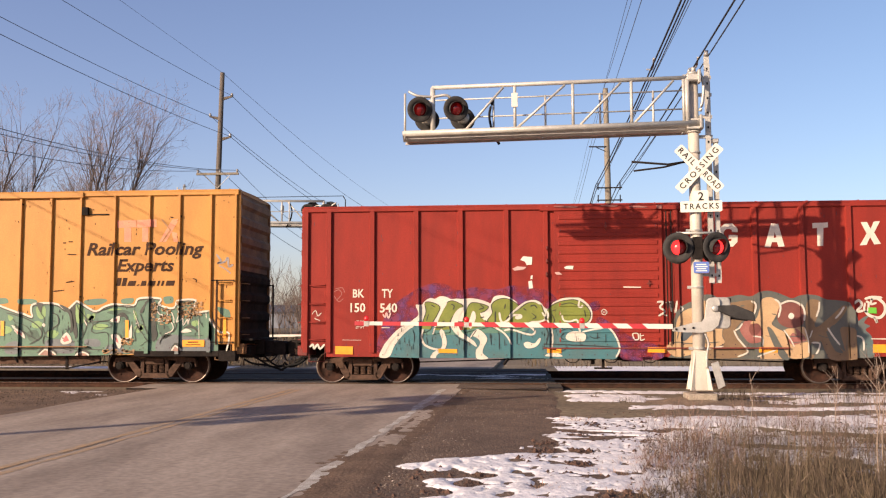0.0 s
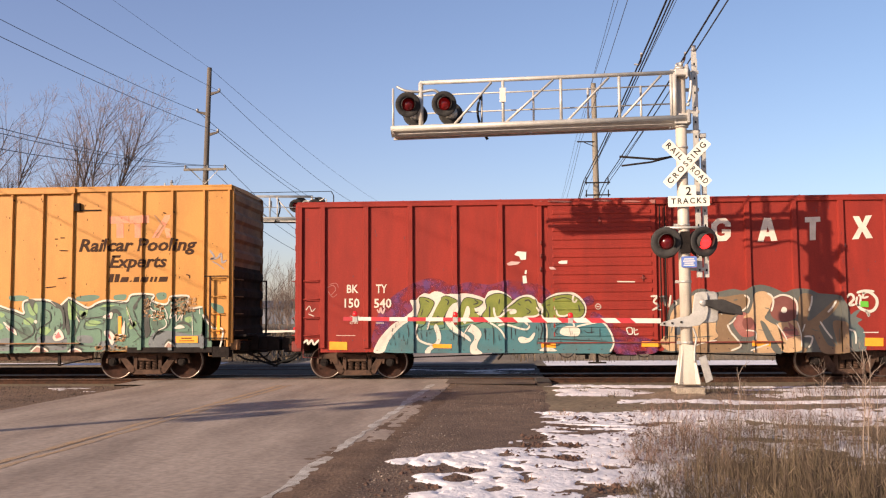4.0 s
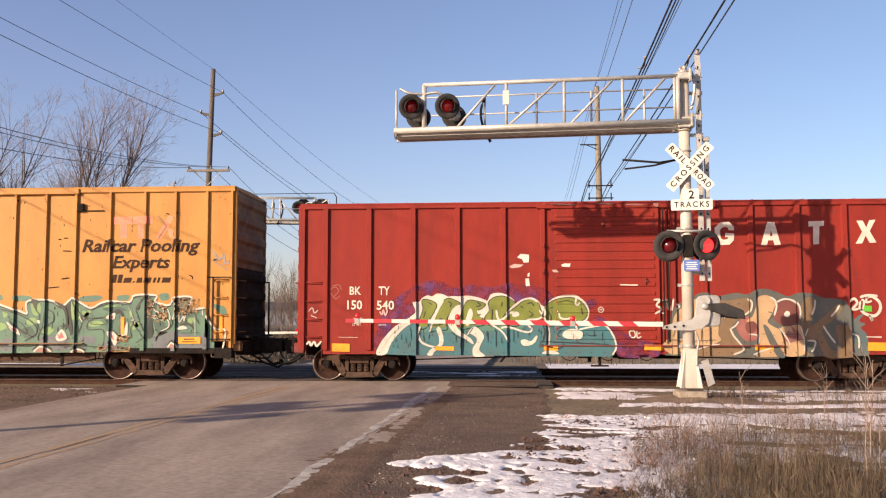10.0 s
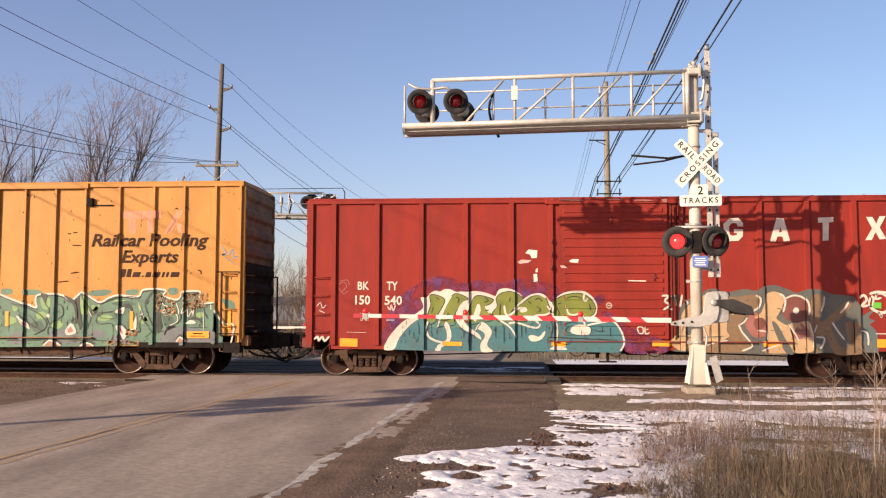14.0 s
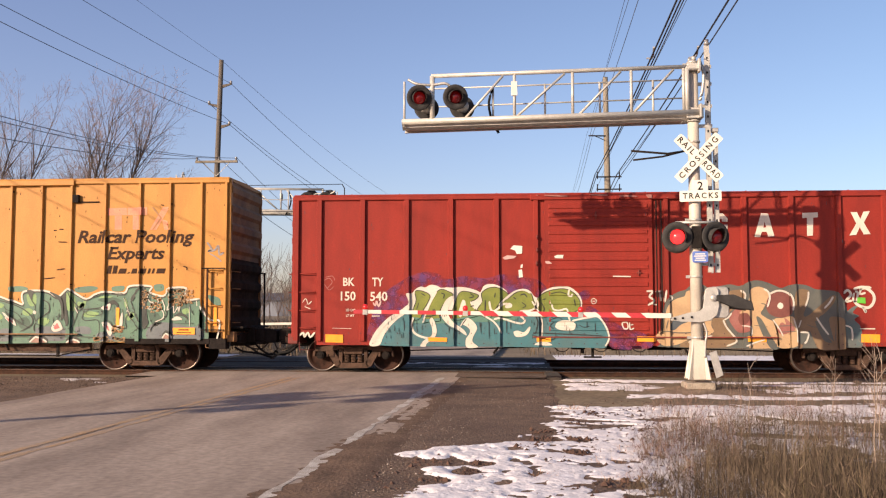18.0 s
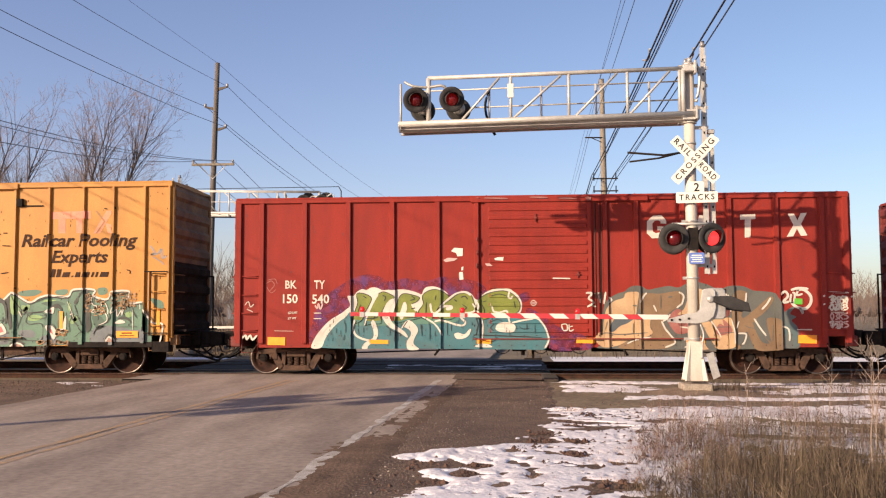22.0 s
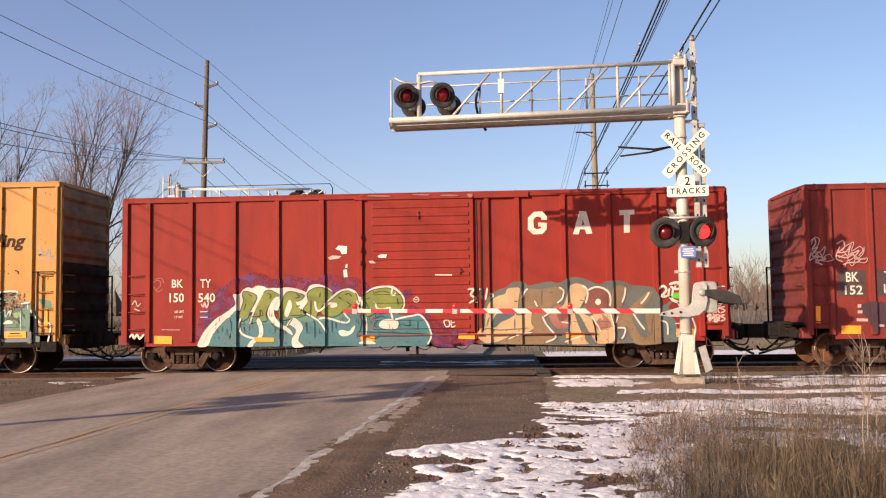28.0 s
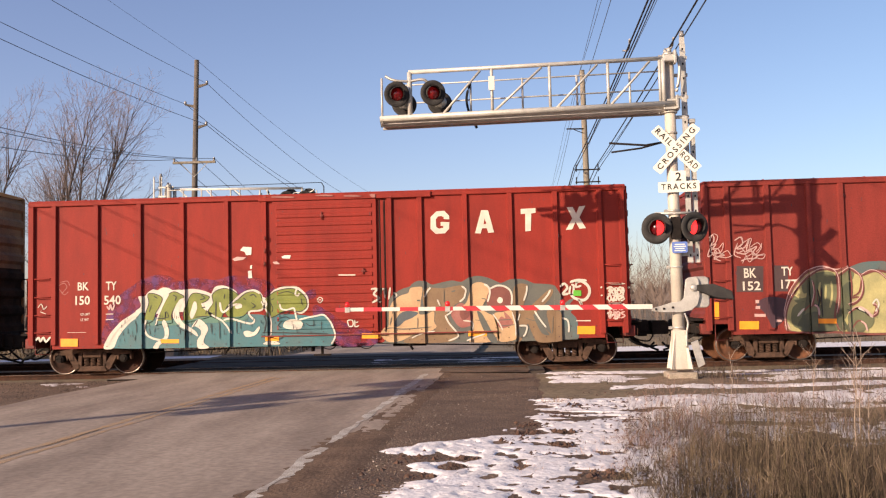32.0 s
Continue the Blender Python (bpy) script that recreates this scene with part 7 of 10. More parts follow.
red_side.fill("graffiti_fill", [(2.15, 0.69), (2.28, 0.94), (2.43, 1.17), (2.64, 1.37), (2.84, 1.49), (2.96, 1.62), (3.02, 1.47), (3.21, 1.43), (3.43, 1.46), (3.72, 1.43), (4.02, 1.34), (4.31, 1.42), (4.63, 1.47), (4.86, 1.40), (5.11, 1.40), (5.40, 1.42), (5.69, 1.47), (5.98, 1.46), (6.20, 1.43), (6.49, 1.45), (6.92, 1.44), (7.35, 1.39), (7.64, 1.40), (7.78, 1.25), (7.89, 1.01), (7.89, 0.79), (7.80, 0.64), (7.34, 0.64), (5.03, 0.66)], 2, G_TEAL, "teal graffiti lettering")
red_side.fill("graffiti_outline", [(1.95, 0.69), (2.05, 0.95), (2.18, 1.13), (2.40, 1.36), (2.64, 1.51), (2.84, 1.64), (2.95, 1.76), (2.88, 1.98), (3.02, 1.99), (3.11, 2.09), (3.24, 2.16), (3.36, 2.14), (3.48, 2.20), (3.63, 2.19), (3.76, 2.13), (3.90, 2.14), (4.05, 2.13), (4.24, 2.15), (4.46, 2.12), (4.68, 2.05), (4.75, 2.02), (4.84, 2.18), (5.02, 2.22), (5.22, 2.17), (5.39, 2.06), (5.48, 1.93), (5.64, 2.06), (5.84, 2.10), (6.00, 2.03), (6.10, 1.90), (6.20, 1.89), (6.31, 2.03), (6.55, 2.14), (6.80, 2.16), (6.97, 2.14), (7.16, 1.99), (7.26, 1.80), (7.24, 1.59), (7.12, 1.47), (6.98, 1.47), (6.78, 1.60), (6.49, 1.64), (6.27, 1.61), (5.98, 1.65), (5.69, 1.66), (5.40, 1.59), (5.11, 1.57), (4.82, 1.58), (4.53, 1.58), (4.24, 1.59), (4.02, 1.57), (3.73, 1.60), (3.43, 1.54), (3.14, 1.54), (2.95, 1.58), (2.84, 1.46), (2.67, 1.35), (2.46, 1.14), (2.31, 0.92), (2.20, 0.69)], 3, G_WHITE, "white painted graffiti outline")
red_side.fill("graffiti_letter", [(3.10, 2.04), (3.28, 2.05), (3.48, 1.94), (3.42, 1.75), (3.31, 1.56), (3.23, 1.36), (3.00, 1.30), (3.05, 1.57), (3.13, 1.82)], 4, G_GREEN, "green graffiti letter")
red_side.stroke("graffiti_line", [(3.10, 2.04), (3.28, 2.05), (3.48, 1.94), (3.42, 1.75), (3.31, 1.56), (3.23, 1.36), (3.00, 1.30), (3.05, 1.57), (3.13, 1.82)], 0.02, 5, G_BLACK, closed=True)
red_side.fill("graffiti_letter", [(3.65, 2.03), (3.78, 2.09), (3.94, 2.04), (4.07, 1.95), (3.92, 1.83), (3.79, 1.67), (3.71, 1.48), (3.74, 1.30), (3.50, 1.28), (3.30, 1.25), (3.38, 1.46), (3.47, 1.68), (3.56, 1.87)], 4, G_GREEN, "green graffiti letter")
red_side.stroke("graffiti_line", [(3.65, 2.03), (3.78, 2.09), (3.94, 2.04), (4.07, 1.95), (3.92, 1.83), (3.79, 1.67), (3.71, 1.48), (3.74, 1.30), (3.50, 1.28), (3.30, 1.25), (3.38, 1.46), (3.47, 1.68), (3.56, 1.87)], 0.02, 5, G_BLACK, closed=True)
red_side.fill("graffiti_letter", [(4.18, 1.94), (4.29, 2.04), (4.48, 2.02), (4.70, 1.94), (4.62, 1.83), (4.51, 1.77), (4.59, 1.62), (4.78, 1.49), (4.65, 1.41), (4.27, 1.33), (4.09, 1.31), (4.05, 1.52), (4.11, 1.74)], 4, G_GREEN, "green graffiti letter")
red_side.stroke("graffiti_line", [(4.18, 1.94), (4.29, 2.04), (4.48, 2.02), (4.70, 1.94), (4.62, 1.83), (4.51, 1.77), (4.59, 1.62), (4.78, 1.49), (4.65, 1.41), (4.27, 1.33), (4.09, 1.31), (4.05, 1.52), (4.11, 1.74)], 0.02, 5, G_BLACK, closed=True)
red_side.fill("graffiti_letter", [(4.79, 1.78), (4.77, 1.98), (4.92, 2.11), (5.13, 2.14), (5.33, 2.06), (5.44, 1.94), (5.26, 1.80), (5.17, 1.64), (5.04, 1.48), (4.98, 1.36), (4.75, 1.44), (4.66, 1.57)], 4, G_GREEN, "green graffiti letter")
red_side.stroke("graffiti_line", [(4.79, 1.78), (4.77, 1.98), (4.92, 2.11), (5.13, 2.14), (5.33, 2.06), (5.44, 1.94), (5.26, 1.80), (5.17, 1.64), (5.04, 1.48), (4.98, 1.36), (4.75, 1.44), (4.66, 1.57)], 0.02, 5, G_BLACK, closed=True)
red_side.fill("graffiti_letter", [(5.43, 1.85), (5.64, 2.01), (5.83, 2.05), (6.00, 1.99), (6.06, 1.84), (6.11, 1.64), (5.90, 1.56), (5.71, 1.55), (5.59, 1.44), (5.43, 1.38), (5.19, 1.43), (5.13, 1.59), (5.24, 1.74)], 4, G_GREEN, "green graffiti letter")
red_side.stroke("graffiti_line", [(5.43, 1.85), (5.64, 2.01), (5.83, 2.05), (6.00, 1.99), (6.06, 1.84), (6.11, 1.64), (5.90, 1.56), (5.71, 1.55), (5.59, 1.44), (5.43, 1.38), (5.19, 1.43), (5.13, 1.59), (5.24, 1.74)], 0.02, 5, G_BLACK, closed=True)
red_side.fill("graffiti_letter", [(6.16, 1.83), (6.27, 1.96), (6.49, 2.06), (6.79, 2.10), (6.98, 2.05), (7.12, 1.94), (7.21, 1.79), (7.20, 1.62), (7.08, 1.52), (6.94, 1.52), (6.71, 1.54), (6.55, 1.49), (6.38, 1.40), (6.20, 1.39), (6.17, 1.61)], 4, G_GREEN, "green graffiti letter")
red_side.stroke("graffiti_line", [(6.16, 1.83), (6.27, 1.96), (6.49, 2.06), (6.79, 2.10), (6.98, 2.05), (7.12, 1.94), (7.21, 1.79), (7.20, 1.62), (7.08, 1.52), (6.94, 1.52), (6.71, 1.54), (6.55, 1.49), (6.38, 1.40), (6.20, 1.39), (6.17, 1.61)], 0.02, 5, G_BLACK, closed=True)
red_side.fill("graffiti_blend", [(3.02, 1.39), (3.43, 1.35), (3.75, 1.37), (4.16, 1.36), (4.63, 1.45), (5.01, 1.41), (5.47, 1.42), (5.69, 1.48), (5.62, 1.33), (5.04, 1.28), (4.31, 1.27), (3.58, 1.23), (3.05, 1.26)], 5, G_TEALGREEN, "teal paint fading into green")
red_side.fill("graffiti_stroke", [(4.05, 1.92), (3.90, 1.84), (3.80, 1.67), (3.75, 1.50), (3.80, 1.36), (3.94, 1.21), (4.16, 1.09), (4.39, 0.94), (4.34, 1.07), (4.13, 1.22), (4.00, 1.35), (3.94, 1.52), (3.97, 1.71), (4.06, 1.85)], 6, G_WHITE)
red_side.fill("graffiti_stroke", [(4.23, 1.16), (4.34, 1.33), (4.45, 1.37), (4.60, 1.25), (4.66, 1.11), (4.57, 0.92), (4.55, 0.78), (4.68, 0.65), (4.41, 0.64), (4.38, 0.84), (4.47, 0.98), (4.47, 1.10), (4.32, 1.20)], 6, G_WHITE)
red_side.fill("graffiti_stroke", [(4.30, 1.82), (4.24, 1.66), (4.19, 1.48), (4.25, 1.39), (4.32, 1.50), (4.38, 1.66), (4.36, 1.80)], 6, G_WHITE)
red_side.fill("graffiti_stroke", [(3.47, 1.31), (3.53, 1.38), (3.61, 1.25), (3.65, 1.06), (3.62, 0.92), (3.52, 0.82), (3.40, 0.73), (3.37, 0.66), (3.24, 0.67), (3.30, 0.79), (3.41, 0.86), (3.53, 0.95), (3.53, 1.13)], 6, G_WHITE)
red_side.stroke("graffiti_stroke", [(3.05, 1.39), (3.02, 1.19), (3.08, 1.01), (3.25, 0.91), (3.46, 0.86)], 0.051, 6, G_WHITE)
red_side.stroke("graffiti_stroke", [(3.30, 1.25), (3.39, 1.52), (3.52, 1.81), (3.65, 2.03)], 0.037, 6, G_WHITE)
red_side.stroke("graffiti_stroke", [(4.50, 1.78), (4.57, 1.65), (4.66, 1.59)], 0.042, 6, G_WHITE)
red_side.stroke("graffiti_stroke", [(4.97, 1.79), (5.00, 1.60), (5.07, 1.54), (5.18, 1.60), (5.30, 1.71), (5.43, 1.73)], 0.051, 6, G_WHITE)
red_side.fill("graffiti_stroke", [(5.37, 1.69), (5.45, 1.75), (5.53, 1.72), (5.53, 1.65), (5.45, 1.62), (5.37, 1.63)], 6, G_WHITE)
red_side.stroke("graffiti_stroke", [(5.21, 1.70), (5.41, 1.89), (5.63, 2.04), (5.84, 2.07), (6.00, 1.99)], 0.042, 6, G_WHITE)
red_side.stroke("graffiti_stroke", [(6.14, 1.76), (6.10, 1.62), (5.98, 1.56), (5.79, 1.55), (5.71, 1.51), (5.76, 1.41), (5.85, 1.32), (5.79, 1.24), (5.62, 1.26), (5.40, 1.33), (5.23, 1.37), (5.08, 1.34)], 0.045, 6, G_WHITE)
red_side.stroke("graffiti_stroke", [(4.75, 1.48), (4.89, 1.40), (5.04, 1.31), (5.17, 1.18), (5.27, 0.99)], 0.042, 6, G_WHITE)
red_side.fill("graffiti_stroke", [(5.57, 1.02), (5.67, 1.06), (5.83, 1.02), (5.95, 1.15), (5.99, 1.12), (5.92, 0.98), (5.79, 0.91), (5.63, 0.91)], 6, G_WHITE)
red_side.stroke("graffiti_stroke", [(6.52, 1.72), (6.56, 1.59), (6.71, 1.56), (6.88, 1.60), (6.92, 1.44), (6.96, 1.30)], 0.042, 6, G_WHITE)
red_side.fill("graffiti_stroke", [(6.60, 1.16), (6.67, 1.28), (6.85, 1.32), (7.03, 1.28), (7.10, 1.20), (7.05, 1.08), (6.89, 1.06), (6.69, 1.09)], 6, G_WHITE)
red_side.stroke("graffiti_stroke", [(7.01, 1.30), (7.21, 1.35), (7.45, 1.39), (7.64, 1.41), (7.81, 1.22), (7.91, 0.96), (7.90, 0.82), (7.82, 0.68)], 0.042, 6, G_WHITE)
red_side.stroke("graffiti_stroke", [(6.97, 2.13), (6.94, 2.03), (6.93, 1.94), (6.99, 1.91), (7.03, 1.97)], 0.042, 6, G_WHITE)
red_side.stroke("graffiti_stroke", [(6.03, 1.79), (6.14, 1.62), (6.23, 1.46), (6.28, 1.26), (6.28, 1.04), (6.25, 0.89)], 0.040, 6, G_WHITE)
red_side.stroke("graffiti_stroke", [(6.10, 1.86), (6.17, 1.72), (6.11, 1.60)], 0.071, 6, G_WHITE)
red_side.fill("graffiti_stroke", [(6.10, 0.71), (6.21, 0.79), (6.31, 0.81), (6.41, 0.78), (6.51, 0.70)], 6, G_WHITE)
red_side.stroke("graffiti_stroke", [(2.06, 0.75), (2.17, 0.98), (2.34, 1.20), (2.58, 1.40), (2.82, 1.55)], 0.042, 6, G_WHITE)
red_side.stroke("graffiti_line", [(3.02, 1.07), (3.05, 1.26), (3.11, 1.36)], 0.023, 7, G_BLACK)
red_side.stroke("graffiti_line", [(3.55, 1.43), (3.58, 1.59), (3.64, 1.46), (3.55, 1.43)], 0.017, 7, G_BLACK)
red_side.stroke("graffiti_line", [(3.34, 1.42), (3.55, 1.43), (3.55, 1.59)], 0.023, 7, G_BLACK)
red_side.stroke("graffiti_line", [(3.84, 1.24), (4.01, 1.12), (4.23, 1.02)], 0.020, 7, G_BLACK)
red_side.stroke("graffiti_line", [(4.34, 1.43), (4.67, 1.45)], 0.023, 7, G_BLACK)
red_side.stroke("graffiti_line", [(4.49, 1.66), (4.59, 1.68)], 0.031, 7, G_BLACK)
red_side.stroke("graffiti_line", [(4.63, 1.61), (4.60, 1.50)], 0.020, 7, G_BLACK)
red_side.stroke("graffiti_line", [(4.87, 1.82), (4.86, 1.40)], 0.031, 7, G_BLACK)
red_side.stroke("graffiti_line", [(5.12, 2.00), (5.10, 1.88)], 0.023, 7, G_BLACK)
red_side.stroke("graffiti_line", [(5.57, 1.89), (5.64, 1.84)], 0.028, 7, G_BLACK)
red_side.stroke("graffiti_line", [(5.74, 1.94), (5.84, 1.97), (5.91, 1.89)], 0.028, 7, G_BLACK)
red_side.stroke("graffiti_line", [(5.77, 1.77), (5.88, 1.68), (5.79, 1.62)], 0.021, 7, G_BLACK)
red_side.stroke("graffiti_line", [(6.49, 1.97), (6.71, 2.02), (6.90, 1.96)], 0.018, 7, G_BLACK)
red_side.stroke("graffiti_line", [(7.07, 1.84), (7.10, 1.67)], 0.025, 7, G_BLACK)
red_side.stroke("graffiti_line", [(6.29, 1.83), (6.38, 1.85)], 0.023, 7, G_BLACK)
red_side.stroke("graffiti_line", [(6.26, 1.76), (6.33, 1.61), (6.30, 1.51)], 0.020, 7, G_BLACK)
red_side.stroke("graffiti_line", [(6.56, 1.49), (6.66, 1.45), (6.78, 1.49)], 0.020, 7, G_BLACK)
red_side.stroke("graffiti_line", [(3.76, 2.00), (3.84, 1.96), (3.81, 1.86)], 0.025, 7, G_BLACK)
red_side.stroke("graffiti_line", [(3.26, 1.99), (3.36, 1.93)], 0.023, 7, G_BLACK)
red_side.stroke("graffiti_line", [(4.49, 1.99), (4.58, 1.91), (4.46, 1.87)], 0.023, 7, G_BLACK)
red_side.stroke("graffiti_line", [(3.20, 1.76), (3.14, 1.59)], 0.017, 7, G_BLACK)
red_side.stroke("graffiti_line", [(5.40, 1.32), (5.40, 0.99)], 0.018, 7, G_BLACK)
red_side.stroke("graffiti_line", [(5.50, 1.27), (5.50, 1.10)], 0.016, 7, G_BLACK)
red_side.stroke("graffiti_line", [(4.96, 1.29), (4.96, 0.86)], 0.018, 7, G_BLACK)
red_side.stroke("graffiti_line", [(4.75, 1.26), (4.76, 0.98)], 0.016, 7, G_BLACK)
red_side.stroke("graffiti_line", [(4.40, 1.36), (4.28, 1.19)], 0.023, 7, G_BLACK)
red_side.stroke("graffiti_line", [(4.09, 1.08), (4.07, 0.85)], 0.017, 7, G_BLACK)
red_side.stroke("graffiti_line", [(2.84, 1.31), (2.84, 1.05)], 0.016, 7, G_BLACK)
red_side.stroke("graffiti_line", [(3.14, 1.18), (3.17, 1.01)], 0.014, 7, G_BLACK)
red_side.stroke("graffiti_line", [(6.11, 0.98), (6.17, 1.26), (6.11, 1.43)], 0.021, 7, G_BLACK)
red_side.stroke("graffiti_line", [(6.05, 0.95), (6.48, 0.83), (6.65, 0.94)], 0.018, 7, G_BLACK)
red_side.stroke("graffiti_line", [(7.38, 1.29), (7.38, 1.13)], 0.016, 7, G_BLACK)
red_side.stroke("graffiti_line", [(7.58, 1.26), (7.58, 1.03)], 0.016, 7, G_BLACK)
red_side.stroke("graffiti_line", [(7.18, 1.21), (7.29, 1.15), (7.44, 1.17)], 0.017, 7, G_BLACK)
red_side.stroke("graffiti_line", [(6.44, 1.31), (6.66, 1.39), (6.78, 1.33)], 0.017, 7, G_BLACK)
red_side.stroke("graffiti_line", [(6.05, 1.01), (7.75, 0.94)], 0.023, 7, G_BLACK)
red_side.stroke("graffiti_line", [(6.56, 1.11), (6.48, 1.18), (6.57, 1.28)], 0.018, 7, G_BLACK)

# first red car: tan and cream graffiti
red_side.fill("graffiti_shadow", [(9.21, 1.33), (9.26, 1.59), (9.31, 1.78), (9.45, 1.92), (9.63, 2.02), (9.80, 2.07), (9.89, 2.15), (10.03, 2.21), (10.23, 2.19), (10.37, 2.11), (10.54, 2.14), (10.87, 2.20), (11.11, 2.16), (11.31, 2.26), (11.53, 2.30), (11.76, 2.25), (11.95, 2.17), (12.11, 2.11), (12.30, 2.18), (12.51, 2.20), (12.72, 2.17), (12.92, 2.08), (13.14, 2.06), (13.41, 2.02), (13.50, 1.91), (13.61, 1.72), (13.68, 1.51), (13.79, 1.34), (13.90, 1.20), (13.97, 0.97), (13.99, 0.69), (13.64, 0.66), (11.89, 0.64), (9.34, 0.66), (9.17, 0.77)], 1, G_GREY, "grey sprayed shadow")
red_side.fill("graffiti_shadow", [(13.57, 1.40), (13.66, 1.54), (13.80, 1.65), (13.91, 1.67), (13.79, 1.51), (13.93, 1.43), (13.82, 1.34), (13.95, 1.19), (13.99, 0.97), (13.96, 0.72), (13.68, 0.68), (13.61, 1.02)], 2, G_GREYTEAL, "grey-teal sprayed shadow")
red_side.fill("graffiti_letter", [(9.27, 1.30), (9.32, 1.58), (9.42, 1.74), (9.58, 1.85), (9.77, 1.91), (9.83, 2.03), (10.01, 2.06), (10.14, 2.03), (10.11, 1.81), (10.07, 1.52), (10.04, 1.38), (10.21, 1.37), (10.41, 1.43), (10.41, 1.19), (10.46, 1.03), (10.20, 0.91), (9.89, 0.86), (9.63, 0.74), (9.34, 0.69), (9.17, 0.74), (9.06, 0.90), (9.15, 1.05), (9.25, 1.08)], 3, G_CREAM, "cream graffiti letter")
red_side.fill("graffiti_shade", [(9.41, 1.10), (9.46, 1.27), (9.57, 1.41), (9.76, 1.46), (10.01, 1.41), (9.87, 1.29), (9.67, 1.21), (9.52, 1.08)], 4, G_SLATE, "slate grey graffiti hollow")
red_side.fill("graffiti_letter", [(10.18, 1.99), (10.65, 2.01), (11.11, 2.07), (11.22, 1.96), (11.16, 1.71), (10.96, 1.60), (10.80, 1.45), (10.74, 1.33), (10.86, 1.08), (10.94, 0.94), (10.99, 0.81), (10.76, 0.66), (9.66, 0.67), (9.94, 0.86), (10.37, 0.95), (10.47, 1.05), (10.42, 1.23), (10.44, 1.42), (10.19, 1.48)], 3, G_TAN, "tan graffiti letter")
red_side.fill("graffiti_wear", [(10.95, 1.55), (11.10, 1.63), (11.29, 1.51), (11.43, 1.31), (11.37, 1.09), (11.08, 1.02), (10.90, 1.21), (10.84, 1.38)], 4, G_SCUFF, "red paint worn through")
red_side.fill("graffiti_letter", [(11.09, 1.50), (11.23, 1.64), (11.33, 1.92), (11.39, 2.09), (11.59, 2.14), (11.77, 2.03), (11.81, 1.81), (11.69, 1.63), (11.60, 1.49), (11.74, 1.37), (11.92, 1.27), (12.00, 1.06), (12.02, 0.85), (11.96, 0.66), (11.30, 0.65), (11.42, 0.86), (11.32, 1.07), (11.39, 1.28), (11.29, 1.45)], 5, G_CREAM, "cream graffiti letter")
red_side.fill("graffiti_shade", [(11.49, 1.39), (11.61, 1.35), (11.80, 0.99), (11.99, 0.64), (11.81, 0.65), (11.63, 0.97)], 6, G_GREY)
red_side.fill("graffiti_shade", [(11.09, 1.46), (11.24, 1.50), (11.32, 1.40), (11.26, 1.26), (11.14, 1.20), (11.06, 1.32)], 6, G_MAROON)
red_side.fill("graffiti_letter", [(11.91, 1.33), (12.12, 1.38), (12.36, 1.40), (12.44, 1.09), (12.49, 0.84), (12.40, 0.68), (12.02, 0.66), (11.98, 0.99)], 5, G_CREAM, "cream graffiti letter")
red_side.fill("graffiti_letter", [(11.74, 1.75), (11.83, 1.93), (11.98, 2.00), (12.18, 2.00), (12.32, 1.88), (12.36, 1.68), (12.31, 1.47), (12.14, 1.39), (11.91, 1.42), (11.76, 1.54)], 6, G_MAROON, "maroon graffiti letter")
red_side.fill("graffiti_wear", [(11.99, 1.10), (12.09, 1.27), (12.19, 1.22), (12.16, 1.38), (12.30, 1.26), (12.38, 1.09), (12.25, 1.01), (12.07, 0.98)], 7, G_SCUFF, "red paint worn through")
red_side.fill("graffiti_letter", [(12.43, 2.00), (12.75, 2.05), (12.74, 1.84), (12.69, 1.65), (12.62, 1.46), (12.70, 1.42), (12.96, 1.63), (13.19, 1.83), (13.33, 1.93), (13.40, 1.87), (13.31, 1.69), (13.12, 1.49), (12.98, 1.36), (13.11, 1.03), (13.31, 0.82), (13.52, 0.70), (13.57, 0.63), (13.01, 0.61), (12.85, 0.83), (12.75, 1.07), (12.64, 0.90), (12.58, 0.68), (12.48, 0.65), (12.48, 0.98), (12.39, 1.26)], 3, G_TAN, "tan graffiti letter")
red_side.fill("graffiti_letter", [(13.23, 1.38), (13.48, 1.39), (13.59, 1.29), (13.60, 1.02), (13.57, 0.66), (13.38, 0.69), (13.28, 1.01)], 4, G_TAN, "tan graffiti letter")
red_side.fill("graffiti_shade", [(12.49, 0.91), (12.58, 1.06), (12.72, 1.00), (12.65, 0.83), (12.54, 0.74)], 6, G_GREY)
red_side.fill("graffiti_shade", [(12.89, 1.30), (13.03, 1.24), (13.14, 0.99), (13.27, 0.79), (13.10, 0.82), (12.97, 1.05)], 6, G_GREY)
red_side.fill("graffiti_stroke", [(12.00, 1.68), (12.05, 1.75), (12.12, 1.73), (12.14, 1.66), (12.09, 1.60), (12.02, 1.62)], 8, G_WHITE)
red_side.stroke("graffiti_stroke", [(11.81, 1.96), (12.00, 2.04), (12.18, 2.02), (12.32, 1.92), (12.37, 1.75), (12.35, 1.56)], 0.045, 9, G_WHITE)
red_side.stroke("graffiti_stroke", [(12.75, 2.02), (12.73, 1.84), (12.66, 1.65)], 0.042, 9, G_WHITE)
red_side.stroke("graffiti_stroke", [(13.33, 1.90), (13.24, 1.75), (13.11, 1.61)], 0.045, 9, G_WHITE)
red_side.stroke("graffiti_stroke", [(12.92, 1.39), (13.06, 1.16), (13.20, 0.97)], 0.042, 9, G_WHITE)
red_side.stroke("graffiti_stroke", [(12.56, 1.33), (12.49, 1.14)], 0.031, 9, G_WHITE)
red_side.stroke("graffiti_stroke", [(12.53, 1.03), (12.72, 1.01), (12.68, 0.83), (12.62, 0.76)], 0.042, 9, G_WHITE)
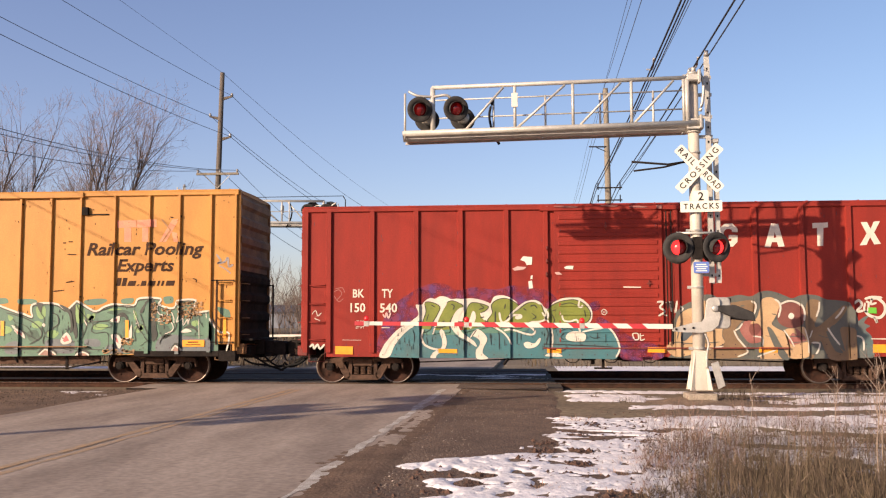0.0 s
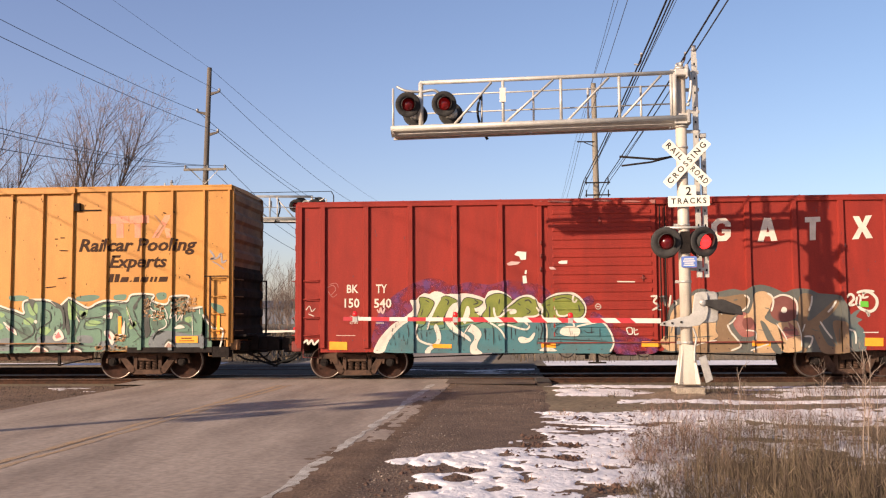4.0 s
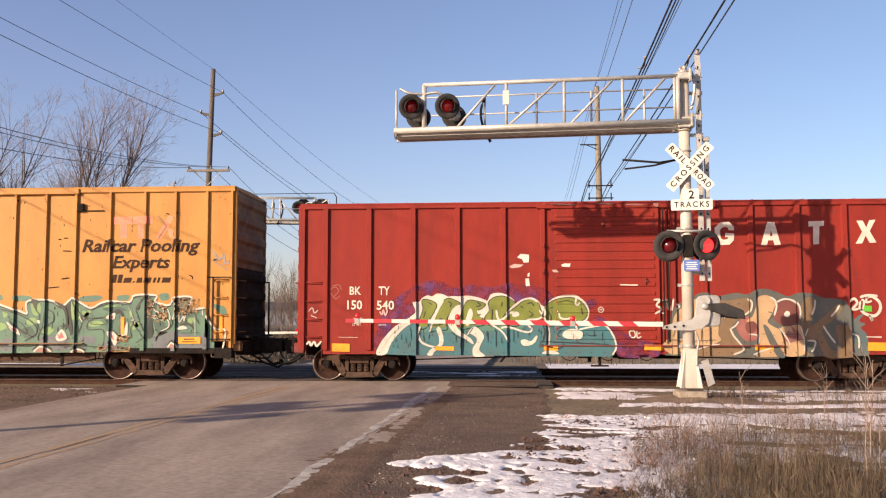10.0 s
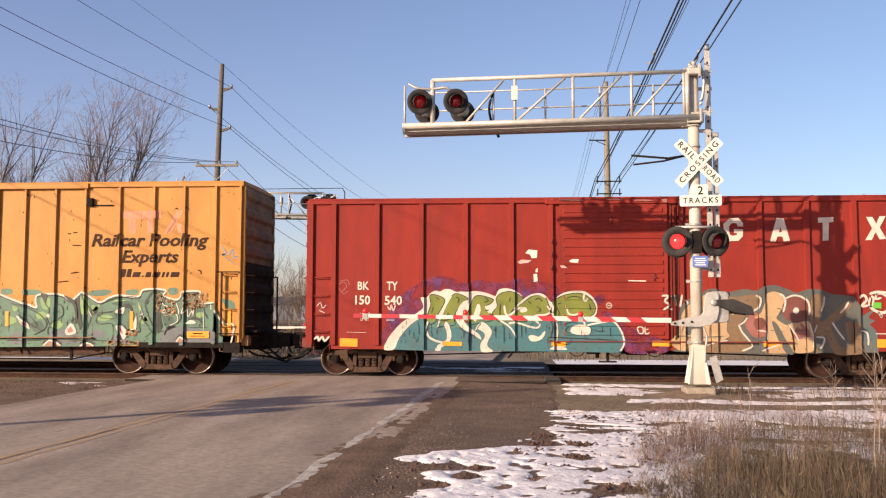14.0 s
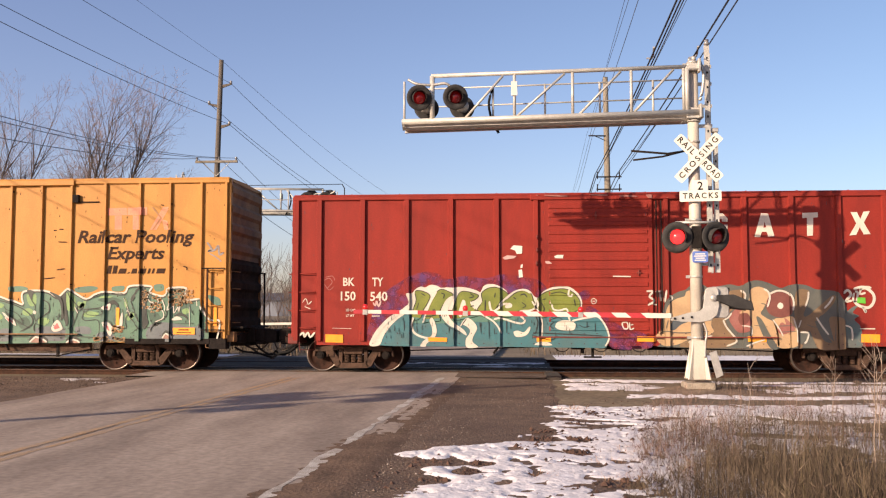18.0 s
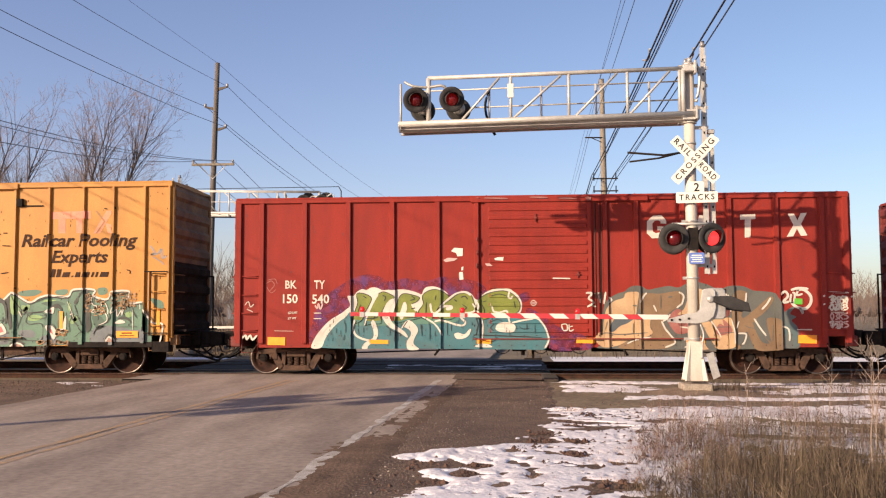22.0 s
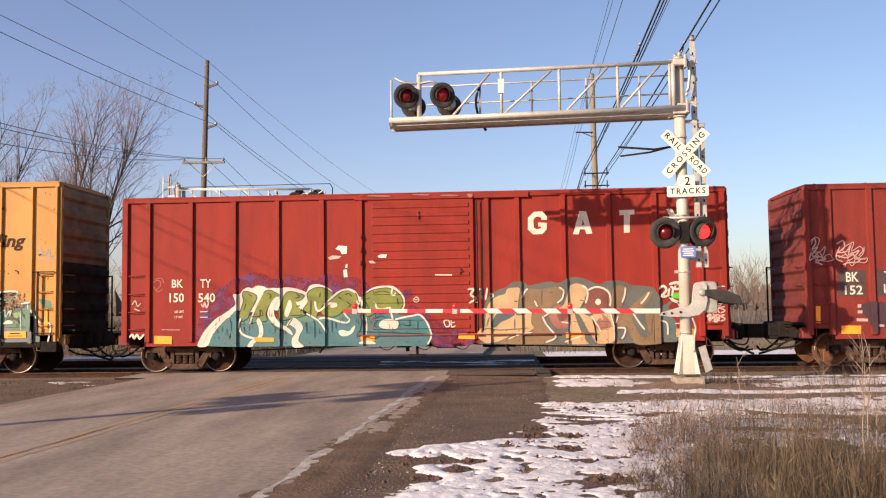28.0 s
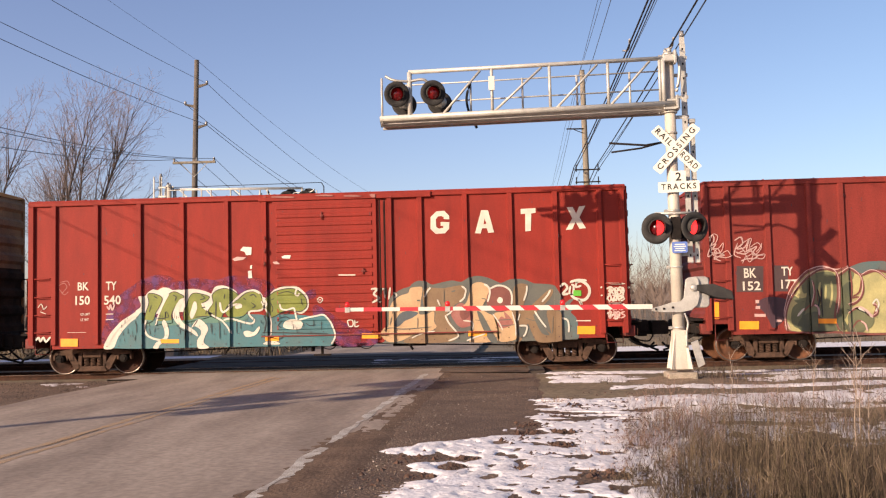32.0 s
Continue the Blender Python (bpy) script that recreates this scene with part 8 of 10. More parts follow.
red_side.stroke("graffiti_stroke", [(13.59, 1.20), (13.73, 1.14), (13.76, 0.98), (13.75, 0.84)], 0.042, 9, G_WHITE)
red_side.stroke("graffiti_stroke", [(10.18, 1.79), (10.27, 1.96), (10.34, 2.03)], 0.045, 9, G_WHITE)
red_side.stroke("graffiti_stroke", [(11.12, 2.05), (11.22, 1.96), (11.20, 1.82), (11.16, 1.74), (11.06, 1.66)], 0.042, 9, G_WHITE)
red_side.stroke("graffiti_stroke", [(11.68, 2.09), (11.79, 2.01), (11.82, 1.86), (11.76, 1.64)], 0.045, 9, G_WHITE)
red_side.stroke("graffiti_stroke", [(10.50, 1.73), (10.57, 1.57)], 0.037, 9, G_WHITE)
red_side.stroke("graffiti_stroke", [(10.69, 1.33), (10.77, 1.15), (10.88, 1.01), (11.01, 0.81), (10.76, 0.69)], 0.042, 9, G_WHITE)
red_side.stroke("graffiti_stroke", [(11.22, 0.69), (11.40, 0.76), (11.68, 0.85)], 0.037, 9, G_WHITE)
red_side.stroke("graffiti_stroke", [(9.84, 0.78), (10.09, 0.89), (10.43, 0.94)], 0.031, 9, G_WHITE)
red_side.stroke("graffiti_stroke", [(11.88, 1.34), (12.04, 1.10), (12.12, 0.93)], 0.031, 9, G_WHITE)
red_side.stroke("graffiti_stroke", [(10.90, 1.50), (10.82, 1.39), (10.72, 1.33)], 0.037, 9, G_WHITE)
red_side.stroke("graffiti_stroke", [(11.14, 1.19), (11.37, 1.14), (11.36, 0.94)], 0.034, 9, G_WHITE)
red_side.stroke("graffiti_stroke", [(12.36, 1.37), (12.44, 1.05), (12.44, 0.78)], 0.031, 9, G_WHITE)
red_side.stroke("graffiti_line", [(10.00, 1.29), (9.99, 1.03)], 0.017, 8, G_GREY)
red_side.stroke("graffiti_line", [(10.68, 1.98), (10.67, 1.64)], 0.017, 8, G_GREY)
red_side.stroke("graffiti_line", [(10.86, 1.92), (10.96, 1.94)], 0.031, 8, G_GREY)
red_side.stroke("graffiti_line", [(9.36, 1.33), (9.30, 1.12)], 0.020, 8, G_GREY)
red_side.stroke("graffiti_line", [(9.18, 1.02), (9.35, 1.05), (9.64, 1.01), (10.35, 1.05)], 0.023, 8, G_GREY)
red_side.stroke("graffiti_line", [(11.61, 1.73), (11.72, 1.70), (11.66, 1.59)], 0.023, 8, G_GREY)
red_side.stroke("graffiti_line", [(11.43, 1.20), (11.76, 1.16)], 0.017, 8, G_GREY)
red_side.stroke("graffiti_line", [(11.96, 1.18), (12.36, 1.19)], 0.020, 8, G_GREY)
red_side.stroke("graffiti_line", [(12.04, 1.03), (12.44, 1.06)], 0.018, 8, G_GREY)
red_side.stroke("graffiti_line", [(9.42, 1.53), (9.36, 1.39)], 0.017, 8, G_GREY)
red_side.stroke("graffiti_line", [(13.38, 1.24), (13.35, 0.82)], 0.016, 8, G_GREY)
red_side.stroke("graffiti_line", [(12.69, 1.22), (12.86, 1.16), (13.03, 1.16)], 0.017, 8, G_GREY)
red_side.stroke("graffiti_line", [(9.99, 1.72), (10.08, 1.71)], 0.034, 8, G_GREY)
red_side.stroke("spray_tag", [(8.84, 2.03), (9, 2.03), (8.91, 1.9), (9.04, 1.8), (8.87, 1.69)], 0.05, 6, G_WHITE, "white sprayed scrawl")
red_side.stroke("spray_tag", [(9.07, 2.02), (9.24, 2.03)], 0.05, 6, G_WHITE, "white sprayed scrawl")
red_side.stroke("spray_tag", [(9.17, 1.99), (9.2, 1.79)], 0.05, 6, G_WHITE, "white sprayed scrawl")
red_side.stroke("spray_tag", [(9.33, 2.06), (9.28, 1.76)], 0.05, 6, G_WHITE, "white sprayed scrawl")
red_side.stroke("spray_tag", [(9.4, 1.93), (9.48, 1.87), (9.41, 1.79)], 0.04, 6, G_WHITE, "white sprayed scrawl")
red_side.stroke("spray_tag", [(9.02, 1.71), (9.11, 1.7)], 0.03, 6, G_WHITE, "white sprayed scrawl")
red_side.stroke("spray_tag", [(13.57, 1.97), (13.68, 2.05), (13.75, 1.94), (13.63, 1.79), (13.78, 1.8)], 0.06, 6, G_WHITE, "white sprayed scrawl")
red_side.stroke("spray_tag", [(13.83, 1.99), (13.8, 1.82), (13.88, 1.79), (13.91, 1.99), (13.85, 2.02)], 0.05, 6, G_WHITE, "white sprayed scrawl")
red_side.stroke("spray_tag", [(13.95, 2.07), (14.11, 2.1), (14.28, 1.95), (14.28, 1.76), (14.15, 1.63), (13.93, 1.68), (13.82, 1.8)], 0.07, 6, G_WHITE, "white sprayed scrawl")
red_side.stroke("spray_tag", [(14, 2.1), (13.96, 1.96), (14.1, 1.99)], 0.05, 6, G_WHITE, "white sprayed scrawl")
red_side.stroke("spray_tag", [(14.02, 1.65), (14.09, 1.51), (14.08, 1.59)], 0.05, 6, G_WHITE, "white sprayed scrawl")
red_side.stroke("spray_tag", [(8.27, 1.12), (8.24, 1.25), (8.36, 1.26), (8.37, 1.12), (8.27, 1.11)], 0.03, 6, G_WHITE, "white sprayed scrawl")
red_side.stroke("spray_tag", [(8.42, 1.27), (8.43, 1.1), (8.53, 1.13)], 0.03, 6, G_WHITE, "white sprayed scrawl")
red_side.stroke("spray_tag", [(8.44, 1.2), (8.51, 1.22)], 0.025, 6, G_WHITE, "white sprayed scrawl")
red_side.stroke("spray_tag", [(14.71, 2.03), (15.17, 2.01)], 0.04, 6, G_WHITE, "white sprayed scrawl")
red_side.stroke("spray_tag", [(14.72, 1.89), (14.83, 1.94), (14.8, 1.8), (14.91, 1.88), (14.94, 1.77), (15.05, 1.93), (15.13, 1.82)], 0.045, 6, G_WHITE, "white sprayed scrawl")
red_side.stroke("spray_tag", [(14.71, 1.63), (14.8, 1.74), (14.85, 1.6), (14.94, 1.74), (15.02, 1.63), (15.13, 1.71)], 0.045, 6, G_WHITE, "white sprayed scrawl")
red_side.stroke("spray_tag", [(14.74, 1.55), (15.07, 1.54)], 0.035, 6, G_WHITE, "white sprayed scrawl")
red_side.stroke("spray_tag", [(14.71, 1.28), (14.81, 1.32), (14.78, 1.19), (14.89, 1.27), (14.92, 1.13), (15.03, 1.26)], 0.045, 6, G_WHITE, "white sprayed scrawl")
red_side.stroke("spray_tag", [(14.57, 1.95), (14.6, 1.92)], 0.05, 6, G_WHITE, "white sprayed scrawl")
red_side.stroke("spray_tag", [(15.25, 1.93), (15.28, 1.9)], 0.05, 6, G_WHITE, "white sprayed scrawl")
red_side.stroke("spray_tag", [(14.58, 1.75), (14.59, 1.72)], 0.05, 6, G_WHITE, "white sprayed scrawl")
red_side.stroke("spray_tag", [(0.17, 0.93), (0.26, 1), (0.29, 0.9), (0.38, 1), (0.44, 0.89), (0.56, 1.01)], 0.05, 6, G_WHITE, "white sprayed scrawl")
red_side.stroke("spray_tag", [(0.23, 1.76), (0.32, 1.86), (0.38, 1.72), (0.47, 1.8)], 0.018, 6, G_WHITE, "white sprayed scrawl")
red_side.stroke("spray_tag", [(0.29, 1.66), (0.44, 1.6)], 0.018, 6, G_WHITE, "white sprayed scrawl")
red_side.stroke("spray_tag", [(7.48, 1.79), (7.55, 1.86), (7.62, 1.79), (7.55, 1.72)], 0.02, 5, G_WHITE, closed=True)
red_side.stroke("spray_tag", [(7.51, 1.79), (7.59, 1.79)], 0.02, 5, G_WHITE)
red_side.stroke("spray_tag", [(14.74, 1.91), (14.81, 1.91), (14.77, 1.84), (14.81, 1.79), (14.74, 1.76)], 0.032, 7, G_WHITE)
red_side.stroke("spray_tag", [(14.82, 1.76), (14.83, 1.92), (14.89, 1.89), (14.84, 1.84), (14.89, 1.76)], 0.032, 7, G_WHITE)
red_side.stroke("spray_tag", [(14.98, 1.92), (14.91, 1.89), (14.98, 1.82), (14.91, 1.76)], 0.032, 7, G_WHITE)
red_side.stroke("spray_tag", [(14.99, 1.92), (14.99, 1.77), (15.06, 1.77), (15.05, 1.86), (15.01, 1.84)], 0.032, 7, G_WHITE)
red_side.stroke("spray_tag", [(15.08, 1.84), (15.11, 1.92), (15.14, 1.84), (15.11, 1.76), (15.08, 1.84)], 0.032, 7, G_WHITE)
red_side.stroke("spray_tag", [(14.74, 1.66), (14.78, 1.74), (14.82, 1.66), (14.78, 1.58), (14.74, 1.66)], 0.032, 7, G_WHITE)
red_side.stroke("spray_tag", [(14.85, 1.73), (14.93, 1.73), (14.88, 1.66), (14.93, 1.61), (14.85, 1.58)], 0.032, 7, G_WHITE)
red_side.stroke("spray_tag", [(14.95, 1.58), (14.96, 1.74), (15.03, 1.71), (14.98, 1.66), (15.03, 1.58)], 0.032, 7, G_WHITE)
red_side.stroke("spray_tag", [(15.14, 1.74), (15.05, 1.71), (15.14, 1.64), (15.05, 1.58)], 0.032, 7, G_WHITE)
red_side.stroke("spray_tag", [(14.74, 1.44), (14.78, 1.52), (14.82, 1.44), (14.78, 1.36), (14.74, 1.44)], 0.032, 7, G_PINK)
red_side.stroke("spray_tag", [(14.85, 1.51), (14.93, 1.51), (14.88, 1.44), (14.93, 1.39), (14.85, 1.36)], 0.032, 7, G_PINK)
red_side.stroke("spray_tag", [(14.95, 1.36), (14.96, 1.52), (15.03, 1.49), (14.98, 1.44), (15.03, 1.36)], 0.032, 7, G_PINK)
red_side.stroke("spray_tag", [(15.14, 1.52), (15.05, 1.49), (15.14, 1.42), (15.05, 1.36)], 0.032, 7, G_PINK)
red_side.stroke("spray_tag", [(14.74, 1.24), (14.78, 1.32), (14.82, 1.24), (14.78, 1.16), (14.74, 1.24)], 0.032, 7, G_PINK)
red_side.stroke("spray_tag", [(14.85, 1.31), (14.93, 1.31), (14.88, 1.24), (14.93, 1.19), (14.85, 1.16)], 0.032, 7, G_PINK)
red_side.stroke("spray_tag", [(14.95, 1.16), (14.96, 1.32), (15.03, 1.29), (14.98, 1.24), (15.03, 1.16)], 0.032, 7, G_PINK)
red_side.stroke("spray_tag", [(15.14, 1.32), (15.05, 1.29), (15.14, 1.22), (15.05, 1.16)], 0.032, 7, G_PINK)
red_side.stroke("spray_tag", [(13.82, 2.08), (14.0, 2.13), (14.24, 2.11)], 0.06, 7, G_WHITE)
red_side.stroke("spray_tag", [(2.04, 1.76), (2.10, 1.68), (2.13, 1.80), (2.18, 1.66), (2.24, 1.80)], 0.04, 7, G_PINK, "worn white smear under the stencil")
red_side.fill("routing_card", [(13.9, 1.88), (14.09, 1.87), (14.09, 1.73), (13.89, 1.74)], 7, G_CARD, "bright green card", round_it=False)
red_side.stroke("spray_tag", [(0.78, 2.32), (0.91, 2.38), (0.99, 2.28), (0.91, 2.17), (0.85, 2.11)], 0.016, 4, G_SCUFF, "faint scratched scrawl")
red_side.stroke("spray_tag", [(0.79, 2.23), (0.91, 2.08), (1.03, 2.16)], 0.016, 4, G_SCUFF, "faint scratched scrawl")
red_side.stroke("spray_tag", [(0.82, 2.4), (1, 2.43), (1.06, 2.31)], 0.016, 4, G_SCUFF, "faint scratched scrawl")
red_side.stroke("spray_tag", [(0.23, 1.76), (0.32, 1.86), (0.38, 1.72), (0.47, 1.8), (0.29, 1.66), (0.44, 1.6), (0.35, 1.54)], 0.016, 4, G_SCUFF, "faint scratched scrawl")

# first red car: stencils, cards, reflectors
red_side.fill("paper_card", [(5.50, 3.10), (5.58, 3.19), (5.80, 3.17), (5.79, 2.98), (5.66, 2.97), (5.62, 3.06)], 6, WHITE, "torn white paper card", round_it=False)
red_side.fill("paper_card", [(5.30, 2.88), (5.42, 2.94), (5.66, 2.92), (5.58, 2.86), (5.36, 2.83)], 6, G_PINK, "torn white paper card", round_it=False)
red_side.fill("paper_card", [(5.70, 2.57), (5.79, 2.58), (5.81, 2.39), (5.71, 2.38)], 6, WHITE, "torn white paper card", round_it=False)
red_side.fill("paper_card", [(6.58, 2.90), (6.66, 2.94), (6.82, 2.94), (6.80, 2.85), (6.62, 2.86)], 6, WHITE, "torn white paper card", round_it=False)
red_side.fill("paper_card", [(6.35, 2.78), (6.46, 2.79), (6.54, 2.72), (6.40, 2.72)], 6, G_PINK, "torn white paper card", round_it=False)
red_side.fill("paper_card", [(5.76, 2.70), (5.81, 2.72), (5.80, 2.62), (5.75, 2.62)], 6, WHITE, "torn white paper card", round_it=False)
red_side.fill("reflector", [(0.83, 0.96), (1.28, 0.95), (1.28, 0.75), (0.83, 0.76)], 7, REFLECT, "orange reflector strip", round_it=False)
red_side.fill("reflector", [(3.44, 0.89), (3.91, 0.88), (3.91, 0.78), (3.44, 0.79)], 7, REFLECT, "orange reflector strip", round_it=False)
red_side.fill("reflector", [(6.14, 0.91), (6.49, 0.91), (6.49, 0.78), (6.14, 0.79)], 7, REFLECT, "orange reflector strip", round_it=False)
red_side.fill("reflector", [(8.6, 0.93), (9.07, 0.92), (9.06, 0.79), (8.59, 0.8)], 7, REFLECT, "orange reflector strip", round_it=False)
red_side.fill("reflector", [(11.26, 0.93), (11.73, 0.92), (11.72, 0.79), (11.26, 0.8)], 7, REFLECT, "orange reflector strip", round_it=False)
red_side.fill("reflector", [(13.97, 0.99), (14.41, 0.98), (14.4, 0.78), (13.96, 0.79)], 7, REFLECT, "orange reflector strip", round_it=False)
red_side.words("stencil", "LD LMT", 0.083, 1.473, 1.570, 5, LETTER, width=0.240)
red_side.words("stencil", "LT WT", 0.083, 1.458, 1.430, 5, LETTER, width=0.210)
red_side.words("stencil", "BK", 0.290, 1.418, 2.285, 5, LETTER, width=0.290)
red_side.words("stencil", "TY", 0.304, 2.153, 2.280, 5, LETTER, width=0.280)
red_side.words("stencil", "150", 0.317, 1.403, 1.925, 5, LETTER, width=0.380)
red_side.words("stencil", "540", 0.317, 2.183, 1.915, 6, LETTER, width=0.440)
red_side.fill("stencil_bar", [(2.01, 1.57), (2.2, 1.57), (2.2, 1.55), (2.01, 1.55)], 5, LETTER, round_it=False)
red_side.fill("stencil_bar", [(2.01, 1.43), (2.21, 1.43), (2.21, 1.41), (2.01, 1.41)], 5, LETTER, round_it=False)
red_side.fill("stencil_bar", [(1, 1.12), (1.49, 1.11), (1.49, 1.1), (1, 1.11)], 5, LETTER, round_it=False)
red_side.fill("stencil_bar", [(13.94, 1.13), (14.3, 1.13), (14.3, 1.1), (13.94, 1.11)], 5, LETTER, round_it=False)
red_side.fill("stencil_bar", [(8.03, 2.42), (8.46, 2.41), (8.46, 2.38), (8.03, 2.39)], 5, LETTER, round_it=False)
red_side.fill("block_shape", [(10.38, 3.81), (10.53, 3.95), (10.73, 3.96), (10.85, 3.83), (10.85, 3.74), (10.71, 3.75), (10.71, 3.8), (10.65, 3.83), (10.57, 3.82), (10.51, 3.75), (10.52, 3.55), (10.59, 3.51), (10.69, 3.53), (10.7, 3.58), (10.63, 3.58), (10.63, 3.68), (10.85, 3.67), (10.84, 3.5), (10.73, 3.39), (10.5, 3.38), (10.37, 3.51)], 5, LETTER, "large white block shape", round_it=False)
red_side.fill("block_shape", [(11.49, 3.37), (11.66, 3.95), (11.83, 3.94), (11.97, 3.38), (11.82, 3.37), (11.79, 3.49), (11.67, 3.49), (11.63, 3.36)], 5, LETTER, "large white block shape", round_it=False)
red_side.fill("block_shape", [(12.65, 3.95), (13.02, 3.96), (13.02, 3.84), (12.91, 3.83), (12.89, 3.39), (12.75, 3.38), (12.76, 3.83), (12.65, 3.82)], 5, LETTER, "large white block shape", round_it=False)
red_side.fill("block_shape", [(13.8, 3.96), (13.95, 3.96), (14.03, 3.79), (14.11, 3.97), (14.26, 3.98), (14.11, 3.7), (14.26, 3.42), (14.1, 3.41), (14.01, 3.59), (13.92, 3.4), (13.76, 3.39), (13.93, 3.68)], 5, LETTER, "large white block shape", round_it=False)
red_side.fill("block_hole", [(11.71, 3.59), (11.74, 3.74), (11.78, 3.6)], 6, RED, round_it=False)

# second red car
red_side_2.fill("number_panel", [(0.74, 2.38), (1.39, 2.36), (1.36, 1.72), (0.71, 1.74)], 1, G_PANEL, "dark grey painted panel", round_it=False)
red_side_2.fill("number_panel", [(1.65, 2.37), (1.99, 2.36), (1.96, 1.72), (1.62, 1.73)], 1, G_PANEL, "dark grey painted panel", round_it=False)
red_side_2.fill("graffiti_fill", [(1.97, 0.75), (1.86, 1.03), (1.91, 1.39), (2.03, 1.73), (2.25, 2.02), (2.48, 2.21), (2.81, 2.28), (3.13, 2.19), (3.4, 2.27), (3.72, 2.09), (4.02, 2.17), (4.34, 2.13), (4.6, 1.88), (4.56, 0.72), (3.05, 0.7)], 2, G_LEMON, "pale yellow graffiti letters")
red_side_2.stroke("graffiti_outline", [(1.97, 0.75), (1.86, 1.03), (1.91, 1.39), (2.03, 1.73), (2.25, 2.02), (2.48, 2.21), (2.81, 2.28), (3.13, 2.19), (3.4, 2.27), (3.72, 2.09), (4.02, 2.17), (4.34, 2.13), (4.6, 1.88), (4.56, 0.72), (3.05, 0.7)], 0.06, 8, G_MAROON, "maroon graffiti outline", closed=True)
red_side_2.stroke("graffiti_outline", [(1.97, 0.78), (1.84, 1.12), (1.9, 1.46), (2.02, 1.78), (2.25, 2.06), (2.49, 2.25), (2.82, 2.32), (3.14, 2.23), (3.42, 2.31)], 0.03, 7, G_PINK)
red_side_2.fill("graffiti_letter", [(2.05, 1.32), (2.28, 1.45), (2.55, 1.38), (2.52, 0.89), (2.18, 0.8), (2.01, 0.97)], 3, G_TANGREEN)
red_side_2.fill("graffiti_letter", [(3.17, 2.05), (3.4, 2.13), (3.41, 1.36), (3.2, 0.95), (3.09, 1.36)], 3, G_TANGREEN)
red_side_2.stroke("graffiti_line", [(3.13, 2.16), (3.15, 1.64), (3.05, 1.09), (3.14, 0.74)], 0.05, 9, G_MAROON)
red_side_2.stroke("graffiti_line", [(3.46, 2.24), (3.49, 1.77), (3.41, 1.29)], 0.04, 9, G_MAROON)
red_side_2.stroke("graffiti_line", [(2.32, 1.24), (2.49, 1.38), (2.65, 1.26), (2.65, 0.82)], 0.04, 9, G_MAROON)
red_side_2.stroke("graffiti_line", [(2.63, 1.79), (2.66, 1.44)], 0.03, 9, G_MAROON)
red_side_2.stroke("graffiti_line", [(2.76, 1.79), (2.71, 1.37)], 0.03, 9, G_MAROON)
red_side_2.stroke("graffiti_line", [(3.74, 2.06), (3.67, 1.69), (3.5, 1.56)], 0.04, 9, G_MAROON)
red_side_2.stroke("graffiti_line", [(3.47, 1.52), (3.64, 1.54), (3.6, 1.42), (3.46, 1.35)], 0.04, 9, G_MAROON)
red_side_2.stroke("graffiti_line", [(3.46, 0.8), (3.61, 0.97), (3.76, 0.87), (3.81, 0.71)], 0.04, 9, G_MAROON)
red_side_2.stroke("graffiti_line", [(3.75, 1.21), (3.95, 1.07), (4.05, 1.27), (4.01, 1.41)], 0.05, 9, G_MAROON)
red_side_2.stroke("graffiti_stroke", [(3.62, 1.28), (3.82, 1.18), (3.95, 1.04)], 0.06, 11, G_WHITE)
red_side_2.stroke("graffiti_stroke", [(2.15, 1.11), (2.32, 1.3)], 0.05, 11, G_WHITE)
red_side_2.stroke("graffiti_stroke", [(3.96, 1.37), (4.06, 1.48), (4.11, 1.34), (4.02, 1.18)], 0.04, 11, G_WHITE)
red_side_2.words("stencil", "BK", 0.331, 1.058, 2.200, 5, LETTER, width=0.300)
red_side_2.words("stencil", "152", 0.304, 1.083, 1.880, 5, LETTER, width=0.430)
red_side_2.words("stencil", "TY", 0.304, 1.958, 2.220, 5, LETTER, width=0.280)
red_side_2.words("stencil", "177", 0.304, 1.988, 1.900, 6, LETTER, width=0.380)
red_side_2.stroke("spray_tag", [(0.08, 3.08), (0.19, 3.16), (0.21, 3.02), (0.1, 2.88), (0.26, 2.94), (0.12, 2.74), (0.31, 2.71), (0.45, 2.65), (0.2, 2.6), (0.36, 2.51)], 0.03, 4, G_PINK, "pale pink sprayed scrawl")
red_side_2.stroke("spray_tag", [(0.09, 2.83), (0.03, 2.63), (0.17, 2.69), (0.29, 2.82), (0.39, 2.65)], 0.025, 4, G_PINK, "pale pink sprayed scrawl")
red_side_2.stroke("spray_tag", [(0.71, 3.01), (0.88, 3.09), (0.9, 2.92), (0.75, 2.81), (0.95, 2.83), (1.07, 3.03), (1, 2.75), (1.25, 2.85), (1.13, 2.66), (1.4, 2.63)], 0.03, 4, G_PINK, "pale pink sprayed scrawl")
red_side_2.stroke("spray_tag", [(0.72, 2.73), (0.94, 2.67), (1.11, 2.74), (1.24, 2.57), (0.99, 2.55), (0.85, 2.5)], 0.03, 4, G_PINK, "pale pink sprayed scrawl")
red_side_2.stroke("spray_tag", [(0.79, 2.95), (0.69, 2.67), (0.85, 2.58)], 0.025, 4, G_PINK, "pale pink sprayed scrawl")
red_side_2.stroke("spray_tag", [(0.09, 3), (0.19, 3.18), (0.3, 3.13), (0.24, 2.96), (0.1, 2.88), (0.29, 2.82), (0.43, 2.96), (0.37, 2.74), (0.17, 2.66), (0.47, 2.59), (0.64, 2.65)], 0.018, 15, G_PINK, "pale pink sprayed scrawl")
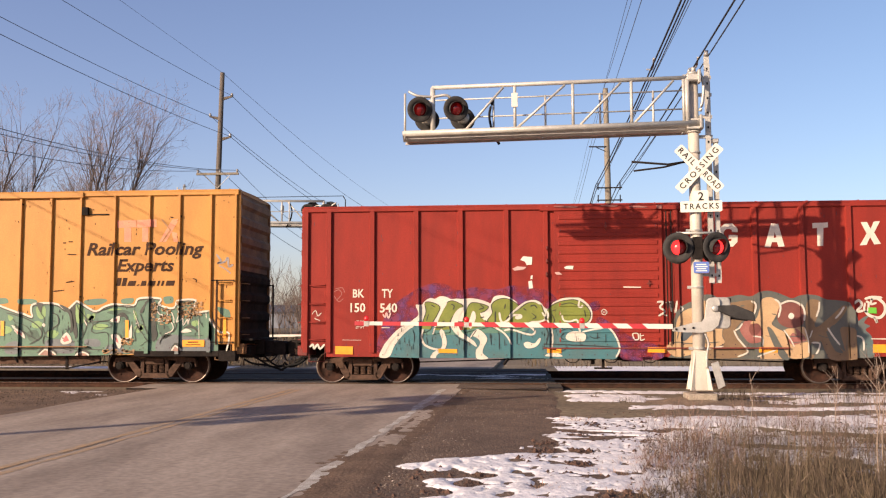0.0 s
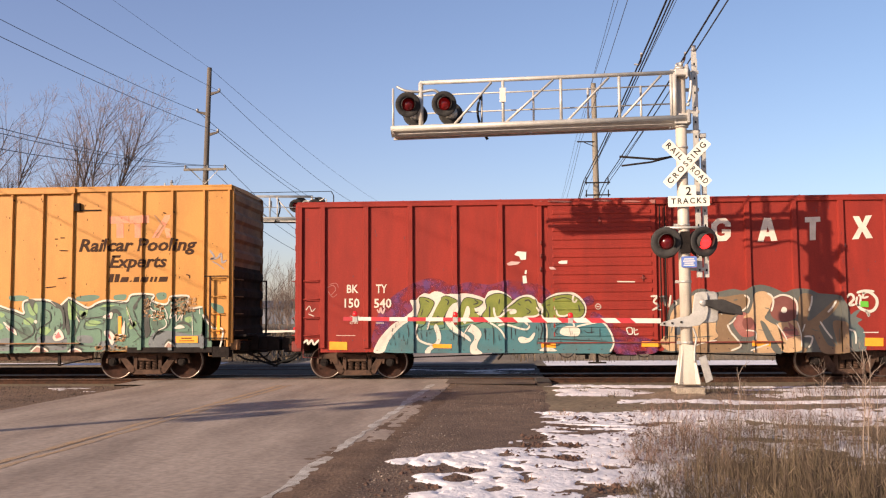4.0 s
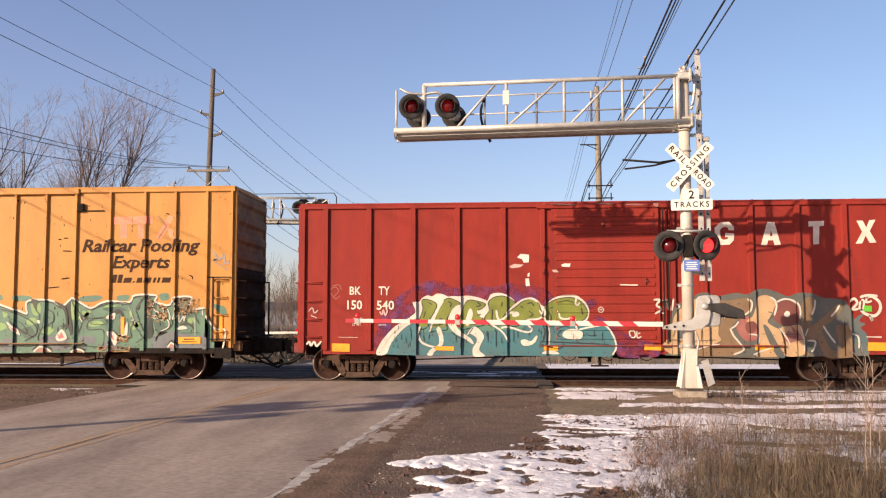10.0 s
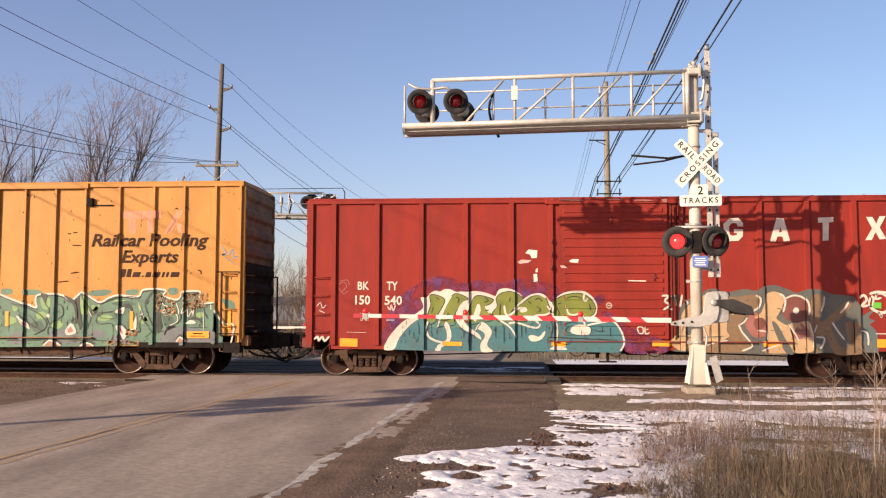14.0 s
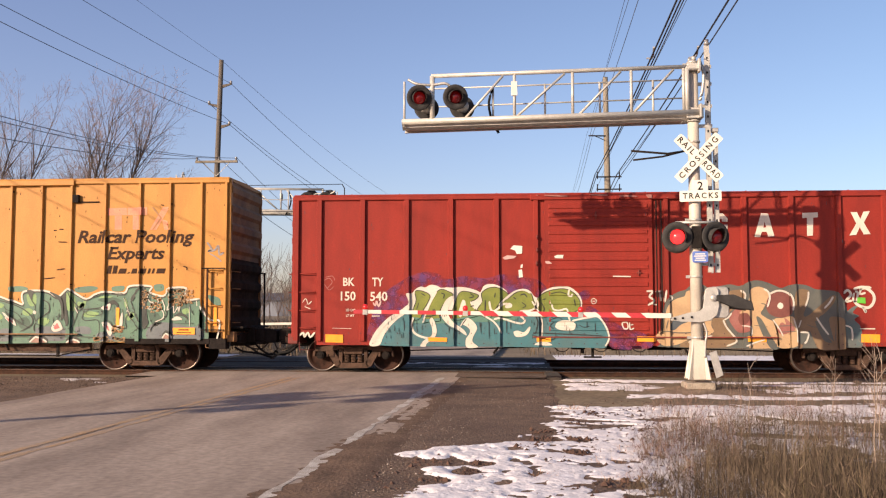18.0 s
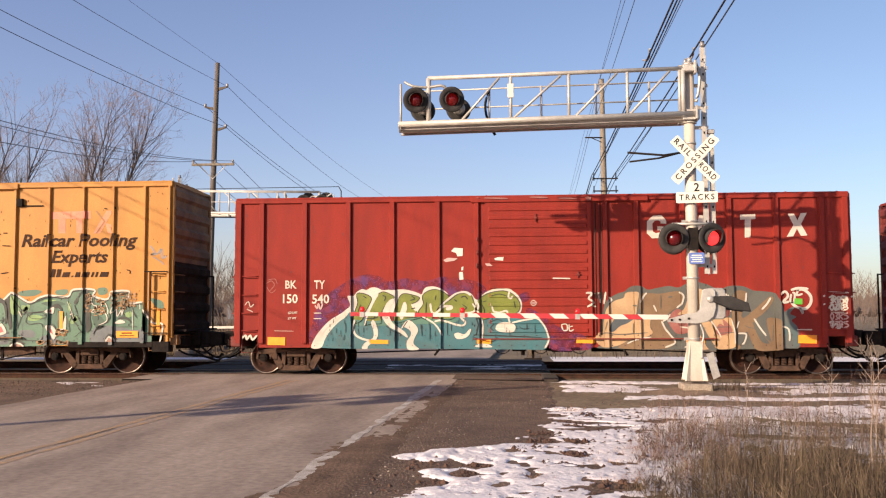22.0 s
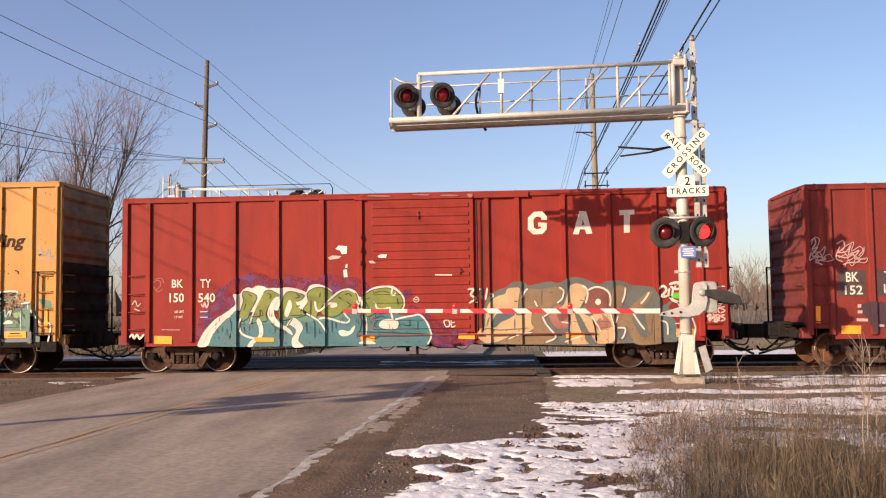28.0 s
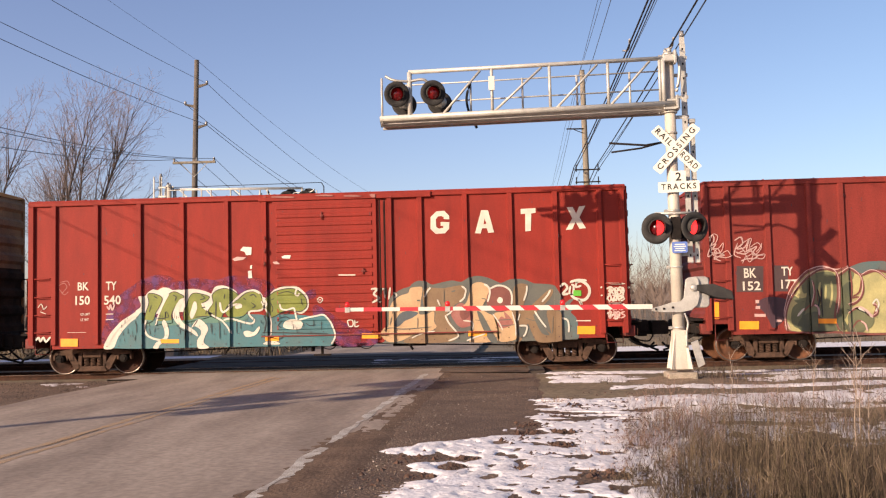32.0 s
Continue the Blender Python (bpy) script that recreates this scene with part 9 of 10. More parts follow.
red_side_2.stroke("spray_tag", [(0.12, 2.83), (0.26, 2.74), (0.19, 2.55), (0.34, 2.65), (0.5, 2.76), (0.58, 2.65)], 0.018, 15, G_PINK, "pale pink sprayed scrawl")
red_side_2.stroke("spray_tag", [(0.74, 3.03), (0.85, 3.09), (0.9, 2.92), (0.78, 2.84), (0.95, 2.97), (1.12, 3.05), (1.06, 2.83), (1.25, 2.94), (1.33, 2.85), (1.22, 2.71)], 0.018, 15, G_PINK, "pale pink sprayed scrawl")
red_side_2.stroke("spray_tag", [(0.75, 2.67), (0.92, 2.75), (0.99, 2.61), (1.16, 2.69), (1.1, 2.52), (1.29, 2.63), (1.43, 2.65), (1.37, 2.54), (1.21, 2.57)], 0.018, 15, G_PINK, "pale pink sprayed scrawl")
red_side_2.stroke("spray_tag", [(0.84, 2.86), (0.97, 2.72), (1.08, 2.8), (1.16, 2.63), (1.33, 2.77), (1.36, 2.93)], 0.018, 15, G_PINK, "pale pink sprayed scrawl")
red_side_2.stroke("spray_tag", [(0.88, 2.44), (0.97, 2.61), (1.04, 2.47), (1.15, 2.55)], 0.018, 15, G_PINK, "pale pink sprayed scrawl")
red_side_2.fill("reflector", [(0.75, 1.02), (1.22, 1.01), (1.21, 0.81), (0.74, 0.82)], 7, REFLECT, "orange reflector strip", round_it=False)
red_side_2.fill("reflector", [(0.16, 1.5), (0.27, 1.5), (0.26, 1.08), (0.15, 1.09)], 7, REFLECT, "yellow reflector strip", round_it=False)
red_side_2.fill("reflector", [(2.62, 1.04), (3.08, 1.03), (3.08, 0.91), (2.62, 0.92)], 13, REFLECT, "orange reflector strip", round_it=False)
red_side_2.fill("stencil_bar", [(1.16, 1.53), (1.25, 1.53), (1.24, 1.45), (1.16, 1.45)], 4, G_PINK, round_it=False)
red_side_2.fill("stencil_bar", [(1.16, 1.38), (1.27, 1.38), (1.26, 1.31), (1.15, 1.31)], 4, G_PINK, round_it=False)
red_side_2.fill("stencil_bar", [(1.12, 1.19), (1.39, 1.18), (1.39, 1.11), (1.12, 1.12)], 4, G_PINK, round_it=False)
red_side_2.fill("stencil_bar", [(1.63, 1.04), (1.77, 1.03), (1.77, 0.98), (1.63, 0.98)], 4, G_PINK, round_it=False)
red_side_2.fill("grime", [(1.19, 1.41), (1.36, 1.57), (1.63, 1.59), (1.93, 1.5), (1.94, 1.17), (1.71, 0.91), (1.52, 0.85), (1.39, 1.18)], 1, G_GRIME, "dark sprayed smudge")
red_side_2.fill("graffiti_shade", [(2.44, 2.07), (2.75, 2.17), (3.07, 2.11), (3.13, 1.71), (3.03, 1.36), (2.69, 1.51), (2.56, 1.73), (2.34, 1.66), (2.3, 1.87)], 4, G_TANGREEN, "dark green graffiti shading")
red_side_2.fill("graffiti_shade", [(2.26, 1.11), (2.38, 1.3), (2.63, 1.4), (2.84, 1.26), (2.82, 0.82), (2.3, 0.77)], 5, G_DKGREEN, "dark green graffiti shading")
red_side_2.fill("graffiti_shade", [(3.27, 1.83), (3.47, 1.91), (3.51, 1.63), (3.41, 1.25), (3.24, 1.14), (3.2, 1.5)], 5, G_DKGREEN, "dark green graffiti shading")
red_side_2.fill("graffiti_shade", [(3.36, 0.97), (3.53, 1.1), (3.69, 0.96), (3.73, 0.69), (3.32, 0.7)], 5, G_DKGREEN, "dark green graffiti shading")
red_side_2.fill("graffiti_shade", [(2.02, 1.66), (2.23, 1.55), (2.45, 1.57), (2.49, 1.43), (2.27, 1.38), (2.09, 1.5)], 4, G_TANGREEN, "dark green graffiti shading")
red_side_2.fill("graffiti_shade", [(3.34, 2.19), (3.56, 2.15), (3.5, 1.96), (3.34, 2.02)], 4, G_TANGREEN, "dark green graffiti shading")
red_side_2.fill("graffiti_shade", [(2.74, 1.26), (3.13, 1.09), (3.14, 0.76), (2.79, 0.76)], 4, G_TANGREEN, "dark green graffiti shading")
red_side_2.stroke("graffiti_line", [(2.66, 1.76), (2.7, 1.51), (2.65, 1.3)], 0.03, 10, G_BLACK)
red_side_2.stroke("graffiti_line", [(2.76, 1.79), (2.75, 1.37), (2.76, 1.07)], 0.03, 10, G_BLACK)
red_side_2.stroke("graffiti_line", [(2.52, 1.4), (2.65, 1.35), (2.7, 1.15)], 0.03, 10, G_BLACK)
red_side_2.stroke("graffiti_line", [(3.32, 1.25), (3.46, 1.19)], 0.03, 10, G_BLACK)
red_side_2.stroke("graffiti_line", [(3.54, 1.28), (3.75, 1.18), (3.91, 1.07)], 0.04, 10, G_BLACK)
red_side_2.stroke("graffiti_line", [(1.99, 1.61), (2.1, 1.69), (2.19, 1.83)], 0.04, 10, G_BLACK)
red_side_2.stroke("graffiti_stroke", [(2.55, 1.38), (2.66, 1.29), (2.68, 1.12)], 0.05, 12, G_PINK)
red_side_2.stroke("graffiti_stroke", [(3.65, 1.31), (3.81, 1.21), (3.95, 1.05)], 0.05, 12, G_PINK)
red_side_2.stroke("graffiti_stroke", [(3.66, 0.96), (3.76, 0.88), (3.81, 0.71)], 0.04, 12, G_PINK)
red_side_2.fill("graffiti_shade", [(2.43, 2.04), (2.67, 2.16), (3.01, 2.17), (3.12, 1.99), (3.12, 1.50), (3.06, 1.09), (2.94, 0.75), (2.39, 0.74), (2.21, 0.89), (2.36, 1.24), (2.41, 1.66)], 6, G_TANGREEN, "olive graffiti letter")
red_side_2.fill("graffiti_shade", [(2.16, 0.94), (2.35, 1.16), (2.61, 1.21), (2.71, 1.07), (2.95, 0.95), (3.04, 0.73), (2.39, 0.72), (2.19, 0.78)], 8, G_DKGREEN, "dark green graffiti shading")
red_side_2.fill("graffiti_shade", [(3.16, 1.92), (3.26, 1.77), (3.30, 1.50), (3.20, 1.14), (3.32, 0.81), (3.13, 0.73), (3.09, 1.09)], 8, G_DKGREEN)
red_side_2.fill("graffiti_shade", [(2.43, 2.02), (2.53, 1.96), (2.53, 1.65), (2.44, 1.38), (2.34, 1.27), (2.40, 1.66)], 8, G_DKGREEN)
red_side_2.fill("graffiti_shade", [(3.36, 1.14), (3.64, 1.24), (3.97, 1.07), (3.89, 0.79), (3.48, 0.72), (3.35, 0.87)], 8, G_TANGREEN)
red_side_2.stroke("graffiti_streak", [(2.74, 1.93), (2.70, 1.72), (2.72, 1.37)], 0.05, 9, G_LEMON)
red_side_2.stroke("graffiti_streak", [(3.00, 1.95), (3.01, 1.64), (2.94, 1.30)], 0.05, 9, G_LEMON)
red_side_2.stroke("graffiti_streak", [(2.87, 1.85), (2.84, 1.51)], 0.05, 9, G_LEMON)
red_side_2.stroke("graffiti_line", [(1.89, 0.75), (1.87, 1.09), (1.96, 1.42), (2.11, 1.69), (2.34, 1.96), (2.56, 2.15), (2.81, 2.24), (3.06, 2.22), (3.19, 2.03), (3.19, 1.50), (3.12, 1.14)], 0.045, 10, G_MAROON)
red_side_2.stroke("graffiti_stroke", [(1.87, 0.78), (1.85, 1.12), (1.94, 1.45), (2.09, 1.72), (2.32, 1.99), (2.54, 2.18), (2.79, 2.27), (3.04, 2.25), (3.17, 2.05), (3.17, 1.53), (3.10, 1.17)], 0.018, 11, G_PINK)
red_side_2.stroke("graffiti_line", [(3.19, 2.08), (3.42, 2.24), (3.63, 2.15), (3.75, 1.93), (3.74, 1.62), (3.59, 1.42), (3.37, 1.36)], 0.045, 10, G_MAROON)
red_side_2.stroke("graffiti_stroke", [(3.17, 2.11), (3.40, 2.27), (3.61, 2.18), (3.74, 1.96), (3.72, 1.65), (3.57, 1.45), (3.35, 1.38)], 0.018, 11, G_PINK)
red_side_2.stroke("graffiti_line", [(3.75, 2.07), (3.96, 2.17), (4.17, 2.13), (4.35, 1.95)], 0.045, 10, G_MAROON)
red_side_2.stroke("graffiti_stroke", [(3.73, 2.09), (3.94, 2.20), (4.15, 2.15), (4.33, 1.98)], 0.018, 11, G_PINK)
red_side_2.stroke("graffiti_line", [(2.53, 1.96), (2.57, 1.65), (2.48, 1.31)], 0.045, 10, G_MAROON)
red_side_2.stroke("graffiti_stroke", [(2.51, 1.99), (2.55, 1.68), (2.46, 1.34)], 0.018, 11, G_PINK)
red_side_2.stroke("graffiti_line", [(3.36, 1.14), (3.64, 1.28), (3.90, 1.07), (4.06, 1.12), (4.07, 1.31), (3.97, 1.34)], 0.045, 10, G_MAROON)
red_side_2.stroke("graffiti_stroke", [(3.34, 1.16), (3.62, 1.31), (3.88, 1.10), (4.05, 1.15), (4.06, 1.34), (3.95, 1.37)], 0.018, 11, G_PINK)
red_side_2.fill("graffiti_haze", [(3.42, 2.21), (3.70, 2.37), (4.04, 2.41), (4.37, 2.36), (4.35, 1.89), (3.81, 1.97)], 1, G_GREYTEAL, "grey-teal sprayed haze")
red_side_2.flecks("paint_spots", 9, 26, 2.2, 6.6, 0.9, 2.2, 0.035, 0.05, 6, G_DKGREEN, "dark green paint spots")

# yellow car: green graffiti
yellow_side.fill("graffiti_fill", [(9.49, 2.19), (9.85, 2.11), (10.16, 1.99), (10.46, 1.88), (10.72, 1.81), (10.97, 1.72), (10.94, 1.88), (10.99, 2.05), (11.37, 2.08), (11.67, 2.04), (11.90, 1.91), (12.17, 2.12), (12.37, 2.01), (12.67, 1.86), (12.90, 1.98), (13.17, 2.04), (13.67, 2.01), (13.82, 2.19), (14.38, 2.18), (14.35, 2.03), (14.66, 1.93), (14.80, 2.00), (14.88, 2.13), (15.31, 2.13), (15.24, 1.85), (15.69, 1.86), (15.75, 1.31), (15.71, 0.81), (14.68, 0.80), (12.71, 0.73), (10.20, 0.70), (9.55, 0.70)], 1, G_GREEN2, "green graffiti lettering", round_it=False)
yellow_side.fill("graffiti_fill", [(11.37, 1.09), (11.70, 1.15), (12.10, 1.11), (12.13, 0.81), (11.71, 0.78), (11.38, 0.80)], 2, G_LAVENDER, "lavender graffiti shade")
yellow_side.fill("graffiti_fill", [(12.40, 1.13), (12.70, 1.15), (12.82, 1.07), (12.78, 0.96), (12.45, 0.98)], 2, G_LAVENDER, "lavender graffiti shade")
yellow_side.fill("graffiti_fill", [(12.97, 0.96), (13.20, 1.01), (13.45, 0.90), (13.40, 0.79), (13.00, 0.79)], 2, G_LAVENDER, "lavender graffiti shade")
yellow_side.fill("graffiti_fill", [(14.35, 1.16), (14.67, 1.26), (15.07, 1.22), (15.46, 1.14), (15.68, 1.16), (15.69, 0.82), (14.39, 0.80)], 2, G_LAVENDER, "lavender graffiti shade")
yellow_side.fill("graffiti_fill", [(10.29, 1.02), (10.64, 1.09), (10.70, 0.80), (10.30, 0.78)], 2, G_LAVENDER, "lavender graffiti shade")
yellow_side.stroke("graffiti_outline", [(9.49, 2.19), (9.85, 2.11), (10.16, 1.99), (10.46, 1.88), (10.72, 1.81), (10.97, 1.72), (10.94, 1.88), (10.99, 2.05), (11.37, 2.08), (11.67, 2.04), (11.90, 1.91), (12.17, 2.12), (12.37, 2.01), (12.67, 1.86), (12.90, 1.98), (13.17, 2.04), (13.67, 2.01), (13.82, 2.19), (14.38, 2.18), (14.35, 2.03), (14.66, 1.93), (14.80, 2.00), (14.88, 2.13), (15.31, 2.13), (15.24, 1.85), (15.69, 1.86)], 0.047, 5, G_WHITE, "white painted graffiti outline")
yellow_side.stroke("graffiti_line", [(9.49, 2.14), (9.85, 2.07), (10.16, 1.95), (10.47, 1.84), (10.72, 1.76), (10.98, 1.68), (10.94, 1.84), (11.00, 2.00), (11.37, 2.04), (11.67, 1.99), (11.90, 1.86), (12.17, 2.07), (12.37, 1.97), (12.68, 1.82), (12.90, 1.94), (13.17, 2.00), (13.67, 1.96), (13.82, 2.14), (14.38, 2.14), (14.35, 1.99), (14.66, 1.89), (14.81, 1.96), (14.88, 2.09), (15.32, 2.09), (15.24, 1.81), (15.69, 1.81)], 0.033, 4, G_CHAR)
yellow_side.fill("graffiti_letter", [(11.07, 1.96), (11.29, 1.99), (11.35, 1.79), (11.25, 1.67), (11.13, 1.72)], 3, G_LIME, "light green graffiti highlight")
yellow_side.fill("graffiti_letter", [(10.98, 1.57), (11.15, 1.62), (11.26, 1.53), (11.14, 1.43), (10.99, 1.46)], 3, G_LIME, "light green graffiti highlight")
yellow_side.fill("graffiti_letter", [(11.45, 1.35), (11.61, 1.37), (11.70, 1.29), (11.57, 1.17), (11.45, 1.22)], 3, G_LIME, "light green graffiti highlight")
yellow_side.fill("graffiti_letter", [(12.08, 1.95), (12.27, 2.02), (12.39, 1.79), (12.34, 1.55), (12.19, 1.59), (12.12, 1.77)], 3, G_LIME, "light green graffiti highlight")
yellow_side.fill("graffiti_letter", [(12.49, 1.68), (12.66, 1.84), (12.64, 1.66), (12.53, 1.62)], 3, G_LIME, "light green graffiti highlight")
yellow_side.fill("graffiti_letter", [(12.60, 1.48), (12.78, 1.54), (13.01, 1.49), (12.89, 1.40), (12.66, 1.39)], 3, G_LIME, "light green graffiti highlight")
yellow_side.fill("graffiti_letter", [(13.71, 1.45), (13.88, 1.49), (13.93, 1.38), (13.79, 1.30)], 3, G_LIME, "light green graffiti highlight")
yellow_side.fill("graffiti_letter", [(10.18, 1.49), (10.38, 1.46), (10.44, 1.36), (10.28, 1.28), (10.18, 1.31)], 3, G_LIME, "light green graffiti highlight")
yellow_side.fill("graffiti_letter", [(15.21, 1.57), (15.35, 1.62), (15.40, 1.52), (15.27, 1.46)], 3, G_LIME, "light green graffiti highlight")
yellow_side.fill("graffiti_line", [(12.00, 1.89), (12.13, 2.03), (12.18, 1.68), (12.24, 1.26), (12.16, 1.17), (12.08, 1.44), (12.05, 1.75)], 6, G_CHAR)
yellow_side.fill("graffiti_line", [(11.08, 2.09), (11.26, 2.06), (11.23, 1.93), (11.21, 1.82), (11.14, 1.93)], 6, G_CHAR)
yellow_side.fill("graffiti_line", [(14.13, 2.13), (14.24, 2.09), (14.29, 1.44), (14.33, 1.24), (14.20, 1.08), (14.15, 1.44)], 6, G_CHAR)
yellow_side.fill("graffiti_line", [(13.85, 1.87), (14.01, 2.09), (14.12, 2.14), (14.03, 2.03), (13.91, 1.81)], 6, G_CHAR)
yellow_side.fill("graffiti_line", [(11.69, 2.04), (11.89, 1.97), (12.04, 1.84), (12.10, 1.44), (12.00, 1.30), (12.02, 1.49), (11.96, 1.78), (11.81, 1.92)], 6, G_CHAR)
yellow_side.fill("graffiti_line", [(15.00, 1.42), (15.15, 1.50), (15.32, 1.44), (15.38, 1.32), (15.27, 1.40), (15.15, 1.42)], 6, G_CHAR)
yellow_side.fill("graffiti_line", [(13.21, 1.74), (13.40, 1.83), (13.53, 1.71), (13.52, 1.61), (13.44, 1.71), (13.33, 1.71)], 6, G_CHAR)
yellow_side.stroke("graffiti_line", [(10.27, 1.83), (10.63, 1.75), (11.03, 1.57), (11.24, 1.36), (11.21, 1.18), (10.93, 1.02)], 0.028, 7, G_CHAR)
yellow_side.stroke("graffiti_line", [(10.46, 1.68), (10.64, 1.44), (10.93, 1.24), (11.18, 1.10)], 0.019, 7, G_CHAR)
yellow_side.stroke("graffiti_line", [(10.51, 1.61), (10.84, 1.47), (10.99, 1.24), (10.90, 1.22), (10.62, 1.44), (10.51, 1.61)], 0.014, 7, G_CHAR)
yellow_side.stroke("graffiti_line", [(11.52, 1.83), (11.66, 1.75), (11.69, 1.55), (11.58, 1.45), (11.39, 1.31), (11.29, 1.15), (11.31, 1.02)], 0.024, 7, G_CHAR)
yellow_side.stroke("graffiti_line", [(11.15, 2.04), (11.21, 1.82), (11.31, 1.68), (11.28, 1.50), (11.24, 1.40)], 0.019, 7, G_CHAR)
yellow_side.stroke("graffiti_line", [(11.26, 1.44), (11.36, 1.24), (11.48, 1.17), (11.44, 1.06)], 0.019, 7, G_CHAR)
yellow_side.stroke("graffiti_line", [(11.79, 1.37), (11.88, 1.12), (12.16, 1.10), (12.04, 1.44), (11.91, 1.32)], 0.019, 7, G_CHAR)
yellow_side.stroke("graffiti_line", [(12.20, 2.04), (12.28, 1.87), (12.44, 1.68), (12.62, 1.59), (13.26, 1.66)], 0.024, 7, G_CHAR)
yellow_side.stroke("graffiti_line", [(12.26, 1.87), (12.30, 1.50), (12.36, 1.24), (12.27, 1.12)], 0.019, 7, G_CHAR)
yellow_side.stroke("graffiti_line", [(12.44, 1.68), (12.43, 1.44), (12.36, 1.24)], 0.019, 7, G_CHAR)
yellow_side.stroke("graffiti_line", [(12.62, 1.81), (12.80, 1.87), (13.14, 1.97), (13.48, 2.01), (13.71, 1.97)], 0.019, 7, G_CHAR)
yellow_side.stroke("graffiti_line", [(12.64, 1.55), (12.57, 1.38), (12.68, 1.30), (12.99, 1.31), (13.04, 1.04), (12.98, 0.86)], 0.019, 7, G_CHAR)
yellow_side.stroke("graffiti_line", [(12.74, 1.59), (13.00, 1.59), (13.15, 1.50), (13.01, 1.44), (12.73, 1.45), (12.67, 1.52), (12.74, 1.59)], 0.014, 7, G_CHAR)
yellow_side.stroke("graffiti_line", [(12.41, 1.64), (12.49, 1.55), (12.60, 1.67)], 0.024, 7, G_CHAR)
yellow_side.stroke("graffiti_line", [(13.18, 1.63), (13.17, 1.67), (13.40, 1.77)], 0.019, 7, G_CHAR)
yellow_side.stroke("graffiti_line", [(13.15, 1.24), (13.22, 1.30), (13.35, 1.24), (13.42, 0.96), (13.26, 1.11), (13.15, 1.24)], 0.019, 7, G_CHAR)
yellow_side.stroke("graffiti_line", [(13.62, 1.12), (13.75, 1.11), (13.72, 1.31), (13.82, 1.52)], 0.019, 7, G_CHAR)
yellow_side.stroke("graffiti_line", [(13.75, 1.67), (13.80, 1.44), (13.97, 1.24), (14.15, 1.04)], 0.024, 7, G_CHAR)
yellow_side.stroke("graffiti_line", [(13.85, 1.81), (13.95, 1.56), (14.12, 1.24)], 0.019, 7, G_CHAR)
yellow_side.stroke("graffiti_line", [(13.82, 1.44), (13.92, 1.52), (14.05, 1.44)], 0.014, 7, G_CHAR)
yellow_side.stroke("graffiti_line", [(14.38, 1.04), (14.52, 1.27), (14.76, 1.35), (14.84, 1.50), (14.75, 1.62)], 0.024, 7, G_CHAR)
yellow_side.stroke("graffiti_line", [(14.42, 2.03), (14.36, 1.87), (14.44, 1.62), (14.69, 1.64)], 0.014, 7, G_CHAR)
yellow_side.stroke("graffiti_line", [(14.39, 1.01), (14.45, 1.15), (14.70, 1.24)], 0.014, 7, G_CHAR)
yellow_side.stroke("graffiti_line", [(14.91, 2.10), (14.96, 1.75), (15.00, 1.44)], 0.014, 7, G_CHAR)
yellow_side.stroke("graffiti_line", [(15.75, 1.84), (15.76, 1.67), (15.83, 1.53), (16.04, 1.30)], 0.019, 7, G_CHAR)
yellow_side.stroke("graffiti_line", [(15.39, 1.93), (15.42, 1.62), (15.53, 1.44)], 0.014, 7, G_CHAR)
yellow_side.stroke("graffiti_line", [(11.84, 0.96), (11.93, 0.88), (12.46, 0.89), (13.09, 0.86)], 0.019, 7, G_CHAR)
yellow_side.stroke("graffiti_line", [(10.20, 0.87), (10.60, 0.88), (11.15, 0.88)], 0.019, 7, G_CHAR)
yellow_side.stroke("graffiti_line", [(13.86, 0.96), (14.12, 1.11), (14.38, 1.12)], 0.014, 7, G_CHAR)
yellow_side.stroke("graffiti_line", [(15.02, 1.22), (15.53, 1.23)], 0.014, 7, G_CHAR)
yellow_side.fill("graffiti_letter", [(13.67, 1.89), (13.75, 1.81), (13.78, 1.60), (13.70, 1.67)], 3, G_LIME, "light green graffiti highlight")
yellow_side.fill("graffiti_letter", [(13.00, 1.89), (13.17, 1.93), (13.37, 1.91), (13.17, 1.88)], 3, G_LIME, "light green graffiti highlight")
yellow_side.fill("graffiti_letter", [(12.45, 1.79), (12.63, 1.72), (12.53, 1.60), (12.44, 1.62)], 3, G_LIME, "light green graffiti highlight")
yellow_side.fill("graffiti_letter", [(10.32, 1.77), (10.47, 1.70), (10.37, 1.62)], 3, G_LIME, "light green graffiti highlight")
yellow_side.fill("graffiti_letter", [(13.80, 1.49), (13.90, 1.52), (13.95, 1.43), (13.86, 1.36)], 3, G_LIME, "light green graffiti highlight")
yellow_side.fill("graffiti_letter", [(12.97, 1.84), (13.37, 1.90), (13.62, 1.81), (13.42, 1.77), (13.18, 1.77)], 2, G_DEEP, "deep green graffiti shade")
yellow_side.fill("graffiti_letter", [(13.39, 1.36), (13.63, 1.49), (13.68, 1.31), (13.49, 1.16)], 2, G_DEEP, "deep green graffiti shade")
yellow_side.fill("graffiti_letter", [(14.32, 1.49), (14.47, 1.55), (14.70, 1.31), (14.48, 1.16)], 2, G_DEEP, "deep green graffiti shade")
yellow_side.fill("graffiti_letter", [(15.08, 1.71), (15.35, 1.76), (15.40, 1.59), (15.16, 1.57)], 2, G_DEEP, "deep green graffiti shade")
yellow_side.fill("graffiti_letter", [(10.84, 1.31), (11.09, 1.38), (11.19, 1.16), (10.95, 1.09)], 2, G_DEEP, "deep green graffiti shade")
yellow_side.fill("graffiti_stroke", [(10.43, 1.51), (10.56, 1.45), (10.75, 1.31), (10.81, 1.17), (10.71, 1.22), (10.53, 1.38)], 8, G_WHITE)
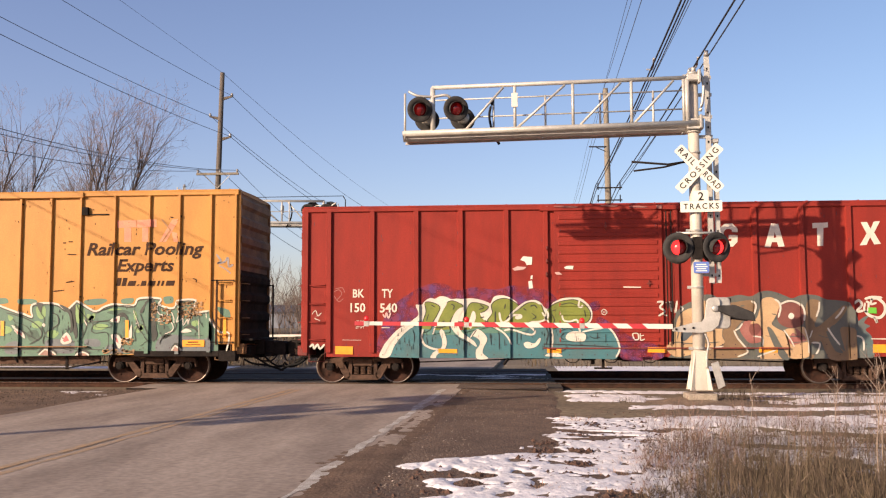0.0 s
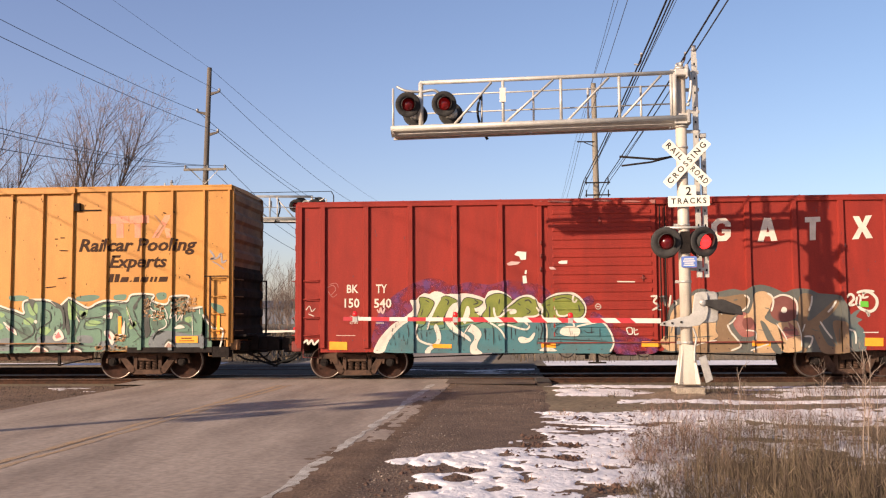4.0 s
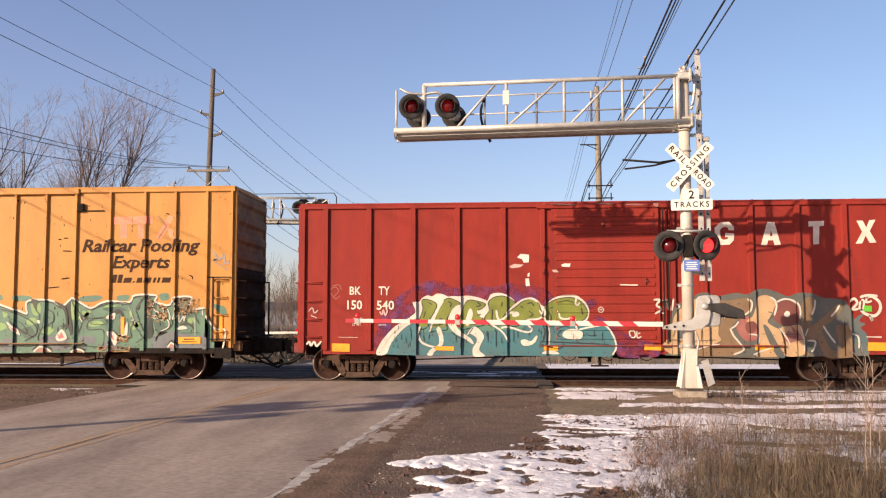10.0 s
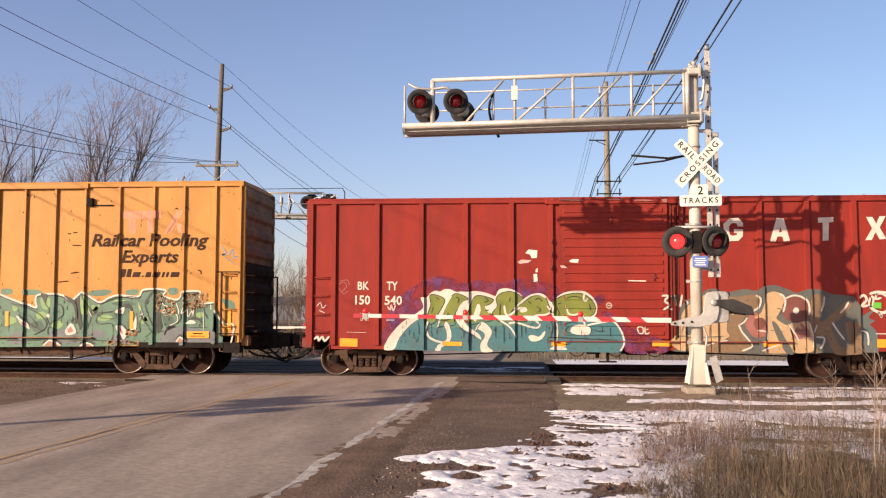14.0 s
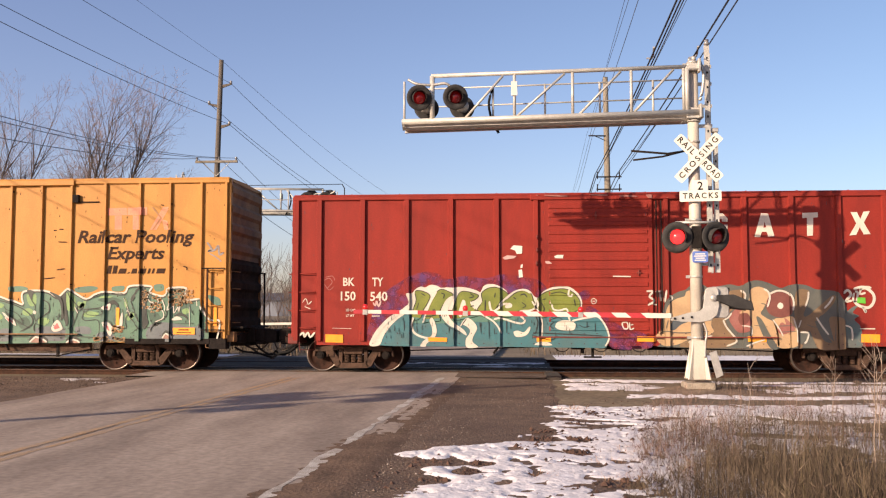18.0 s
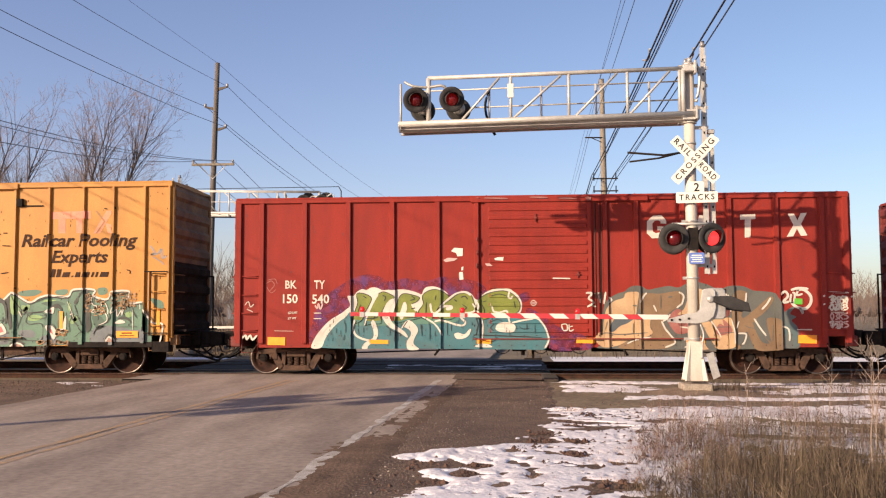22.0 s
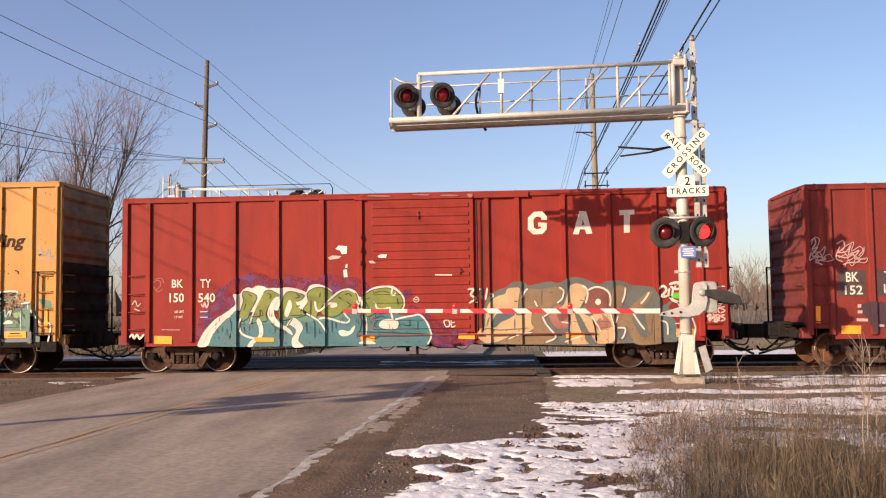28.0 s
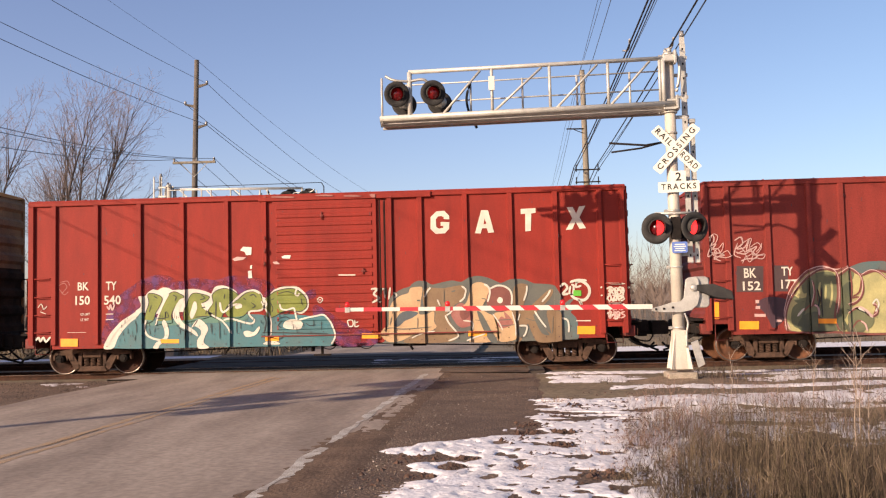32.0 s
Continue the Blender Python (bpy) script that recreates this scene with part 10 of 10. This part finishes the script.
yellow_side.fill("graffiti_stroke", [(11.92, 1.32), (12.06, 1.09), (11.85, 1.01), (11.76, 1.12)], 8, G_WHITE)
yellow_side.fill("graffiti_stroke", [(13.10, 1.62), (13.31, 1.74), (13.29, 1.57)], 8, G_WHITE)
yellow_side.fill("graffiti_stroke", [(13.13, 1.25), (13.28, 1.25), (13.40, 1.09), (13.33, 0.90), (13.22, 1.06)], 8, G_WHITE)
yellow_side.fill("graffiti_stroke", [(13.47, 1.09), (13.56, 1.31), (13.64, 1.51), (13.64, 1.16)], 8, G_WHITE)
yellow_side.fill("graffiti_stroke", [(14.93, 1.32), (15.08, 1.41), (15.22, 1.34), (15.09, 1.31)], 8, G_WHITE)
yellow_side.fill("graffiti_letter", [(10.54, 1.42), (10.71, 1.29), (10.75, 1.22), (10.63, 1.30)], 9, G_PINKRED, round_it=False)
yellow_side.fill("graffiti_letter", [(11.91, 1.25), (11.99, 1.11), (11.86, 1.07), (11.82, 1.12)], 9, G_PINKRED, round_it=False)
yellow_side.fill("graffiti_letter", [(13.17, 1.63), (13.26, 1.68), (13.25, 1.60)], 9, G_PINKRED, round_it=False)
yellow_side.fill("graffiti_letter", [(13.20, 1.20), (13.27, 1.16), (13.31, 1.03), (13.24, 1.08)], 9, G_PINKRED, round_it=False)
yellow_side.fill("graffiti_stroke", [(11.25, 1.51), (11.29, 1.56), (11.34, 1.52), (11.31, 1.46)], 8, G_WHITE)
yellow_side.stroke("graffiti_line", [(11.19, 0.79), (11.25, 0.87), (11.36, 0.93), (11.49, 0.91), (11.66, 0.79)], 0.066, 7, G_CHAR)
yellow_side.fill("graffiti_letter", [(11.19, 0.74), (11.26, 0.81), (11.36, 0.88), (11.49, 0.85), (11.66, 0.74)], 8, G_CLAY)
yellow_side.stroke("graffiti_stroke", [(11.19, 0.74), (11.26, 0.81), (11.36, 0.88), (11.49, 0.85), (11.66, 0.74)], 0.038, 9, G_WHITE)
yellow_side.stroke("graffiti_line", [(12.20, 0.78), (12.28, 0.84), (12.35, 0.86), (12.46, 0.83), (12.53, 0.78)], 0.066, 7, G_CHAR)
yellow_side.fill("graffiti_letter", [(12.20, 0.73), (12.28, 0.79), (12.36, 0.81), (12.46, 0.78), (12.53, 0.73)], 8, G_CLAY)
yellow_side.stroke("graffiti_stroke", [(12.20, 0.73), (12.28, 0.79), (12.36, 0.81), (12.46, 0.78), (12.53, 0.73)], 0.038, 9, G_WHITE)
yellow_side.stroke("graffiti_line", [(14.71, 0.90), (14.75, 0.97), (14.82, 1.02), (14.90, 0.99), (14.96, 0.91)], 0.066, 7, G_CHAR)
yellow_side.fill("graffiti_letter", [(14.71, 0.85), (14.75, 0.92), (14.82, 0.97), (14.90, 0.93), (14.96, 0.85)], 8, G_CLAY)
yellow_side.stroke("graffiti_stroke", [(14.71, 0.85), (14.75, 0.92), (14.82, 0.97), (14.90, 0.93), (14.96, 0.85)], 0.038, 9, G_WHITE)
yellow_side.stroke("graffiti_stroke", [(14.37, 2.08), (14.30, 1.92), (14.36, 1.79), (14.45, 1.75), (14.32, 1.61), (14.50, 1.60), (14.63, 1.61), (14.73, 1.49), (14.71, 1.36), (14.52, 1.27)], 0.024, 9, G_WHITE)
yellow_side.stroke("graffiti_stroke", [(14.45, 1.89), (14.58, 1.83), (14.56, 1.72)], 0.024, 9, G_WHITE)
yellow_side.stroke("graffiti_stroke", [(14.68, 1.84), (14.75, 1.67), (14.75, 1.55)], 0.024, 9, G_WHITE)
yellow_side.stroke("graffiti_stroke", [(14.88, 1.98), (14.90, 1.79), (14.85, 1.57), (14.98, 1.67), (15.00, 1.49), (15.11, 1.65), (15.12, 1.51), (15.18, 1.76), (15.26, 2.03)], 0.024, 9, G_WHITE)
yellow_side.stroke("graffiti_stroke", [(15.40, 1.65), (15.42, 1.14)], 0.014, 9, G_WHITE)
yellow_side.stroke("graffiti_stroke", [(15.59, 1.81), (15.60, 1.67)], 0.019, 9, G_WHITE)
yellow_side.stroke("graffiti_stroke", [(12.37, 1.65), (12.46, 1.49)], 0.024, 9, G_WHITE)
yellow_side.stroke("graffiti_stroke", [(13.75, 1.54), (13.82, 1.57)], 0.028, 9, G_WHITE)
yellow_side.stroke("graffiti_stroke", [(13.67, 1.88), (13.78, 1.62), (13.85, 1.43)], 0.014, 9, G_WHITE)
yellow_side.stroke("graffiti_stroke", [(15.70, 1.67), (15.79, 1.49), (15.95, 1.32), (16.17, 1.31), (16.20, 1.15), (16.13, 0.82)], 0.042, 8, G_WHITE)
yellow_side.fill("graffiti_letter", [(15.86, 1.95), (16.03, 1.93), (16.19, 1.86), (16.22, 1.69), (16.12, 1.68), (15.96, 1.79)], 1, G_GREEN2)
yellow_side.fill("graffiti_letter", [(15.69, 1.59), (15.85, 1.35), (15.91, 0.85), (15.72, 0.83)], 1, G_GREEN2)
yellow_side.fill("graffiti_letter", [(10.61, 2.17), (10.91, 2.19), (11.09, 2.14), (11.01, 2.06), (10.66, 2.05)], 1, G_GREEN2)
yellow_side.fill("graffiti_letter", [(12.37, 2.14), (12.77, 2.19), (12.97, 2.14), (12.77, 2.03), (12.42, 2.03)], 1, G_GREEN2)
yellow_side.fill("graffiti_letter", [(13.36, 2.17), (13.66, 2.19), (13.62, 2.06), (13.37, 2.06)], 1, G_GREEN2)
yellow_side.fill("graffiti_letter", [(14.46, 2.21), (14.69, 2.23), (14.71, 2.08), (14.51, 2.05)], 1, G_GREEN2)
yellow_side.fill("graffiti_letter", [(10.00, 2.19), (10.25, 2.21), (10.31, 2.09), (10.05, 2.06)], 1, G_GREEN2)
for seed, n, x0, x1, z0, z1 in ((1, 46, 14.14, 14.32, 1.60, 2.08), (2, 40, 14.40, 14.66, 1.50, 1.90), (3, 90, 14.86, 15.26, 1.66, 2.08), (4, 34, 15.26, 15.48, 1.70, 2.06), (5, 40, 13.38, 13.66, 0.98, 1.14), (6, 60, 12.9, 13.7, 0.75, 0.86)):
    yellow_side.flecks("paint_wear", seed, n, x0, x1, z0, z1, 0.075, 0.045, 9, G_WORN, "brown paint worn through")
yellow_side.flecks("paint_chips", 12, 46, 9.6, 15.9, 0.8, 1.95, 0.035, 0.03, 9, G_BLACK, "small dark chips and nail marks")
yellow_side.flecks("paint_runs", 13, 26, 10.0, 15.6, 1.0, 1.7, 0.016, 0.22, 4, G_DEEP, "thin dark paint runs")
yellow_side.fill("reflector", [(14.98, 1.12), (15.56, 1.12), (15.56, 0.95), (14.99, 0.95)], 10, REFLECT, "orange reflector plate", round_it=False)
yellow_side.fill("reflector", [(13.47, 1.63), (13.56, 1.63), (13.57, 1.18), (13.48, 1.18)], 10, REFLECT, "orange reflector strip", round_it=False)
yellow_side.fill("reflector", [(10.14, 1.62), (10.23, 1.62), (10.24, 1.24), (10.15, 1.24)], 10, REFLECT, "orange reflector strip", round_it=False)
yellow_side.fill("reflector", [(16.04, 1.69), (16.12, 1.69), (16.13, 1.17), (16.04, 1.18)], 10, REFLECT, "orange reflector strip", round_it=False)
yellow_side.fill("plate_bar", [(15.13, 1.08), (15.4, 1.08), (15.4, 1.05), (15.13, 1.05)], 11, INK, round_it=False)
yellow_side.fill("plate_bar", [(15.08, 1.01), (15.46, 1.01), (15.46, 0.99), (15.08, 0.99)], 11, INK, round_it=False)

# yellow car: slogan and faded marks
yellow_side.words("slogan", "Railcar Pooling", 0.455, 13.945, 3.415, 3, INK, width=3.110, shear=0.24, bold=0.027, label="dark brown slanted slogan")
yellow_side.words("slogan", "Experts", 0.442, 13.960, 2.990, 3, INK, width=1.520, shear=0.24, bold=0.027, label="dark brown slanted slogan")
yellow_side.fill("text_bar", [(13.23, 2.72), (13.34, 2.72), (13.3, 2.51), (13.19, 2.51)], 3, INK, round_it=False)
yellow_side.fill("text_bar", [(13.38, 2.72), (13.49, 2.72), (13.45, 2.51), (13.34, 2.51)], 3, INK, round_it=False)
yellow_side.fill("text_bar", [(13.54, 2.64), (13.73, 2.64), (13.69, 2.51), (13.49, 2.51)], 3, INK, round_it=False)
yellow_side.fill("text_bar", [(13.78, 2.55), (13.82, 2.55), (13.78, 2.51), (13.73, 2.51)], 3, INK, round_it=False)
yellow_side.fill("text_bar", [(13.88, 2.64), (14.03, 2.64), (13.99, 2.51), (13.84, 2.51)], 3, INK, round_it=False)
yellow_side.fill("text_bar", [(14.09, 2.64), (14.25, 2.64), (14.21, 2.51), (14.05, 2.51)], 3, INK, round_it=False)
yellow_side.fill("text_bar", [(14.31, 2.64), (14.37, 2.64), (14.33, 2.51), (14.27, 2.51)], 3, INK, round_it=False)
yellow_side.fill("text_bar", [(14.42, 2.64), (14.48, 2.64), (14.44, 2.51), (14.38, 2.51)], 3, INK, round_it=False)
yellow_side.fill("text_bar", [(14.54, 2.64), (14.76, 2.64), (14.72, 2.51), (14.5, 2.51)], 3, INK, round_it=False)
yellow_side.fill("faded_emblem", [(13.18, 4.21), (13.69, 4.22), (13.7, 4.03), (13.19, 4.02)], 2, G_FADED, "faded red emblem shape", round_it=False)
yellow_side.fill("faded_emblem", [(13.37, 4.02), (13.56, 4.02), (13.57, 3.65), (13.38, 3.65)], 2, G_FADED, "faded red emblem shape", round_it=False)
yellow_side.fill("faded_emblem", [(13.71, 4.22), (14.23, 4.23), (14.24, 4.03), (13.71, 4.02)], 2, G_FADED2, "faded red emblem shape", round_it=False)
yellow_side.fill("faded_emblem", [(13.85, 4.02), (14.04, 4.01), (14.05, 3.65), (13.86, 3.65)], 2, G_FADED2, "faded red emblem shape", round_it=False)
yellow_side.fill("faded_emblem", [(14.31, 3.64), (14.65, 4.23), (14.83, 4.23), (14.49, 3.64)], 2, G_FADED, "faded red emblem shape", round_it=False)
yellow_side.fill("faded_emblem", [(14.63, 3.91), (14.78, 3.87), (14.84, 3.64), (14.7, 3.64)], 2, G_FADED2, "faded red emblem shape", round_it=False)
yellow_side.fill("emblem_edge", [(14.35, 4.23), (14.58, 3.95), (14.37, 3.64), (14.41, 3.64), (14.63, 3.95), (14.4, 4.23)], 4, G_TANLINE, round_it=False)
yellow_side.stroke("spray_tag", [(15.83, 3.31), (15.95, 3.14), (15.86, 3.08), (16.04, 3.11), (16.13, 3.22), (16.16, 2.99), (16.28, 3.05)], 0.05, 3, G_BLUE, "faint blue sprayed scrawl")
yellow_side.stroke("spray_tag", [(15.9, 3.02), (16.07, 2.93), (16.22, 2.81)], 0.03, 3, G_BLUE)
yellow_side.stroke("rust_scratch", [(11.87, 3.34), (12.12, 3.33)], 0.03, 3, RUST)
yellow_side.stroke("rust_scratch", [(11.89, 3.67), (12.01, 3.67)], 0.03, 3, RUST)
yellow_side.stroke("rust_scratch", [(11.85, 2.61), (12.08, 2.64)], 0.03, 3, RUST)
yellow_side.stroke("rust_scratch", [(15.22, 2.69), (15.31, 2.66), (15.31, 2.59)], 0.03, 3, RUST)
yellow_side.stroke("rust_scratch", [(11.51, 2.38), (11.81, 2.41)], 0.03, 3, RUST)
yellow_side.stroke("rust_scratch", [(13.27, 3.19), (13.36, 3.16)], 0.03, 3, RUST)
yellow_side.stroke("rust_scratch", [(14.59, 4.29), (14.68, 4.27)], 0.03, 3, RUST)
yellow_side.stroke("rust_scratch", [(11.74, 3.64), (11.83, 3.64)], 0.03, 3, RUST)

# wear on the cars
red_side.flecks("paint_drips", 1, 85, 2.3, 7.2, 0.85, 1.5, 0.013, 0.12, 8, G_BLACK, "thin black paint drips")
red_side.flecks("rust_chips", 3, 90, 0.2, 15.0, 0.95, 4.2, 0.016, 0.07, 1, G_GRIME, "dark chips and rust runs")
red_side_2.flecks("rust_chips", 4, 70, 0.2, 8.0, 0.8, 4.2, 0.02, 0.08, 1, G_GRIME, "dark chips and rust runs")
yellow_side.flecks("rust_chips", 5, 110, YELLOW_L - 7.0, YELLOW_L - 0.1, 1.0, 4.8, 0.02, 0.05, 2, RUST, "rust chips in the yellow paint")
yellow_side.flecks("paint_drips", 6, 40, YELLOW_L - 7.0, YELLOW_L - 0.6, 0.85, 1.9, 0.025, 0.10, 5, G_BLACK, "thin black paint drips")
red_side.rivets("rivets", [0.8 + 0.31 * i for i in range(45)], (0.74, 0.99), 6, G_GRIME, "row of dark rivets")
yellow_side.rivets("rivets", [YELLOW_L - 7.0 + 0.35 * i for i in range(19)], (0.80, 0.92), 6, G_GRIME, "row of dark rivets")
red_side.fill("peeled_paint", [(6.18, 4.44), (6.55, 4.44), (6.91, 4.42), (6.85, 4.39), (6.23, 4.42)], 24, G_SCUFF, "peeled paint along the eave")
red_side.fill("peeled_paint", [(7.49, 4.44), (7.71, 4.45), (7.92, 4.43), (7.86, 4.4), (7.53, 4.42)], 24, G_SCUFF, "peeled paint along the eave")
red_side.fill("peeled_paint", [(8.21, 4.41), (8.43, 4.42), (8.64, 4.39), (8.59, 4.37), (8.25, 4.38)], 24, G_SCUFF, "peeled paint along the eave")
red_side.fill("peeled_paint", [(8.86, 4.42), (8.95, 4.43), (9.05, 4.41), (8.99, 4.34), (8.9, 4.35)], 24, G_SCUFF, "peeled paint along the eave")
red_side.fill("peeled_paint", [(9.51, 4.41), (9.62, 4.42), (9.74, 4.4), (9.68, 4.38), (9.55, 4.39)], 24, G_SCUFF, "peeled paint along the eave")
red_side.fill("peeled_paint", [(9.36, 4.34), (9.45, 4.36), (9.53, 4.34), (9.48, 4.33), (9.4, 4.34)], 24, G_SCUFF, "peeled paint along the eave")


# ---- what moves ----
def motions():
    """The train backs a little, rests, then rolls off; its wheels turn by the way they roll. The flashers take turns."""
    beat = 0.7445
    globes = [(head.location.x > 0 or -5.2 < head.location.x < -1, lens) for sig in (near_signal, far_signal) for head in sig.children if head.name.startswith("lamp_head") for lens in head.children if len(lens.data.materials) == 2]
    for k, globe in globes:
        k = int(k) if globe.parent.parent is near_signal else int(not k)
        rows = [(0.0, pose(0, 0.03, 0, 0, 0, 180.0 * k - 85))]
        for i in range(43):
            a = 180.0 * (i + k)
            t = beat * i
            if i:
                rows += [(t - 0.04, pose(0, 0.03, 0, 0, 0, a - 130)), (t + 0.04, pose(0, 0.03, 0, 0, 0, a - 50))]
            rows += [(t + 0.12, pose(0, 0.03, 0, 0, 0, a)), (t + beat - 0.12, pose(0, 0.03, 0, 0, 0, a))]
        rows.append((32.0, pose(0, 0.03, 0, 0, 0, 180.0 * (42 + k) + 85)))
        walk(globe, rows)
    rows = list(TRAIN)
    for car, x, wheels, r in START:
        walk(car, [(t, pose(x + s, 0, 0)) for t, s in rows])
        for w in wheels:
            lx = w.location.x
            walk(w, [(t, Matrix.Translation((lx, 0, r)) @ Matrix.Rotation(s / r, 4, "Y")) for t, s in rows])


motions()
